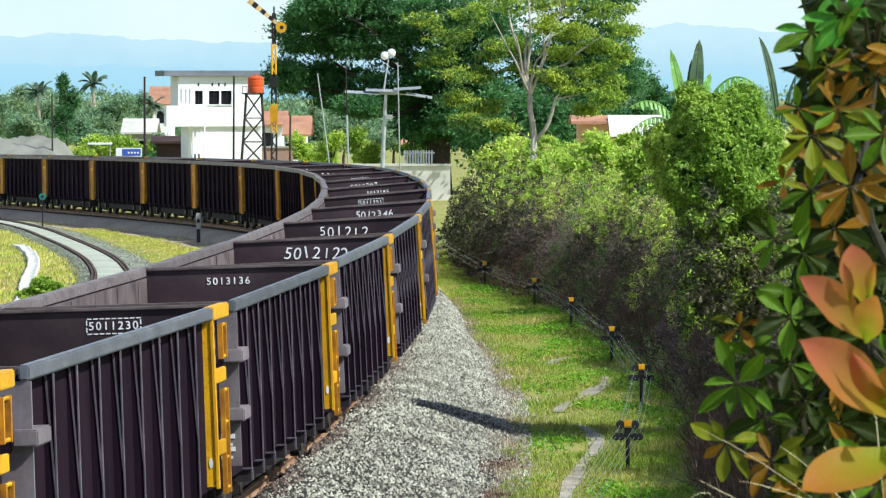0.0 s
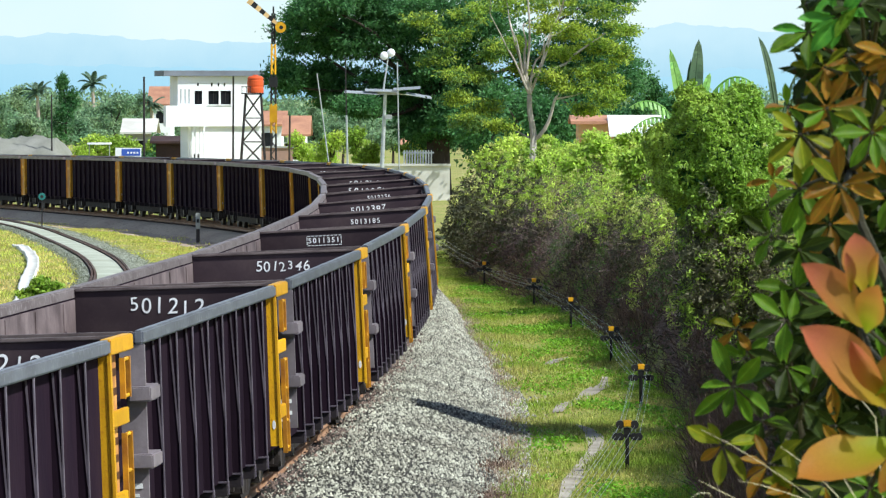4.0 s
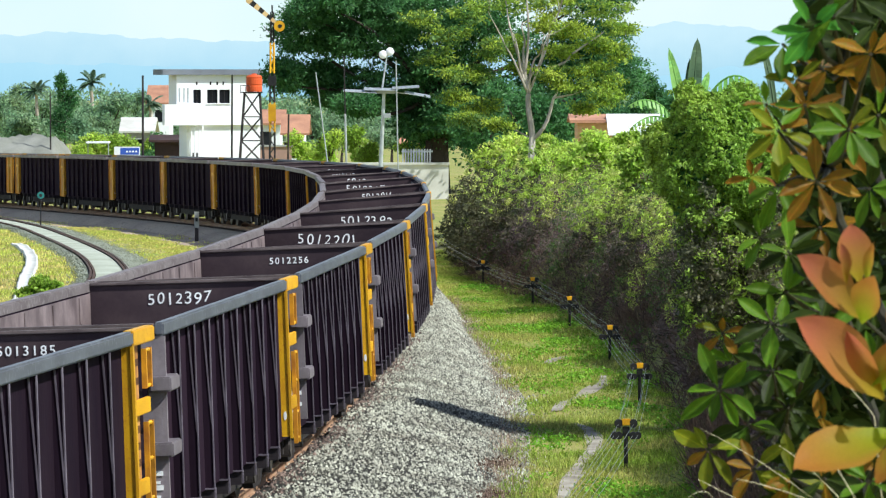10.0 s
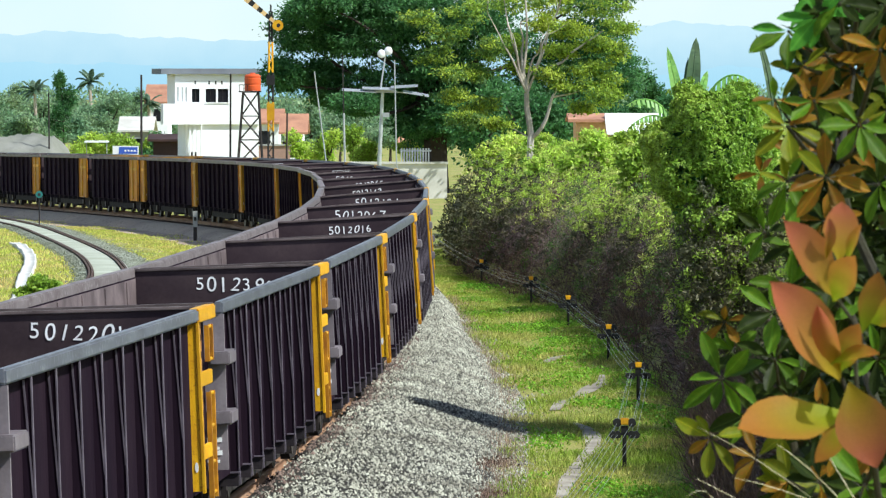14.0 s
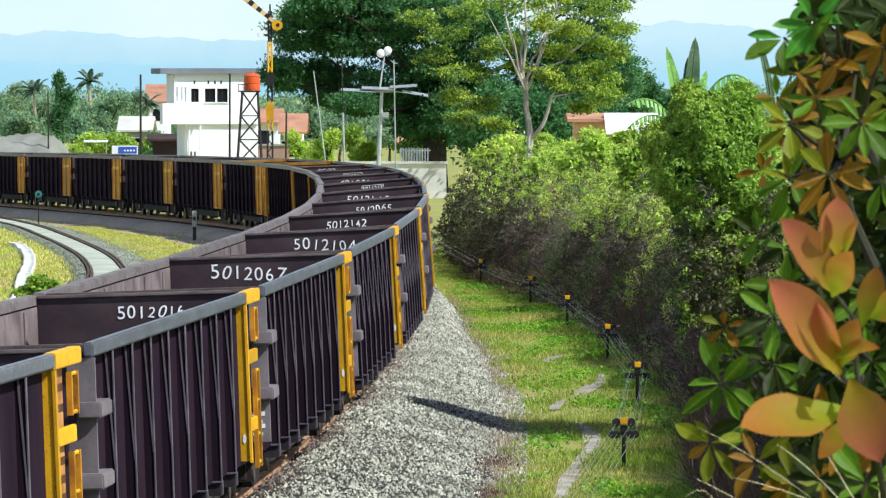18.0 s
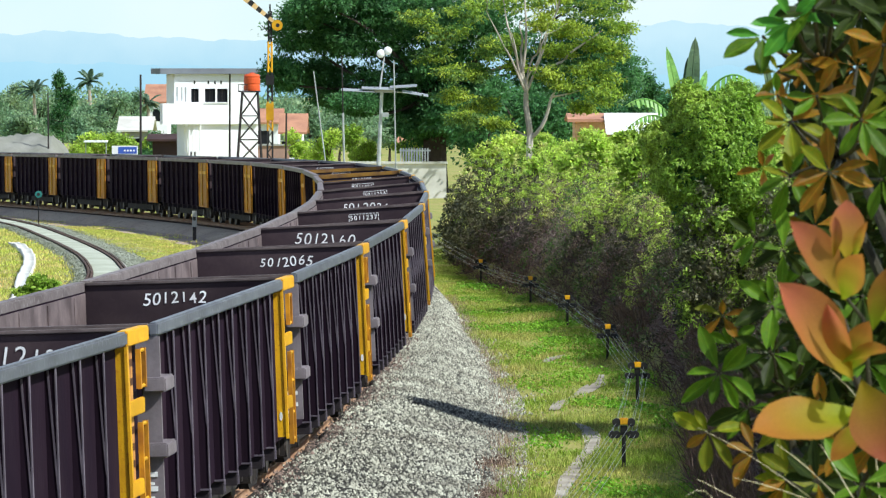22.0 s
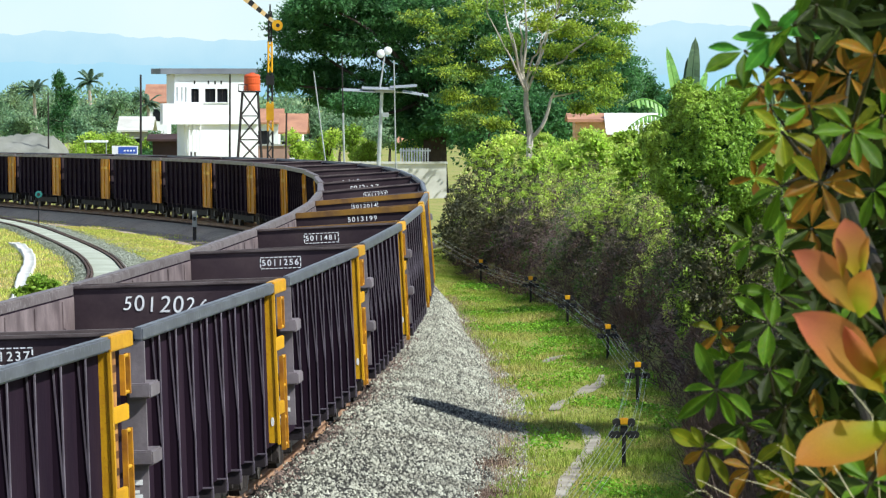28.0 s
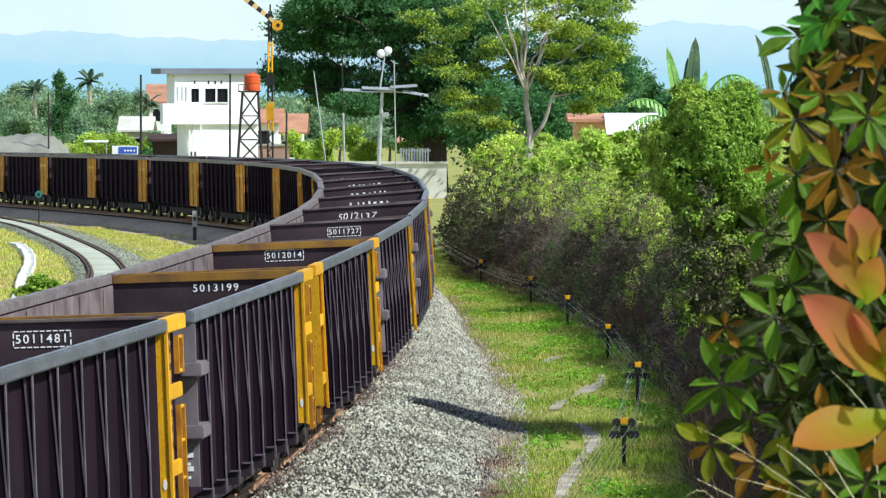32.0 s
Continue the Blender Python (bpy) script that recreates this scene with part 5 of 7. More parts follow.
def banana_leaf(bm, base, mid, tip, width, torn, rng):
    """A long blade along a bent rib, its halves drooping, torn into strips if it is old."""
    base, mid, tip = Vector(base), Vector(mid), Vector(tip)
    n = 14
    rib = [base.lerp(mid, k / n).lerp(mid.lerp(tip, k / n), k / n) for k in range(n + 1)]
    tube(bm, rib, [0.035 * (1 - 0.8 * k / n) + 0.004 for k in range(n + 1)], 5)
    for sg in (1, -1):
        for k in range(n):
            u0, u1 = k / n, (k + 1) / n
            w0, w1 = width * math.sin(math.pi * min(u0 * 0.94 + 0.06, 1)) ** 0.6, width * math.sin(math.pi * min(u1 * 0.94 + 0.06, 1)) ** 0.6
            t = (rib[k + 1] - rib[k]).normalized()
            side = t.cross(Vector((0, 0, 1)))
            if side.length < 0.3 or not torn:
                side = Vector((1, 0.3, 0)) - t * t.x
            side.normalize()
            side = side * 0.4 if torn else side
            droop = Vector((0, 0, -rng.uniform(0.6, 1.15))) if torn else Vector((0, -0.25, 0))
            o = (side * sg + droop)
            b = rib[k].lerp(rib[k + 1], 0.7 if torn else 1.0)
            bm.faces.new([bm.verts.new(p) for p in (rib[k], b, b + o * w1 - (t * 0.02 if torn else t * 0), rib[k] + o * w0)])


def banana(label, leaves, x, y, seed):
    rng = np.random.default_rng(seed)
    z = float(ground_z(x, y))
    b = thing("banana_plant", None, None, label, "plant")
    crown = Vector((x, y, z + 1.6))
    part("stem", tube(bmesh.new(), [(x, y, z - 0.1), (x, y, z + 0.9), crown], [0.13, 0.11, 0.07], 9), LEAF_LIGHT, b)
    for mid, tip, width, old in leaves:
        bm = bmesh.new()
        banana_leaf(bm, crown, mid, tip, width, 0 < old < 3, rng)
        part("leaf", bm, BANANA_OLD if old >= 2 else BANANA_LEAF, b, "torn drooping leaf" if old else "")


def far_green():
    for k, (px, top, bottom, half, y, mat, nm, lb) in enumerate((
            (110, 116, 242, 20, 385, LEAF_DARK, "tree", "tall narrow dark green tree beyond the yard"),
            (190, 160, 240, 42, 395, LEAF_FAR, "tree", "rounded tree beyond the yard in haze-paled green"),
            (150, 185, 240, 30, 400, LEAF_FAR, "bush", "bushes beyond the yard in haze-paled green"), (235, 158, 220, 24, 470, LEAF_FAR, "tree", "hazy green tree beyond the yard"),
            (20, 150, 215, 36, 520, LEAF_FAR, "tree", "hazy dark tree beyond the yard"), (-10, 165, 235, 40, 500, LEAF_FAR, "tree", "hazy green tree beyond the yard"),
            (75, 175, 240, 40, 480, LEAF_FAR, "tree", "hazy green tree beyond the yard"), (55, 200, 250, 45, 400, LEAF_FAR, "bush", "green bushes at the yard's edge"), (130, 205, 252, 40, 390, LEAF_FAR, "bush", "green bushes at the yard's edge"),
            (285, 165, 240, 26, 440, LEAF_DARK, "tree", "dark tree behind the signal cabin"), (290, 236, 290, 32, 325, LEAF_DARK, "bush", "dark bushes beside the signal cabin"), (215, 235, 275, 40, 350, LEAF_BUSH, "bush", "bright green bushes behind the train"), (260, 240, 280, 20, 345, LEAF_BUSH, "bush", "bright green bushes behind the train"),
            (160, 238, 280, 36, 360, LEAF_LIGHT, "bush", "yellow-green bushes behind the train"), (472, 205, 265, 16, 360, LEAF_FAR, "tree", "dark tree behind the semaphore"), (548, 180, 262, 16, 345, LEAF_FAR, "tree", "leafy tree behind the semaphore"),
            (530, 232, 292, 26, 300, LEAF_LIGHT, "bush", "bright green bushes beyond the bend"), (580, 225, 292, 30, 295, LEAF_LIGHT, "bush", "bright yellow-green bushes beyond the bend"), (632, 218, 290, 30, 292, LEAF_BUSH, "bush", "green bushes beyond the bend"),
            (650, 250, 292, 26, 285, LEAF_LIGHT, "bush", "yellow-green bushes beyond the bend"), (720, 240, 292, 30, 284, LEAF_LIGHT, "bush", "bright green bushes beyond the bend"), (560, 205, 262, 24, 350, LEAF_FAR, "tree", "dark tree beyond the bend"), (602, 200, 260, 30, 352, LEAF_FAR, "tree", "dark tree beyond the bend"), (690, 205, 262, 40, 350, LEAF_FAR, "tree", "dark tree beyond the bend"), (770, 180, 280, 40, 320, LEAF_DARK, "tree", "dark tree beyond the bend"),
            (860, 150, 290, 60, 262, LEAF_DARK, "tree", "dark tree behind the bank"), (940, 140, 280, 70, 266, LEAF_DARK, "tree", "dark tree behind the bank"), (1030, 150, 270, 60, 268, LEAF_DARK, "tree", "dark tree behind the bank"), (1180, 165, 250, 40, 240, LEAF_DARK, "tree", "dark tree behind the bank"),
            (985, 262, 320, 44, 158, LEAF_LIGHT, "bush", "yellow-green bush on the bank"),
            (1060, 235, 310, 50, 150, LEAF_LIGHT, "bush", "bright green bush on the bank"), (1120, 250, 340, 40, 130, LEAF_BUSH, "bush", "bright green bush on the bank"), (1140, 120, 200, 30, 300, LEAF_DARK, "tree", "dark tree behind the bank"), (1100, 175, 240, 40, 270, LEAF_DARK, "tree", "dark tree behind the bank"),
            (900, 235, 300, 50, 200, LEAF_LIGHT, "bush", "yellow-green bush behind the bank"), (960, 240, 300, 46, 196, LEAF_BUSH, "bush", "green bush behind the bank"), (1040, 228, 300, 46, 185, LEAF_LIGHT, "bush", "yellow-green bush behind the bank"), (1105, 225, 300, 46, 175, LEAF_BUSH, "bush", "green bush behind the bank"), (1010, 248, 300, 34, 200, LEAF_BUSH, "bush", "green bush behind the bank"),
            (62, 490, 525, 30, 128, LEAF_BUSH, "bush", "small green bush beside the drain"))):
        far_tree(lb, px, top, bottom, half, float(y), mat, 200 + k, 46 if nm == "tree" else 40, 14, nm)
    palm("tall grey-green coconut palm beyond the yard", -28.362, 420.0, -2.0, 5.60, 1.15, 41)
    palm("grey-green coconut palm beyond the yard", -33.584, 430.0, -2.0, 4.85, 1.15, 42)
    palm("grey-green coconut palm near the signal cabin", -22.524, 400.0, -2.0, 3.95, 1.0, 43)
    d = 128.0
    banana("banana plant with upright pale leaf and torn dark leaves", [
        ((5.72, d, 4.95), (5.46, d, 5.98), 0.15, 0),
        ((6.10, d, 5.25), (6.17, d + 0.1, 6.22), 0.19, 3),
        ((5.90, d, 4.9), (5.98, d + 0.2, 5.72), 0.10, 3),
        ((6.75, d, 6.20), (7.75, d - 0.3, 4.85), 0.44, 1),
        ((6.30, d, 5.0), (6.45, d + 0.2, 5.40), 0.12, 0),
        ((5.25, d, 5.15), (4.45, d - 0.3, 4.55), 0.30, 1),
        ((5.30, d, 4.75), (4.55, d - 0.3, 4.05), 0.24, 1)], 5.95, d, 51)
    banana("banana plant showing one torn leaf against the sky", [
        ((7.456, 120.0, 5.638), (7.146, 120.0, 6.194), 0.09, 3), ((7.845, 120.0, 5.573), (8.492, 120.0, 5.832), 0.16, 2)], 7.612, 120.0, 52)



def tufts(name, label, rng, x, y, lo, hi, wide, mat, lift=0.0):
    n = len(x)
    a = np.stack([x, y, ground_z(x, y) - 0.01 + lift], axis=-1)
    ln = rng.uniform(lo, hi, n)[:, None]
    d = rng.normal(size=(n, 3)) * 0.45 + np.array([0, 0, 1.0])
    d /= np.linalg.norm(d, axis=1)[:, None]
    s = np.cross(d, rng.normal(size=(n, 3)))
    s = s / np.linalg.norm(s, axis=1)[:, None] * rng.uniform(wide * 0.5, wide, n)[:, None]
    v = np.stack([a - s, a + s, a + d * ln + s * 0.3, a + d * ln - s * 0.3], axis=1)
    thing(name, quads(name, v, mat), None, label, "grass", kind="stuff")


def yard_grass():
    rng = np.random.default_rng(23)
    n = 85000
    y = rng.uniform(120, 260, n)
    x = np.interp(y, SIDING_Y, SIDING_X) - 1.05 - 14 * rng.uniform(0, 1, n) ** 1.3
    clear = np.abs(x - np.interp(y, DRAIN_Y, DRAIN_X)) > 0.26
    x, y = x[clear | (y > 199)], y[clear | (y > 199)]
    tufts("yard_grass", "yellow-green grass beside the siding", rng, x, y, 0.05, 0.15, 0.03, GRASS_YARD)
    n = 40000
    y = rng.uniform(150, 235, n)
    a, b = np.interp(y, SIDING_Y, SIDING_X) + 1.7, line_x(y) - 4.2
    x = a + (b - a) * rng.uniform(0, 1, n)
    keep = (b - a > 0.3) & (np.sin(x * 1.3 + y * 0.2) + rng.normal(size=n) * 0.4 > -0.6)
    tufts("yard_grass", "green grass between siding and main track", rng, x[keep], y[keep], 0.04, 0.1, 0.025, GRASS_YARD)
    n = 26000
    q = rng.uniform(3.0, 15, n)
    o = -(2.0 + 3.4 * rng.uniform(0, 1, n) ** 0.6)
    p = on_track(q, o)
    keep = np.sin(q * 5.3) + 0.8 * np.sin(q * 13 + o * 1.5) + 0.8 * (-o - 3.6) + rng.normal(size=n) * 0.4 > 0.3
    tufts("trackside_grass", "patchy low grass on the dirt inside the bend", rng, p[keep, 0], p[keep, 1], 0.03, 0.1, 0.03, GRASS_YARD, 0.02)


GRASS_YARD = leaf_material("yard_grass_blades", (0.600, 0.660, 0.120), (0.780, 0.620, 0.250), (0.450, 0.590, 0.100), tr=0.5)


def far_woods():
    """Woods that close the view below the hills, with haze put into their leaf colour."""
    rng = np.random.default_rng(88)
    lobes = []
    for k in range(260):
        y = rng.uniform(560, 760)
        x = rng.uniform(-70, 70)
        r = rng.uniform(1.8, 3.6)
        lobes.append(((x, y, float(ground_z(x, y)) + rng.uniform(0.5, 4.2)), (r, r, r * 0.8)))
    thing("far_woods", quads("far_woods", clumps(rng, lobes, 60, 10, 0.5, 0.55, 0.28, 0.4, 0.7), LEAF_FAR), None, "woods below the hills, haze painted into their green", "woods", kind="stuff")


far_woods()
yard_grass()
big_tree()
front_tree()
far_green()
near_bush()
bank_scrub()
verge_grass()


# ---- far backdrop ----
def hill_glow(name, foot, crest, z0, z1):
    """Far hills whose haze is put into a glowing colour: bluer below, paling towards the crest, with soft uneven
    patches.
    """
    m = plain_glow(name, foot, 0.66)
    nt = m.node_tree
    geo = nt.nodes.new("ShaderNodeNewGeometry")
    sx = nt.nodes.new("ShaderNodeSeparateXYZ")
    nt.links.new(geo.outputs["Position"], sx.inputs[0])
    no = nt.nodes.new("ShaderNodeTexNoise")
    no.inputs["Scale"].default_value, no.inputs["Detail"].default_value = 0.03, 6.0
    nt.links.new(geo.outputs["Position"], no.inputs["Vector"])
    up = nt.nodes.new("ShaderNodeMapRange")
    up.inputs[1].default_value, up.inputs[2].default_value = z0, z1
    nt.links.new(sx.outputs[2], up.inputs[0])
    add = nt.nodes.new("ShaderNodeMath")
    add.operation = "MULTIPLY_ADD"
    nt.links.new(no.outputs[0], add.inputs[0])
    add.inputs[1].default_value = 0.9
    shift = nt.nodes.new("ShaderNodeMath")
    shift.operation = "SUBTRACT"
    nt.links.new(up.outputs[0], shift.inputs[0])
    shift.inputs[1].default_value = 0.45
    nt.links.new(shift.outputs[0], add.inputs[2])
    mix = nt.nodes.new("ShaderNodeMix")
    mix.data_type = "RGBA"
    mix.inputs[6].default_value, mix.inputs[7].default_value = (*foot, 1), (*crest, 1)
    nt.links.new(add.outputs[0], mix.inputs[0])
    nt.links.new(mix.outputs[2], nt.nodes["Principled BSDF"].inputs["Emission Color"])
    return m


# haze of distance is painted here as emission colour on flat sheets
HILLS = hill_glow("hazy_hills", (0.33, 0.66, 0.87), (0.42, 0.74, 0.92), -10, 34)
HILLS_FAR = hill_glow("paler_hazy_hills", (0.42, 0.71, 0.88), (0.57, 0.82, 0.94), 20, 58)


def hills(name, y, heights, mat, seed, label):
    rng = np.random.default_rng(seed)
    n = 420
    x = np.linspace(-900, 900, n)
    h = np.interp(x, heights[0], heights[1])
    for k in range(1, 10):
        h += np.sin(x * 0.014 * 1.7 ** k + rng.uniform(0, 6)) * 2.6 / 1.4 ** k
    f = np.full(n - 1, float(y))
    v = np.stack([np.stack([x[:-1], f, f * 0 - 60], -1), np.stack([x[1:], f, f * 0 - 60], -1), np.stack([x[1:], f + 80, h[1:]], -1), np.stack([x[:-1], f + 80, h[:-1]], -1)], axis=1)
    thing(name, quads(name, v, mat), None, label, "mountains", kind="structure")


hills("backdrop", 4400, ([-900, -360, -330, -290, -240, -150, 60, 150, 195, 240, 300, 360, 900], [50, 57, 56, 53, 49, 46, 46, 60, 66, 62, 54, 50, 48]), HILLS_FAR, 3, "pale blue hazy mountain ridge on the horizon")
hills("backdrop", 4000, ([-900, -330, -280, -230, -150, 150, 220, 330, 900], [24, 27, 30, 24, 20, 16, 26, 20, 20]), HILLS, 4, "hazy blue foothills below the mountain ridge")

# ---- materials of buildings and fittings ----
WHITE = material("white_plaster", (0.92, 0.93, 0.95), 0.8, 0, (0.86, 0.86, 0.88), 0.6, 0.4, 0.1, 14, 0.02)
SLATE = material("grey_roof_edge", (0.20, 0.22, 0.26), 0.7, 0, (0.14, 0.15, 0.18), 0.8, 0.4, 0.1, 14, 0.05)
TILE = material("orange_roof_tiles", (0.50, 0.25, 0.15), 0.8, 0, (0.36, 0.17, 0.11), 1.0, 0.5, 0.3, 12, 0.1)
PINK = material("faded_brick_wall", (0.45, 0.26, 0.20), 0.85, 0, (0.33, 0.22, 0.18), 0.8, 0.5, 0.3, 10, 0.08)
ORANGE_WALL = material("orange_plaster", (0.86, 0.50, 0.26), 0.8, 0, (0.72, 0.42, 0.22), 0.6, 0.5, 0.1, 10, 0.05)
DARK_GLASS = material("dark_window_glass", (0.012, 0.013, 0.016), 0.1, 0, (0.02, 0.02, 0.024), 0.8, 0.3, 0.02, 8, 0.03)
TANK_RED = material("orange_plastic_tank", (0.75, 0.11, 0.025), 0.45, 0, (0.62, 0.09, 0.025), 1.0, 0.4, 0.05, 12, 0.04)
STEEL_DARK = material("dark_painted_steel", (0.020, 0.020, 0.022), 0.55, 0.2, (0.05, 0.035, 0.03), 2.0, 0.4, 0.1, 16, 0.05)
STEEL_PALE = material("galvanised_steel", (0.50, 0.53, 0.53), 0.45, 0.4, (0.38, 0.40, 0.40), 2.0, 0.4, 0.1, 16, 0.05)
PANEL = material("solar_panel_face", (0.45, 0.47, 0.50), 0.25, 0.1, (0.35, 0.38, 0.42), 1.0, 0.3, 0.02, 8, 0.04)
BLUE = material("blue_sign_paint", (0.05, 0.12, 0.55), 0.5, 0, (0.04, 0.10, 0.45), 1.0, 0.3, 0.05, 12, 0.03)
BLACK = material("black_paint", (0.012, 0.012, 0.013), 0.5, 0, (0.03, 0.028, 0.026), 3.0, 0.4, 0.1, 20, 0.05)
TEAL = material("teal_lamp_case", (0.03, 0.22, 0.20), 0.5, 0, (0.02, 0.15, 0.14), 4.0, 0.4, 0.05, 20, 0.03)
GREY_GRAVEL = material("grey_gravel", (0.27, 0.27, 0.235), 0.95, 0, (0.20, 0.205, 0.165), 0.5, 0.5, 0.5, 8, 0.1, space="World")
CREAM = material("cream_signal_paint", (0.75, 0.52, 0.25), 0.5, 0, (0.65, 0.42, 0.18), 3.0, 0.4, 0.05, 12, 0.04)
SHED = material("dark_brown_boards", (0.075, 0.040, 0.036), 0.8, 0, (0.045, 0.026, 0.024), 1.0, 0.5, 0.3, 10, 0.08)
WIRE = material("bright_wire", (0.32, 0.36, 0.34), 0.4, 0.6, (0.30, 0.32, 0.30), 3.0, 0.4, 0.05, 20, 0.03)


# ---- the signal cabin ----
def signal_cabin():
    d = 300.0
    c = thing("signal_cabin", None, None, "white two-storey signal cabin with flat grey roof and balcony", "building")
    gz = float(ground_z(-13.074, d)) - 0.1
    x0, x1, xl = -15.663, -10.744, -15.049
    zs, zt = 2.99, 5.87
    cube_part("lower_wall", c, WHITE, xl, x1, d, d + 2.2, gz, zs)
    # front wall of the upper floor, in strips that leave the windows open
    w0, w1 = 4.252, 5.029
    openings = [(-14.693, -14.239), (-13.883, -13.269), (-13.172, -12.557)]
    pieces = [(x0, x1, d - 0.2, d, zs + 0.004, w0), (x0, x1, d - 0.2, d, w1, zt)]
    edge = x0
    for a, b in openings + [(x1, x1)]:
        pieces.append((edge, a, d - 0.2, d, w0, w1))
        edge = b
    pieces += [(x0, x0 + 0.2, d, d + 2.2, zs + 0.004, zt), (x1 - 0.2, x1, d, d + 2.2, zs + 0.004, zt), (x0 + 0.2, x1 - 0.2, d + 2.0, d + 2.2, zs + 0.004, zt), (x0 + 0.2, x1 - 0.2, d, d + 2.0, zs + 0.004, zs + 0.15)]
    for q in pieces:
        cube_part("wall_panel", c, WHITE, *q)
    for a, b in openings:
        w = cube_part("window", c, DARK_GLASS, a + 0.002, b - 0.002, d - 0.10, d - 0.07, w0 + 0.002, w1 - 0.002, "dark window")
        cube_part("sill", w, WHITE, a - 0.05, b + 0.05, d - 0.26, d - 0.203, w0 - 0.06, w0 - 0.004)
        cube_part("mullion", w, STEEL_DARK, (a + b) / 2 - 0.015, (a + b) / 2 + 0.015, d - 0.125, d - 0.102, w0 + 0.01, w1 - 0.01)
    for px in (-14.498, -13.689, -13.301, -12.945):
        cube_part("vent", c, BLACK, px - 0.045, px + 0.045, d - 0.212, d - 0.203, 5.288, 5.482)
    for px in (-15.502, -15.243, -15.016):
        cube_part("louvre", c, STEEL_PALE, px - 0.05, px + 0.05, d - 0.212, d - 0.203, 4.284, 5.126, "pale grey louvre")
    cube_part("roof", c, SLATE, -16.537, -10.615, d - 0.5, d + 2.4, zt + 0.004, 6.19, "flat grey roof slab")
    cube_part("balcony", c, WHITE, -16.505, -14.239, d - 0.95, d - 0.204, 2.99, 4.187, "white balcony parapet")
    for k in range(4):
        px = -14.951 + k * 0.22
        cube_part("pillar", c, WHITE, px, px + 0.09, d - 0.75, d - 0.6, gz, 2.99 - 0.004)
    c.matrix_basis = Matrix.Translation((x0 + 0.25, d, 0)) @ Matrix.Rotation(radians(14), 4, "Z") @ Matrix.Translation((-x0, -d, 0))
    cube_part("door", c, STEEL_DARK, -14.822, -14.369, d - 0.05, d - 0.004, gz, gz + 2.05)


def water_tower():
    d = 246.0
    gz = float(ground_z(-9.129, d)) - 0.1
    t = thing("water_tower", None, None, "orange plastic water tank on a dark steel lattice tower", "water tower")
    top = 4.85
    xa, xb = -9.421, -8.704
    fa, fb = -9.819, -8.386
    legs = [((fa, d - 0.7, gz), (xa, d - 0.36, top)), ((fb, d - 0.7, gz), (xb, d - 0.36, top)), ((fa, d + 0.7, gz), (xa, d + 0.36, top)), ((fb, d + 0.7, gz), (xb, d + 0.36, top))]
    for a, b in legs:
        part("leg", rod(a, b, 0.045), STEEL_DARK, t)

    def on_leg(k, f):
        return Vector(legs[k][0]).lerp(Vector(legs[k][1]), f)
    for i in range(5):
        f0, f1 = i / 5, (i + 1) / 5
        for a, b in ((0, 1), (2, 3), (0, 2), (1, 3)):
            part("brace", rod(on_leg(a, f0), on_leg(b, f1), 0.028), STEEL_DARK, t)
            part("brace", rod(on_leg(b, f0), on_leg(a, f1), 0.028), STEEL_DARK, t)
            part("rail_bar", rod(on_leg(a, f1), on_leg(b, f1), 0.024), STEEL_DARK, t)
    cube_part("platform", t, STEEL_DARK, -9.606, -8.572, d - 0.55, d + 0.55, top, top + 0.06)
    for px in (-9.58, -9.368, -9.182):
        part("guard_rail", rod((px, d - 0.54, top + 0.06), (px, d - 0.54, top + 0.36), 0.015), STEEL_DARK, t)
    part("guard_rail", rod((-9.606, d - 0.54, top + 0.35), (-9.129, d - 0.54, top + 0.35), 0.018), STEEL_DARK, t)
    bm = bmesh.new()
    cx, r = -8.97, 0.385
    zt = 5.7
    prof = [(0.0, r * 0.97), (0.06, r), (0.25, r), (0.27, r * 0.95), (0.32, r * 0.95), (0.34, r), (0.58, r), (0.60, r * 0.95), (0.64, r * 0.95), (0.66, r), (zt - top - 0.16, r), (zt - top - 0.08, r * 0.8), (zt - top - 0.04, r * 0.3), (zt - top, r * 0.28)]
    tube(bm, [(cx, d, top + 0.064 + z) for z, _ in prof], [q for _, q in prof], 24)
    part("tank", bm, TANK_RED, t, "bright orange plastic tank")


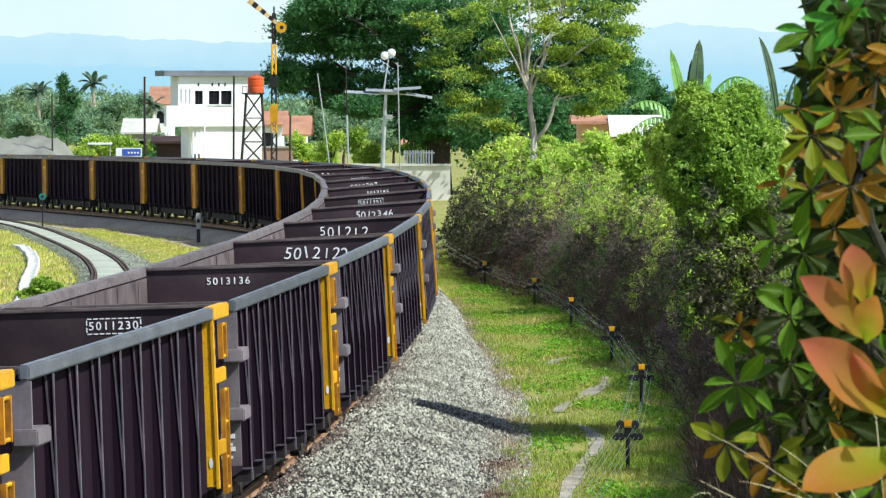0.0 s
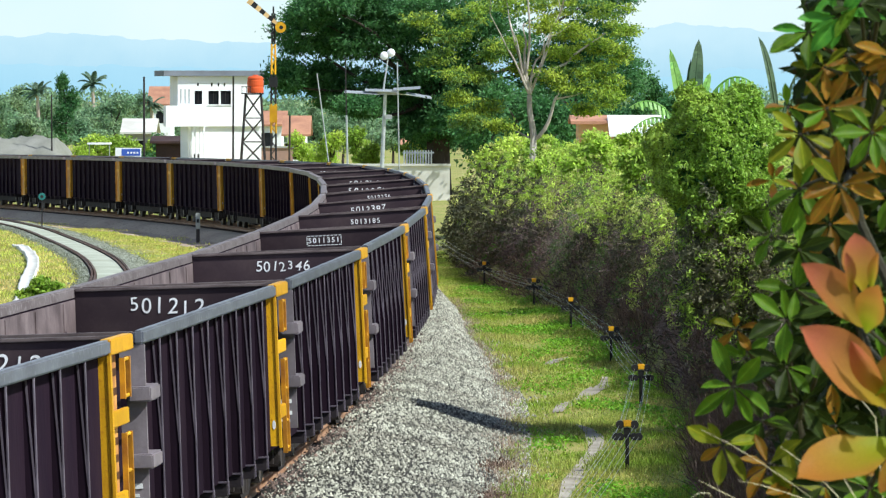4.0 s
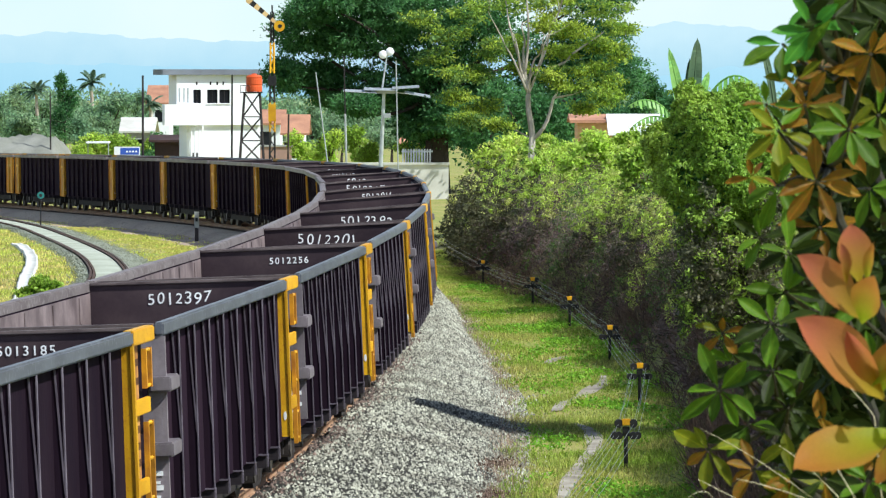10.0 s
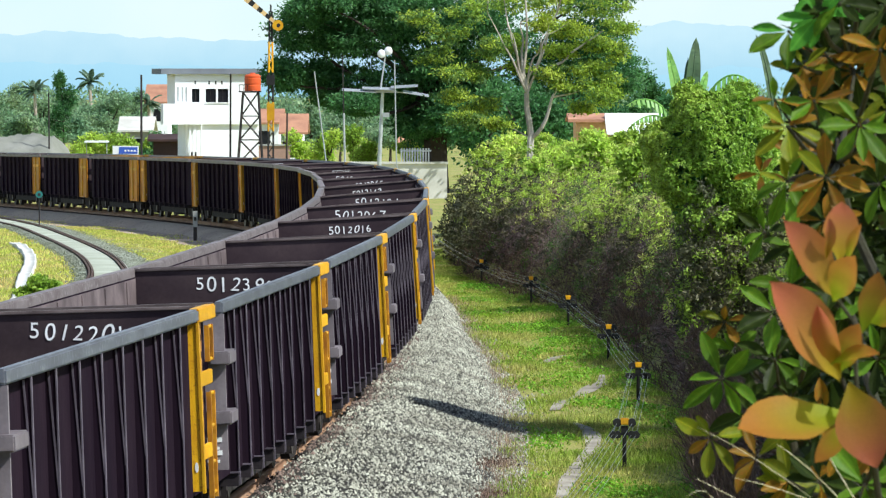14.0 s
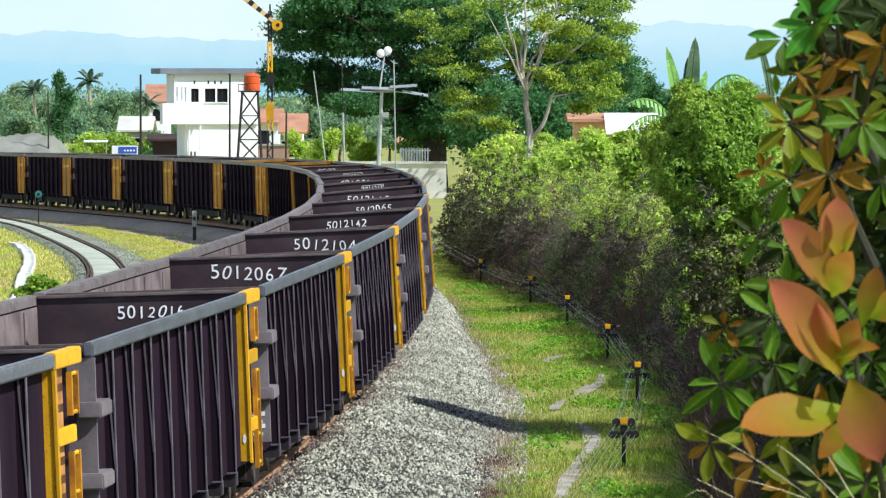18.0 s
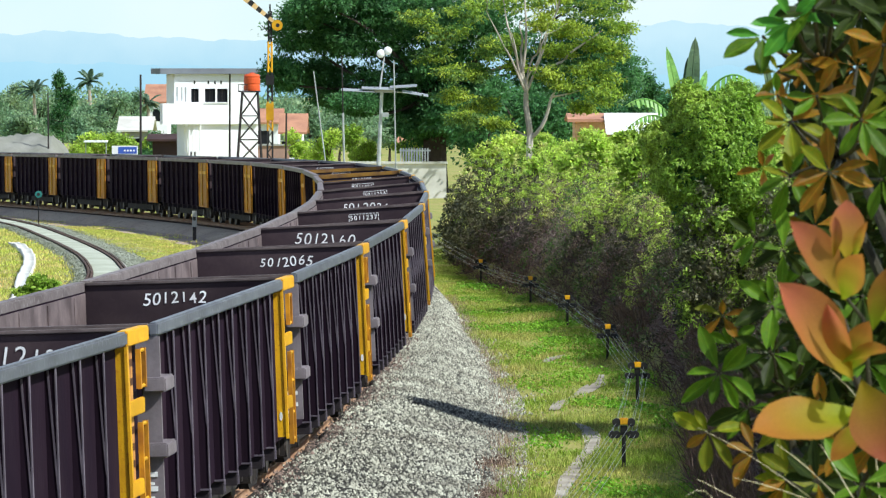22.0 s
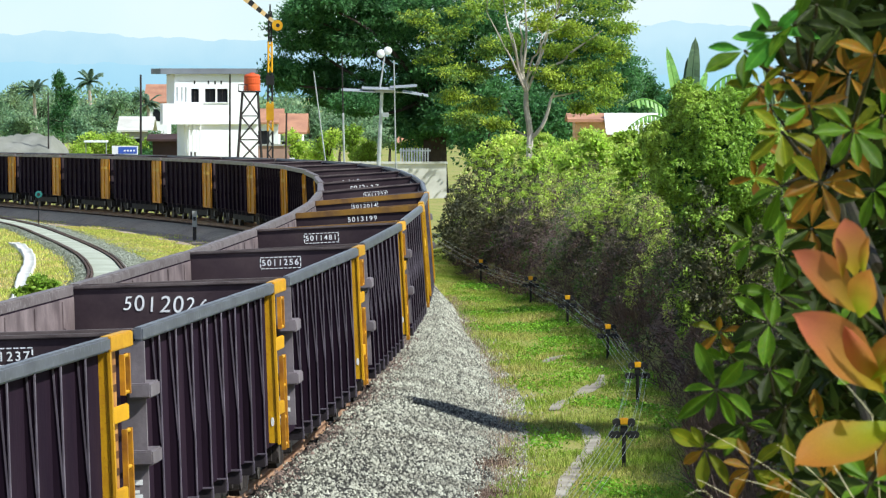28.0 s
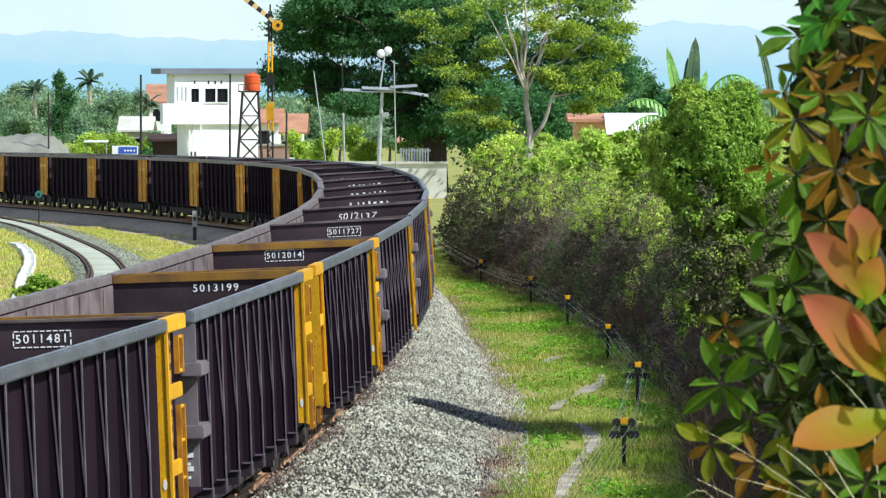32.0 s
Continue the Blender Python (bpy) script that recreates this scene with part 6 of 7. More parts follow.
def semaphore():
    d = 236.0
    gz = float(ground_z(-7.79, d)) - 0.05
    s = thing("semaphore_signal", None, None, "tall black and yellow lattice semaphore signal with raised striped arm", "signal")
    cx = -7.79
    bands = [(284, 232, 0.12, BLACK), (232, 180, 0.11, YELLOW), (180, 128, 0.10, BLACK), (128, 74, 0.085, YELLOW), (74, 20, 0.06, BLACK)]
    for lo, hi, hw, mat in bands:
        z0 = 4.922 + (160.3 - lo) / 9270 * d if lo < 284 else gz
        z1 = 4.922 + (160.3 - hi) / 9270 * d
        bm = bmesh.new()
        for sg in (1, -1):
            for sy in (1, -1):
                tube(bm, [(cx + sg * hw, d + sy * hw, z0), (cx + sg * hw * 0.92, d + sy * hw * 0.92, z1)], 0.042, 5)
        n = max(2, int((z1 - z0) / 0.32))
        for k in range(n):
            za, zb = z0 + (z1 - z0) * k / n, z0 + (z1 - z0) * (k + 1) / n
            sg = 1 if k % 2 else -1
            for sy in (1, -1):
                tube(bm, [(cx - sg * hw, d + sy * hw, za), (cx + sg * hw, d + sy * hw, zb)], 0.03, 4)
        part("mast_section", bm, mat, s)
    cube_part("lamp_case", s, BLACK, cx - 0.19, cx + 0.19, d - 0.30, d - 0.14, 5.184, 5.617)
    cube_part("number_plate", s, YELLOW, cx - 0.17, cx + 0.17, d - 0.20, d - 0.15, 3.58, 4.344, "yellow plate")
    part("finial", rod((cx, d, 8.443), (cx, d, 8.799), 0.04), BLACK, s)
    # arm, from the pivot disc up to the side
    a, b = Vector((-7.638, d - 0.16, 8.036)), Vector((-8.91, d - 0.16, 9.079))
    ax = (b - a).normalized()
    up = Vector((-ax.z, 0, ax.x))
    up = -up if up.z < 0 else up
    n = 7
    for k in range(n):
        p, q = a.lerp(b, k / n), a.lerp(b, (k + 1) / n)
        h0, h1 = 0.075 + 0.06 * k / n, 0.075 + 0.06 * (k + 1) / n
        bm = bmesh.new()
        pts = [p - up * h0, q - up * h1, q + up * h1, p + up * h0]
        prism(bm, [(v.x, v.z) for v in pts], "y", d - 0.19, d - 0.16)
        part("arm", bm, BLACK if k in (1, 3, 5) else CREAM, s, "striped signal arm")
    bm = bmesh.new()
    disc(bm, (-7.459, 0, 7.857), 0.245, d - 0.24, d - 0.195, "y", 20)
    part("spectacle", bm, YELLOW, s, "round yellow spectacle plate")
    bm = bmesh.new()
    disc(bm, (-7.434, 0, 7.857), 0.089, d - 0.25, d - 0.243, "y", 14)
    part("lens", bm, BLACK, s)
    part("counterweight_rod", rod((cx, d - 0.2, 7.475), (-8.172, d - 0.2, 7.857), 0.02), BLACK, s)


def solar_mast():
    d = 258.0
    gz = float(ground_z(-3.228, d)) - 0.05
    m = thing("solar_mast", None, None, "grey steel mast with solar panels and two white globe aerials", "mast")
    part("pole", tube(bmesh.new(), [(-3.256, d, gz), (-3.006, d, 4.986)], [0.12, 0.08], 10), STEEL_PALE, m)
    part("upper_pole", tube(bmesh.new(), [(-3.117, d, 4.986), (-2.867, d, 6.684)], [0.05, 0.03], 8), STEEL_PALE, m)
    cube_part("bracket", m, STEEL_PALE, -3.451, -2.449, d - 0.08, d + 0.08, 4.819, 5.042)
    cube_part("control_box", m, STEEL_PALE, -3.006, -2.672, d - 0.25, d - 0.1, 3.622, 3.845)
    for xa, xb, za, zb, tilt in ((-5.01, -3.34, 4.958, 4.875, 0.5), (-2.616, -1.28, 5.07, 5.153, 0.5), (-2.004, -0.724, 4.875, 4.652, 0.4), (-4.008, -2.338, 5.042, 4.986, 0.35)):
        bm = bmesh.new()
        y0, y1 = d - 0.5, d + 0.5
        vs = [bm.verts.new(p) for p in ((xa, y0, za - 0.05), (xb, y0, zb - 0.05), (xb, y1, zb + 0.06), (xa, y1, za + 0.06))]
        f = bm.faces.new(vs)
        ext = bmesh.ops.extrude_face_region(bm, geom=[f])
        bmesh.ops.translate(bm, vec=(0, 0, 0.03), verts=[v for v in ext["geom"] if isinstance(v, bmesh.types.BMVert)])
        bmesh.ops.recalc_face_normals(bm, faces=bm.faces)
        part("solar_panel", bm, PANEL, m, "pale tilted solar panel")
        part("arm", rod(((xa + xb) / 2, d, (za + zb) / 2), (-3.006, d, 4.93), 0.03), STEEL_PALE, m)
    for px, pz in ((-3.061, 6.739), (-2.728, 6.879)):
        bm = bmesh.new()
        bmesh.ops.create_uvsphere(bm, u_segments=16, v_segments=10, radius=0.209, matrix=Matrix.Translation((px, d, pz)) @ Matrix.Diagonal((1, 0.7, 1, 1)))
        part("globe", bm, WHITE, m, "white globe aerial")





def poles():
    for label, xa, xb, zb, y, r, mat in (
            ("slender white leaning pole behind the track", -5.34, -6.176, 5.847, 250.0, 0.036, STEEL_PALE),
            ("slender white upright pole behind the track", -2.123, -2.252, 6.328, 240.0, 0.036, STEEL_PALE),
            ("dark wooden pole beside the yard", -24.848, -24.883, 4.79, 330.0, 0.055, STEEL_DARK),
            ("dark telegraph pole beside the signal cabin", -15.871, -15.871, 5.762, 275.0, 0.07, STEEL_DARK),
            ("dark pole before the white cabin wall", -11.417, -11.387, 5.807, 280.0, 0.06, STEEL_DARK),
            ("thin dark pole among the trees", -7.885, -7.829, 3.8, 262.0, 0.06, BARK_DARK)):
        z = float(ground_z(xa, y)) - 0.1
        bm = tube(bmesh.new(), [(xa, y, z), (xb, y, zb)], [r, r * 0.75], 8)
        thing("pole", bm, mat, label, "pole")
    p = thing("pole", None, None, "pole with pale lower half and dark top", "pole")
    y = 252.0
    part("lower_pole", rod((-4.703, y, float(ground_z(-4.703, y)) - 0.1), (-4.812, y, 3.843), 0.05), STEEL_PALE, p)
    part("upper_pole", rod((-4.812, y, 3.843), (-4.866, y, 6.616), 0.03), STEEL_DARK, p)


# ---- pulley posts of the signal wires ----
POSTS = [(2.61, 75.5), (3.39, 91.2), (3.33, 105.8), (2.89, 121.6), (2.27, 135.7), (1.09, 151.0)]


def pulley_post(x, y, first):
    z = float(ground_z(x, y))
    if first is None:
        p = thing("pulley_post", None, None, "black iron signal-wire post with yellow cap and pulleys", "post", "signal wire posts")
        part("post", rod((0, 0, -0.08), (0, 0, 0.60), 0.03, 8), BLACK, p)
        cube_part("base_plate", p, RAIL, -0.07, 0.1, -0.06, 0.06, -0.02, 0.02, "rusty base plate")
        cube_part("cap", p, YELLOW, -0.065, 0.065, -0.06, 0.05, 0.645, 0.74, "yellow cap", 0.012)
        for sg in (1, -1):
            bm = bmesh.new()
            disc(bm, (sg * 0.105, 0, 0.675), 0.062, -0.05, 0.05, "y", 12)
            part("pulley", bm, BLACK, p)
        cube_part("crossarm", p, BLACK, -0.17, 0.17, -0.02, 0.02, 0.49, 0.53)
        for sx in (-0.17, -0.10, 0.10, 0.17):
            bm = bmesh.new()
            disc(bm, (sx, 0, 0.50), 0.055, -0.04, 0.04, "y", 12)
            part("pulley", bm, BLACK, p)
        cube_part("bracket", p, BLACK, -0.05, 0.05, -0.03, 0.03, 0.53, 0.63)
        p.matrix_basis = pose(x, y, z)
        return p
    return copy_thing(first, pose(x, y, z, 0, 0, random.uniform(-6, 6)))


def pulley_posts():
    first = None
    for x, y in POSTS:
        o = pulley_post(x, y, first)
        first = first or o
    ends = [(1.38, 61.0, -0.62)] + [(x, y, float(ground_z(x, y))) for x, y in POSTS] + [(-0.6, 172.0, -0.3)]
    for off, h in ((-0.17, 0.5), (-0.10, 0.5), (0.10, 0.5), (0.17, 0.5), (-0.11, 0.66), (0.11, 0.66)):
        path = []
        for a, b in zip(ends, ends[1:]):
            pa, pb = Vector((a[0] + off, a[1], a[2] + h)), Vector((b[0] + off, b[1], b[2] + h))
            path += [pa, pa.lerp(pb, 0.5) - Vector((0, 0, 0.05))]
        bm = tube(bmesh.new(), path + [pb], 0.003, 4)
        thing("signal_wire", bm, WIRE, "thin bright signal wire running over the pulley posts", "wire", "signal wires")


# ---- houses and walls far off ----
def house(label, x0, x1, y, z0, zw, zr, wall, roof, depth=6.0, windows=0):
    h = thing("house", None, None, label, "house")
    cube_part("wall", h, wall, x0, x1, y, y + depth, z0, zw)
    bm = bmesh.new()
    o = 0.35
    prism(bm, [(y - o, zw - 0.05), (y + depth / 2, zr), (y + depth + o, zw - 0.05), (y + depth + o, zw + 0.08), (y + depth / 2, zr + 0.14), (y - o, zw + 0.08)], "x", x0 - o, x1 + o)
    part("roof", bm, roof, h)
    for k in range(windows):
        xc = x0 + (x1 - x0) * (k + 0.5) / windows
        w = cube_part("window", h, DARK_GLASS, xc - 0.4, xc + 0.4, y - 0.02, y - 0.004, zw - 1.5, zw - 0.5)
        cube_part("frame", w, WHITE, xc - 0.46, xc + 0.46, y - 0.03, y - 0.022, zw - 0.5, zw - 0.44)


def far_buildings():
    house("house with faded red tiled roof and pale walls", -24.214, -22.636, 430.0, -2.0, 3.915, 5.307, WHITE, TILE, 6, 1)
    house("small white house with orange tiled roof", -10.039, -8.9, 330.0, -1.8, 2.227, 3.331, WHITE, TILE, 5, 2)
    house("low house with orange tiled roof among trees", -12.988, -11.025, 350.0, -1.8, 2.743, 3.574, WHITE, TILE, 5, 1)
    house("pale house with white sheet roof", 7.493, 9.329, 230.0, 0.2, 3.044, 3.788, WHITE, WHITE, 5, 1)
    house("orange plastered house behind the bank", 5.856, 7.408, 232.0, 0.2, 3.578, 3.778, ORANGE_WALL, TILE, 5, 1)
    house("hut with pale sheet roof beside the yard", -22.058, -20.272, 360.0, -1.8, 2.138, 3.0, CONCRETE, WHITE_LIME, 5, 1)
    house("small pinkish house glimpsed between trees", -2.563, -0.997, 330.0, -1.8, 1.444, 2.085, PINK, TILE, 5, 1)
    house("dark brown shed beside the signal cabin", -17.3, -15.45, 312.0, -1.9, 1.95, 2.2, SHED, SHED, 3, 0)
    w = thing("boundary_wall", None, None, "faded pinkish brick boundary wall behind the signal", "wall")
    cube_part("wall_panel", w, PINK, -11.504, -9.096, 310.0, 310.25, -1.9, 1.655)
    cube_part("coping", w, CONCRETE, -11.571, -9.029, 309.92, 310.33, 1.655, 1.755)
    w = thing("low_wall", None, None, "low pale concrete wall beyond the bend", "wall")
    cube_part("wall_panel", w, WHITE_LIME, -5.822, 0.17, 262.0, 262.3, -1.6, 1.256)
    cube_part("coping", w, WHITE_LIME, -5.879, 0.226, 261.9, 262.4, 1.256, 1.369)
    f = thing("fence", None, None, "pale grey picket fence beyond the bend", "fence")
    for k in range(11):
        px = -2.214 + k * 0.14
        cube_part("picket", f, STEEL_PALE, px, px + 0.07, 270.0, 270.03, -1.5, 1.96)
    cube_part("rail_bar", f, STEEL_PALE, -2.272, -0.641, 270.032, 270.07, 1.785, 1.872)
    s = thing("sign_board", None, None, "blue and white station sign board behind the train", "sign")
    y = 320.0
    cube_part("panel", s, WHITE, -20.229, -18.641, y, y + 0.05, 0.963, 1.549)
    cube_part("blue_field", s, BLUE, -19.849, -18.71, y - 0.012, y - 0.004, 1.066, 1.48)
    for k in range(4):
        px = -19.504 + k * 0.19
        cube_part("lettering_bar", s, WHITE, px, px + 0.11, y - 0.02, y - 0.013, 1.204, 1.308)
    for px in (-20.056, -18.779):
        part("leg", rod((px, y + 0.08, -1.9), (px, y + 0.08, 1.549), 0.04), STEEL_PALE, s)
    t = thing("table_roof", None, None, "thin pale shelter roof on posts in the yard", "shelter")
    cube_part("roof", t, WHITE, -23.327, -21.86, 340.0, 342.0, 1.559, 1.669)
    for px in (-23.254, -21.933):
        part("post", rod((px, 341.0, -1.9), (px, 341.0, 1.559), 0.03), STEEL_PALE, t)
    # heap of gravel
    rng = np.random.default_rng(8)
    xs, ys = np.linspace(-30.045, -22.392, 60), np.linspace(322, 344, 24)

    def heap(x, y):
        u = np.interp(x, [-30.045, -27.909, -24.706, -23.994, -22.57], [1.0, 1.0, 1.0, 0.8, 0.0])
        v = smooth01(1 - np.abs(y - 333) / 10.5)
        return -2.0 + (2.085 + 2.0) * u * v + u * v * (0.10 * np.sin(x * 2.1 + y) + 0.08 * np.sin(x * 4.3 - y * 1.7) + 0.05 * np.sin(x * 9.1 + y * 3.1))
    thing("gravel_mound", grid_sheet("gravel_mound", xs, ys, heap, GREY_GRAVEL), None, "long heap of grey gravel beside the yard", "heap")
    # marker post and point lamp inside the bend
    m = thing("marker_post", None, None, "short post with white top beside the track", "post")
    x, y = -9.73, 205.0
    z = float(ground_z(x, y))
    cube_part("post", m, STEEL_DARK, x - 0.07, x + 0.07, y - 0.06, y + 0.06, z - 0.05, z + 0.55)
    cube_part("white_top", m, CONCRETE, x - 0.09, x + 0.09, y - 0.065, y + 0.065, z + 0.554, z + 1.18, "white painted top")
    cube_part("mark", m, BLACK, x - 0.05, x + 0.05, y - 0.075, y - 0.068, z + 0.80, z + 0.95)
    m = thing("point_lamp", None, None, "teal point-indicator lamp on a thin stand", "lamp")
    x, y = -17.61, 228.0
    z = float(ground_z(x, y))
    part("stand", rod((x, y, z - 0.05), (x, y, 0.256), 0.03), STEEL_DARK, m)
    bm = bmesh.new()
    disc(bm, (x, 0, 0.404), 0.16, y - 0.06, y + 0.06, "y", 8)
    part("lamp_case", bm, TEAL, m)
    bm = bmesh.new()
    disc(bm, (x, 0, 0.404), 0.07, y - 0.075, y - 0.064, "y", 10)
    part("lens", bm, BLACK, m)


signal_cabin()
water_tower()
semaphore()
solar_mast()
poles()
pulley_posts()
far_buildings()


# ---- the shrub beside the camera ----
def glossy_leaf(name, a, b, tip, tr=0.35):
    """A smooth leathery leaf with a paler midrib along its length."""
    m = material(name, a, 0.48, 0, b, 9.0, 0.5, 0.06, 60, 0.16, third=tip, translucent=tr, gloss=0.13)
    nt = m.node_tree
    hue = next(n for n in nt.nodes if n.type == "HUE_SAT")
    tc = next(n for n in nt.nodes if n.type == "TEX_COORD")
    sx = nt.nodes.new("ShaderNodeSeparateXYZ")
    nt.links.new(tc.outputs["Object"], sx.inputs[0])
    side = nt.nodes.new("ShaderNodeMath")
    side.operation = "ABSOLUTE"
    nt.links.new(sx.outputs[1], side.inputs[0])
    rib = nt.nodes.new("ShaderNodeMapRange")
    rib.inputs[1].default_value, rib.inputs[2].default_value, rib.inputs[3].default_value, rib.inputs[4].default_value = 0.012, 0.045, 0.6, 0.0
    nt.links.new(side.outputs[0], rib.inputs[0])
    mix = nt.nodes.new("ShaderNodeMix")
    mix.data_type = "RGBA"
    mix.inputs[7].default_value = (a[0] * 1.6 + 0.05, a[1] * 1.6 + 0.06, a[2] * 1.5 + 0.01, 1)
    nt.links.new(rib.outputs[0], mix.inputs[0])
    nt.links.new(hue.inputs["Color"].links[0].from_socket, mix.inputs[6])
    nt.links.new(mix.outputs[2], hue.inputs["Color"])
    return m


L_GREEN = glossy_leaf("shrub_green", (0.066, 0.160, 0.010), (0.108, 0.180, 0.012), (0.040, 0.100, 0.010))
# dark copy of the green leaf, painting the shade within the shrub
L_SHADE = glossy_leaf("shrub_shaded_green", (0.021, 0.042, 0.007), (0.034, 0.052, 0.008), (0.030, 0.022, 0.007))
L_LIME = glossy_leaf("shrub_yellow_green", (0.175, 0.180, 0.009), (0.105, 0.160, 0.009), (0.205, 0.140, 0.009))
L_EMERALD = glossy_leaf("shrub_emerald", (0.075, 0.300, 0.040), (0.110, 0.330, 0.030), (0.050, 0.200, 0.040))
L_AMBER = glossy_leaf("shrub_amber", (0.24, 0.095, 0.009), (0.145, 0.115, 0.009), (0.29, 0.070, 0.013))


def young_leaf(name, base, tip, margin):
    """A young leaf: its colour runs from stalk to tip and turns towards its margins."""
    m = glossy_leaf(name, base, tip, base, 0.6)
    nt = m.node_tree
    tc = next(n for n in nt.nodes if n.type == "TEX_COORD")
    hue = next(n for n in nt.nodes if n.type == "HUE_SAT")
    sx = nt.nodes.new("ShaderNodeSeparateXYZ")
    nt.links.new(tc.outputs["Object"], sx.inputs[0])
    along = nt.nodes.new("ShaderNodeMapRange")
    along.inputs[1].default_value, along.inputs[2].default_value = 0.15, 0.85
    nt.links.new(sx.outputs[0], along.inputs[0])
    a = nt.nodes.new("ShaderNodeMix")
    a.data_type = "RGBA"
    a.inputs[6].default_value, a.inputs[7].default_value = (*base, 1), (*tip, 1)
    nt.links.new(along.outputs[0], a.inputs[0])
    side = nt.nodes.new("ShaderNodeMath")
    side.operation = "ABSOLUTE"
    nt.links.new(sx.outputs[1], side.inputs[0])
    far = nt.nodes.new("ShaderNodeMapRange")
    far.inputs[1].default_value, far.inputs[2].default_value, far.inputs[4].default_value = 0.22, 0.5, 0.8
    nt.links.new(side.outputs[0], far.inputs[0])
    b = nt.nodes.new("ShaderNodeMix")
    b.data_type = "RGBA"
    b.inputs[7].default_value = (*margin, 1)
    nt.links.new(far.outputs[0], b.inputs[0])
    nt.links.new(a.outputs[2], b.inputs[6])
    nt.links.new(b.outputs[2], hue.inputs["Color"])
    return m


L_RED = young_leaf("shrub_coral", (0.36, 0.25, 0.020), (0.47, 0.135, 0.070), (0.46, 0.17, 0.048))
L_AMBER_YOUNG = young_leaf("shrub_amber_young", (0.25, 0.30, 0.014), (0.44, 0.18, 0.036), (0.42, 0.19, 0.036))
TWIG = material("green_twig", (0.035, 0.034, 0.012), 0.8, 0, (0.028, 0.02, 0.012), 20, 0.5, 0.2, 90, 0.1)
STALK = material("straw_stalk", (0.74, 0.66, 0.44), 0.7, 0, (0.58, 0.48, 0.30), 20, 0.5, 0.1, 90, 0.1)


def leaf_mesh(name, mat, curl, cup):
    """A blade one long and one wide at its widest, past its middle, along +x, its face up +z."""
    bm = bmesh.new()
    n = 11
    rows = []
    for i in range(n + 1):
        u = i / n
        w = 0.5 * math.sin(math.pi * u ** 1.22) ** 0.85 * (0.75 + 0.25 * min(1, u / 0.4)) + 0.018 if i < n else 0.004
        z = -curl * u * u
        rows.append([bm.verts.new((u, k * w, z + cup * abs(k) ** 1.4 * w * 1.1 + (0.0 if k else -0.016) + 0.012 * math.sin(u * 19 + k))) for k in (-1, -0.55, 0, 0.55, 1)])
    for a, b in zip(rows, rows[1:]):
        for k in range(4):
            bm.faces.new((a[k], b[k], b[k + 1], a[k + 1]))
    for f in bm.faces:
        f.smooth = True
    return link_mesh(name, bm, mat)


LEAVES = {k: [leaf_mesh("leaf", m, c, q) for c, q in ((0.10, 0.25), (0.28, 0.35), (-0.08, 0.15))] for k, m in (("g", L_GREEN), ("d", L_SHADE), ("l", L_LIME), ("a", L_AMBER), ("r", L_RED), ("y", L_AMBER_YOUNG), ("e", L_EMERALD))}


def blade(parent, mesh, base, tip, width, face):
    """A leaf from its stalk end to its tip, turned so that its upper side looks towards face."""
    base, tip = Vector(base), Vector(tip)
    x = tip - base
    ln = x.length
    x.normalize()
    y = Vector(face).cross(x).normalized()
    z = x.cross(y)
    ob = part("leaf", mesh, None, parent)
    ob.matrix_basis = Matrix.Translation(base) @ Matrix((x, y, z)).transposed().to_4x4() @ Matrix.Diagonal((ln, width, ln * 0.6, 1))
    return ob


BRANCHES = {}


def whorl(rng, branch, centre, ln, n, tone, root):
    """Leaves set round the end of a twig."""
    c = Vector(centre)
    bm = bmesh.new()
    tube(bm, [Vector(root), Vector(root).lerp(c, 0.6) + Vector((0, 0.01, -0.02)), c], [0.006, 0.005, 0.003], 6)
    tw = part("twig", bm, TWIG, branch)
    a0 = rng.uniform(0, math.tau)
    for k in range(n):
        a = a0 + k * math.tau / n + rng.normal() * 0.22
        t = tone[int(rng.integers(len(tone)))]
        le = ln * rng.uniform(0.7, 1.2)
        d = Vector((math.cos(a), rng.uniform(-0.75, 0.3), math.sin(a) * 0.85 - 0.12)).normalized()
        face = Vector((rng.normal() * 0.3, -1.0, 0.75 + rng.normal() * 0.3))
        s = c + d * le * 0.08
        blade(branch, LEAVES[t][int(rng.integers(3))], s, s + d * le, le * rng.uniform(0.30, 0.42), face)


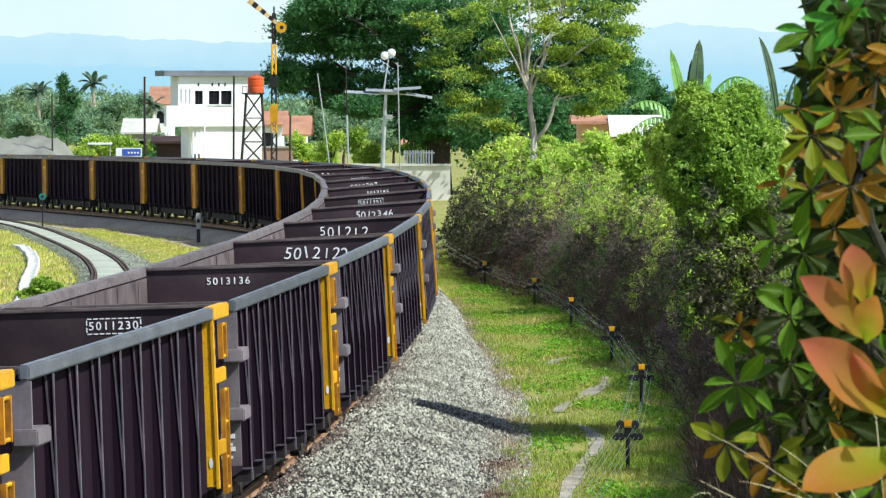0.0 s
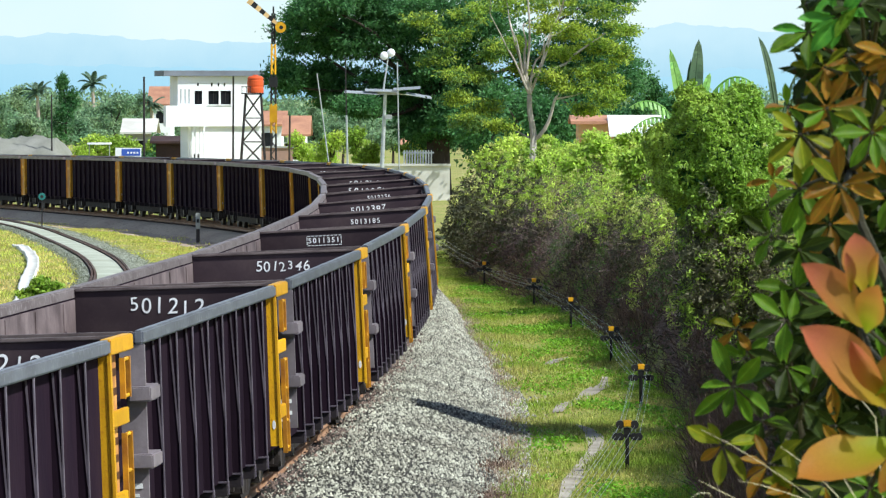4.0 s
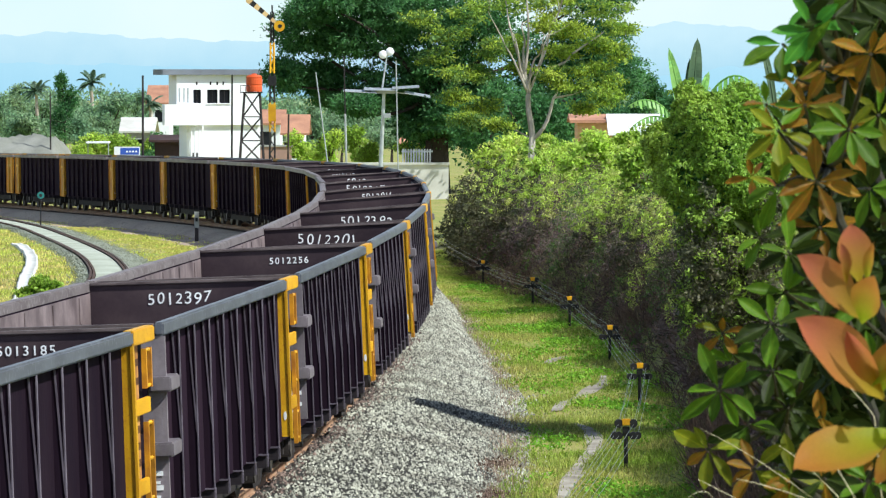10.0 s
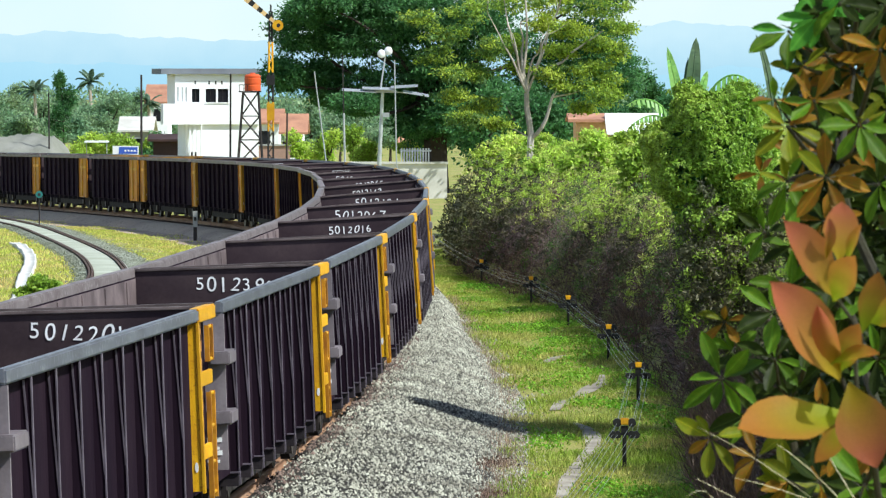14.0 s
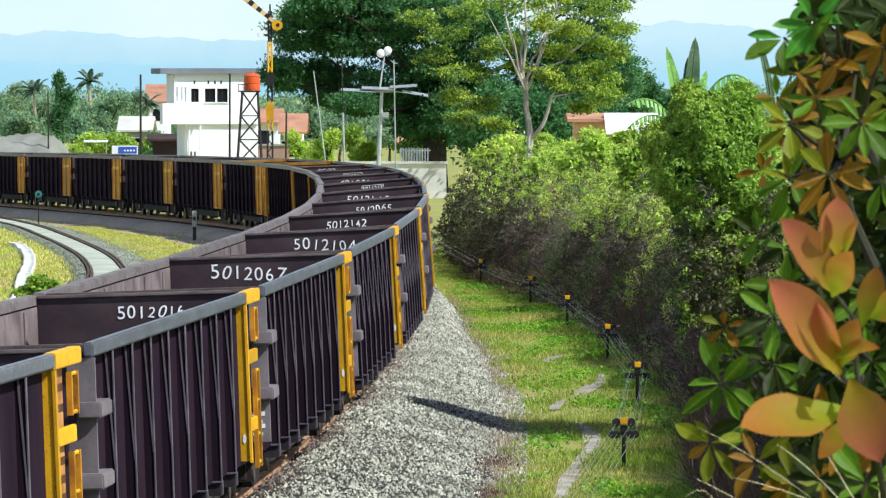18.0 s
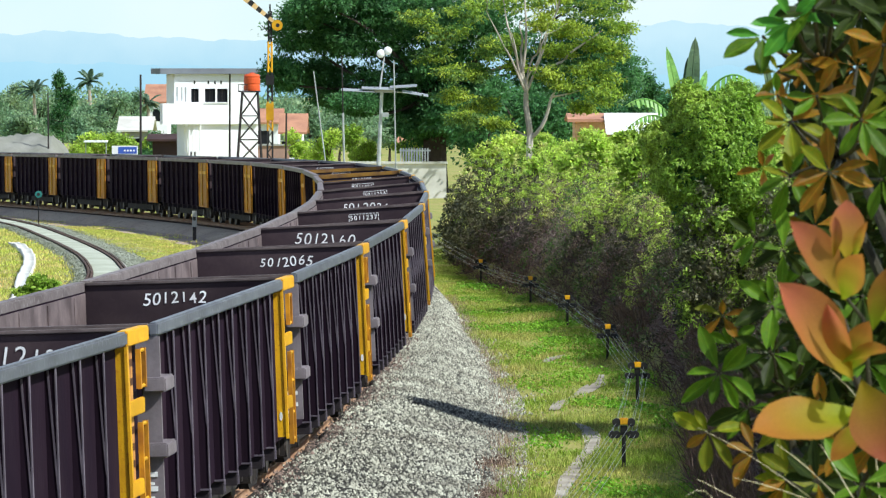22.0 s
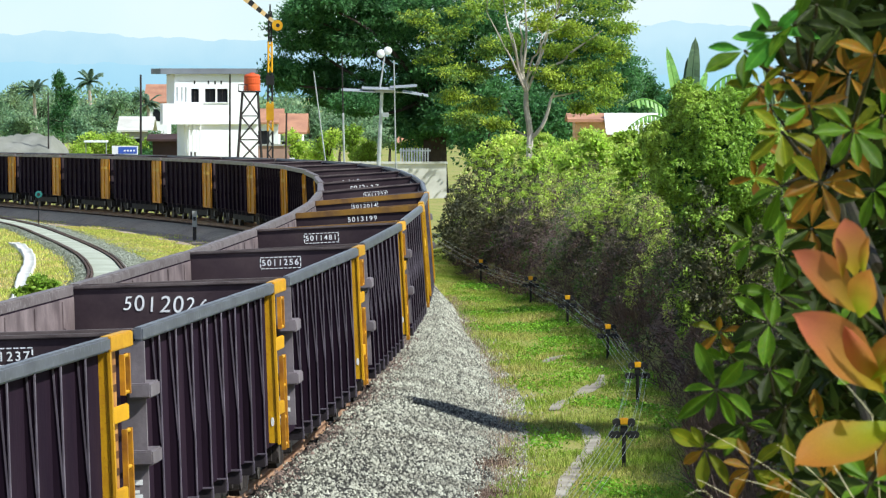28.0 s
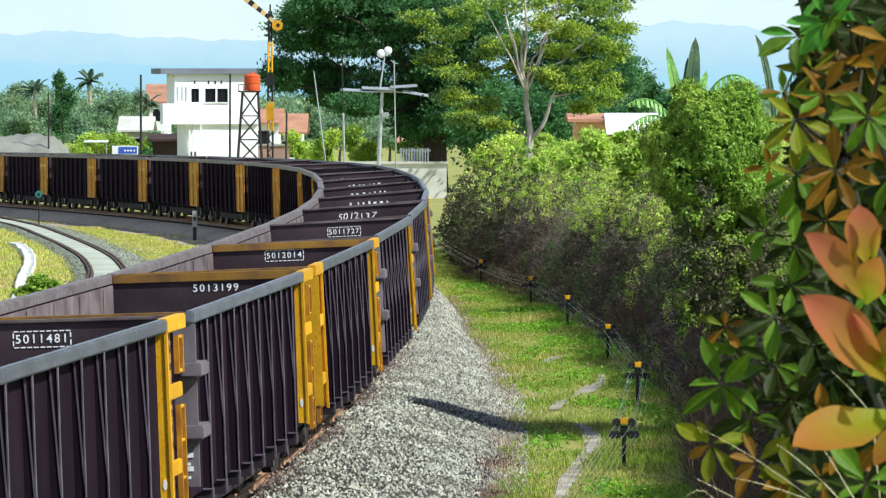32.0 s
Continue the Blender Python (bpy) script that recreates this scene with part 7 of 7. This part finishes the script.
def shrub():
    rng = np.random.default_rng(77)
    bx, by = 0.95, 9.6
    gz = float(ground_z(bx, by))
    s = thing("shrub", None, None, "leafy shrub with glossy green leaves and coral young shoots", "shrub")
    trunk = part("trunk", tube(bmesh.new(), [(bx, by, gz - 0.1), (bx - 0.05, by, gz + 0.6), (bx - 0.1, by, 4.6), (bx - 0.05, by + 0.1, 5.4)], [0.022, 0.018, 0.012, 0.006], 8), TWIG, s)
    groups = {
        "crown_branch": [(1510, 225, 9.0, 82, 8, "glg"), (1430, 182, 9.3, 78, 8, "aalg"), (1452, 318, 9.0, 80, 7, "laa"), (1548, 92, 9.0, 74, 7, "ada"), (1382, 228, 9.5, 74, 7, "aal"), (1382, 325, 9.3, 76, 7, "ggl"), (1545, 330, 9.2, 74, 7, "gd"), (1500, 130, 10.2, 80, 8, "ada"), (1360, 180, 9.7, 60, 6, "ag"), (1470, 250, 10.2, 84, 8, "da"), (1335, 310, 9.8, 46, 5, "ra"), (1560, 200, 9.4, 70, 7, "gl"), (1410, 290, 10, 70, 7, "da")],
        "top_branch": [(1425, 35, 9.8, 78, 6, "ee"), (1372, 62, 10.0, 76, 6, "eg"), (1462, 12, 9.8, 70, 5, "dg"), (1480, 60, 10.2, 88, 8, "dd"), (1545, 15, 10.0, 84, 8, "dd"), (1440, 105, 10.1, 70, 7, "da"), (1500, -20, 9.9, 80, 7, "dd"), (1400, 125, 10, 60, 6, "al")],
        "low_branch": [(1278, 690, 10.0, 82, 8, "g"), (1283, 588, 10.2, 52, 5, "al"), (1372, 572, 10.0, 82, 6, "gd"), (1372, 655, 10.1, 70, 7, "dg"), (1440, 620, 10.0, 70, 6, "d"), (1258, 795, 10.0, 66, 6, "al"), (1330, 750, 10.1, 70, 7, "dg"), (1400, 720, 10.2, 80, 8, "d"), (1340, 830, 10.0, 70, 7, "al"), (1300, 640, 10.3, 60, 6, "dg"), (1460, 760, 10.2, 80, 8, "da")],
        "mid_branch": [(1400, 440, 10.0, 76, 7, "dg"), (1350, 415, 10.1, 66, 6, "gd"), (1480, 480, 10.2, 84, 8, "dd"), (1540, 520, 10.2, 84, 8, "dg"), (1395, 510, 10.1, 76, 7, "gd"), (1455, 395, 10.2, 80, 8, "da"), (1550, 640, 10, 84, 8, "dg"), (1490, 560, 10.4, 80, 8, "d")],
        "foot_branch": [(1535, 855, 8.6, 92, 6, "g"), (1455, 850, 9.4, 78, 7, "ad"), (1560, 780, 9.6, 80, 8, "da"), (1400, 850, 10.0, 76, 7, "al"), (1490, 790, 9.8, 76, 7, "ad")]}
    for nm, whorls in groups.items():
        cx, cy, cd = [sum(w[k] for w in whorls) / len(whorls) for k in (0, 1, 2)]
        hub = Vector(((cx + 60 - 784) / 9270 * cd, cd + 0.25, 4.922 + (160.3 - cy - 60) / 9270 * cd))
        br = part("branch", tube(bmesh.new(), [Vector((bx - 0.08, by, hub.z - 0.35)), hub + Vector((0.02, 0, -0.1)), hub], [0.012, 0.009, 0.006], 7), TWIG, s)
        BRANCHES[nm] = br
        for px, py, d, ln, n, tone in whorls:
            px += 14 if nm == "top_branch" else 22 if nm == "crown_branch" else 0
            c = ((px - 784) / 9270 * d, d, 4.922 + (160.3 - py) / 9270 * d)
            whorl(rng, br, c, ln * 0.9 / 9270 * d, n, tone, hub)
    # inner foliage behind, too dense to tell apart, its deep shade put into the leaf colour
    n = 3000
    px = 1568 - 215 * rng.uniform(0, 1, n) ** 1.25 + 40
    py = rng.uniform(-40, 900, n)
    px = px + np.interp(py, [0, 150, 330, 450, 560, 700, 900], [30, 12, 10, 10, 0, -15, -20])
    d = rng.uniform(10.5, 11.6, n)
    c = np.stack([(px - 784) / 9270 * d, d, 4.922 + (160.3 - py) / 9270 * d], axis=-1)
    tagged(part("inner_foliage", quads("inner_foliage", leaves_at(rng, c, 0.085, 0.034, 0.2, 0.7), L_SHADE), None, s), kind="stuff")
    # the coral shoot that leans nearest to the lens
    bm = tube(bmesh.new(), [(0.683, 7.40, 4.268), (0.645, 7.33, 4.416), (0.611, 7.30, 4.480), (0.589, 7.30, 4.527)], [0.006, 0.005, 0.004, 0.003], 7)
    tube(bm, [(0.613, 7.30, 4.497), (0.599, 7.30, 4.607), (0.574, 7.30, 4.636), (0.570, 7.30, 4.690)], [0.004, 0.003, 0.003, 0.002], 7)
    sh = part("branch", bm, TWIG, s, "coral young shoot")
    BRANCHES["shoot"] = sh
    for base, tip, w, tone, m, face in SHOOT:
        blade(sh, LEAVES[tone][m], base, tip, w, face)


SHOOT = [
    ((0.572, 7.30, 4.688), (0.568, 7.30, 4.773), 0.049, "r", 2, (0.15, -1, 0.1)),
    ((0.551, 7.27, 4.691), (0.551, 7.24, 4.749), 0.019, "r", 0, (0.5, -1, 0.2)),
    ((0.580, 7.28, 4.688), (0.592, 7.25, 4.744), 0.017, "y", 0, (-0.7, -1, 0.2)),
    ((0.574, 7.29, 4.634), (0.492, 7.23, 4.742), 0.059, "r", 0, (0.55, -1, 0.35)),
    ((0.566, 7.27, 4.634), (0.584, 7.22, 4.699), 0.047, "y", 0, (-0.35, -1, 0.35)),
    ((0.589, 7.30, 4.522), (0.480, 7.20, 4.656), 0.078, "r", 0, (0.35, -1, 0.35)),
    ((0.584, 7.26, 4.535), (0.539, 7.22, 4.626), 0.035, "r", 0, (-0.5, -1, 0.2)),
    ((0.582, 7.27, 4.536), (0.598, 7.22, 4.606), 0.041, "y", 0, (-0.2, -1, 0.4)),
    ((0.568, 7.25, 4.547), (0.622, 7.20, 4.578), 0.031, "y", 1, (0.1, -0.8, 0.8)),
    ((0.614, 7.32, 4.591), (0.627, 7.30, 4.681), 0.039, "y", 2, (0.3, -1, 0.2)),
    ((0.602, 7.30, 4.480), (0.440, 7.18, 4.445), 0.081, "y", 2, (-0.1, -0.95, 0.75)),
    ((0.598, 7.28, 4.523), (0.638, 7.20, 4.416), 0.075, "r", 0, (-0.3, -1, 0.35)),
    ((0.610, 7.36, 4.466), (0.567, 7.34, 4.406), 0.031, "y", 1, (0.3, -1, 0.5)),
    ((0.623, 7.30, 4.607), (0.669, 7.25, 4.641), 0.047, "y", 0, (0, -1, 0.6))]


def stalks():
    for pts, y in (((0.438, 4.343, 0.53, 4.301, 0.656, 4.204), 9.0), ((0.548, 4.341, 0.599, 4.31, 0.664, 4.236), 8.6),
                   ((0.605, 4.355, 0.635, 4.31, 0.671, 4.247), 8.4), ((0.512, 4.241, 0.591, 4.226, 0.691, 4.183), 9.2),
                   ((0.454, 4.225, 0.503, 4.202, 0.564, 4.167), 9.4), ((0.651, 4.452, 0.68, 4.429, 0.722, 4.376), 8.8),
                   ((0.446, 4.177, 0.488, 4.21, 0.503, 4.151), 9.6)):
        a, b, c = [Vector((pts[k], y, pts[k + 1])) for k in (0, 2, 4)]
        foot = Vector((c.x + 0.12, y, float(ground_z(c.x + 0.12, y)) - 0.02))
        path = [a.lerp(b, t).lerp(b.lerp(c, t), t) for t in (0, 0.25, 0.5, 0.75, 1.0)] + [foot]
        thing("grass_stalk", tube(bmesh.new(), path, [0.0003, 0.0006, 0.0007, 0.0008, 0.0009, 0.0015], 5), STALK, "long dry straw-coloured grass stalk bending over", "grass", "dry grass stalks")


shrub()
stalks()
build_train()

# how the wind leads each branch: seconds, aside, up (in thousandths of its distance) and lean in degrees
WIND = {
    "shoot": [(0, 25, 62, .15), (1, 10, 55, .12), (2, 0, 48, .08), (3.5, 30, 52, .12), (5.5, 0, 24, .1), (6, 38, 35, .11), (7, 46, 44, .12), (8, 15, 40, .12), (9, 25, 25, .14), (10, 20, 33, .12), (11, 28, 18, .05), (12, -50, 16, -.1),
              (13, -42, 10, -.1), (14, -35, 10, -.08), (14.5, -25, 6, -.06), (16.5, -45, 20, -.08), (17, -20, -5, -.02), (18, -35, 2, -.05), (18.5, -2, 0, 0), (19, 0, 0, 0), (19.5, -22, 0, -.03), (20, -5, 8, 0), (21, -24, 10, -.05),
              (22, -16, 6, -.04), (23, -30, 14, -.09), (23.5, -48, 14, -.1), (24, 22, 25, .1), (25, 5, 5, .1), (27.5, 35, 32, .14), (28, 20, 20, .15), (29, 5, 15, .1), (30, -20, 12, -.03), (31, 10, 3, .03), (32, 30, 5, .08)],
    "crown_branch": [(0, 23, 8, 0), (1, 18, 0, 0), (2, 25, 5, 0), (3, 10, 10, 0), (4.5, 5, 0, 0), (6, 27, -10, 0), (7, 16, -10, 0), (8.5, -32, 10, 0), (9, -8, -6, 0), (10, -30, 2, 0), (11, 2, 0, 0), (12, 12, -9, 0), (13, 8, -11, 0), (14, -12, -4, 0),
                     (16.5, -18, -9, 0), (17.5, -18, -8, 0), (18.5, 4, -6, 0), (19, 0, 0, 0), (20, 10, 12, 0), (20.5, 22, -14, 0), (21.5, -32, 8, 0), (22, -6, -12, 0), (23, -28, -5, 0), (24, 8, -16, 0), (25, 3, 0, 0), (26.5, -8, 0, 0), (28, -20, 5, 0), (30, 12, -8, 0), (32, 4, -16, 0)],
    "top_branch": [(0, 45, -10, 0), (2, 30, 0, 0), (4, 40, -10, 0), (6, 48, -20, 0), (7.5, 0, 0, 0), (9, -25, 20, 0), (10, -5, 15, 0), (11.5, 30, 10, 0), (13, 5, -10, 0), (15, 10, 0, 0), (17, 5, 12, 0), (19, 0, 0, 0), (20.5, 30, 5, 0), (21.5, -30, 5, 0), (23, -40, -5, 0), (25, 10, 0, 0), (27, -40, 20, 0), (28, -70, 28, 0), (29.5, 0, 0, 0), (31, 25, 0, 0), (32, 25, 0, 0)],
    "low_branch": [(0, 20, -15, 0), (2, 5, -5, 0), (4, 15, -10, 0), (6, 12, -20, 0), (8, -5, 5, 0), (10, -8, 0, 0), (13, -8, -25, 0), (15, 5, -15, 0), (16.5, -7, -20, 0), (17.5, -2, -12, 0), (19, 0, 0, 0), (19.5, 16, 10, 0), (20.5, 5, -3, 0), (22, -4, -30, 0), (23, 2, -40, 0), (25, 0, -20, 0), (28, -10, 0, 0), (30, -8, -5, 0), (32, 0, -10, 0)],
    "mid_branch": [(0, 15, 5, 0), (3, 5, 0, 0), (6, 18, -5, 0), (9, -10, 8, 0), (13, 5, -6, 0), (16.5, -10, 0, 0), (19, 0, 0, 0), (20.5, 10, -6, 0), (21.5, -12, 5, 0), (23, -14, 0, 0), (25, 5, 0, 0), (28, -20, 10, 0), (30, 5, 0, 0), (32, 6, -5, 0)],
    "foot_branch": [(0, 10, 0, 0), (4, 0, 5, 0), (8, 8, -5, 0), (12, -8, 0, 0), (16, 0, 5, 0), (19, 0, 0, 0), (23, -8, 3, 0), (28, 6, 0, 0), (32, 0, 0, 0)]}


def motions():
    for i, w in WAGONS.items():
        walk(w, [(t, wagon_pose(i - travelled(t) - 0.475)) for t in np.arange(0, 32.01, 1.0).tolist()])
    # the wheels roll without slipping; those at the same end of a bogie share one set of keys
    lead = {}
    for w in WAGONS.values():
        for bogie in w.children:
            for wheel in bogie.children:
                if not wheel.name.startswith("wheelset"):
                    continue
                x = round(wheel.location.x, 2)
                if x not in lead:
                    lead[x] = wheel
                    place = wheel.matrix_basis.translation.copy()
                    walk(wheel, [(k / 15, Matrix.Translation(place) @ Matrix.Rotation(-(travelled(k / 15) - travelled(0)) * PITCH / 0.425, 4, "Y")) for k in range(481)])
                else:
                    keys = wheel.animation_data_create()
                    wheel.rotation_mode = "QUATERNION"
                    keys.action = lead[x].animation_data.action
                    keys.action_slot = lead[x].animation_data.action_slot
    for nm, rows in WIND.items():
        d = 7.3 if nm == "shoot" else 9.8
        k = d / FOCAL
        pivot = Matrix.Translation((0.62, d, 4.30)) if nm == "shoot" else Matrix.Translation((0.75, d, 4.4))
        walk(BRANCHES[nm], [(t, Matrix.Translation(((dx + 385 * roll) * k, 0, -dy * k)) @ pivot @ Matrix.Rotation(-roll, 4, "Y") @ pivot.inverted()) for t, dx, dy, roll in rows])


motions()
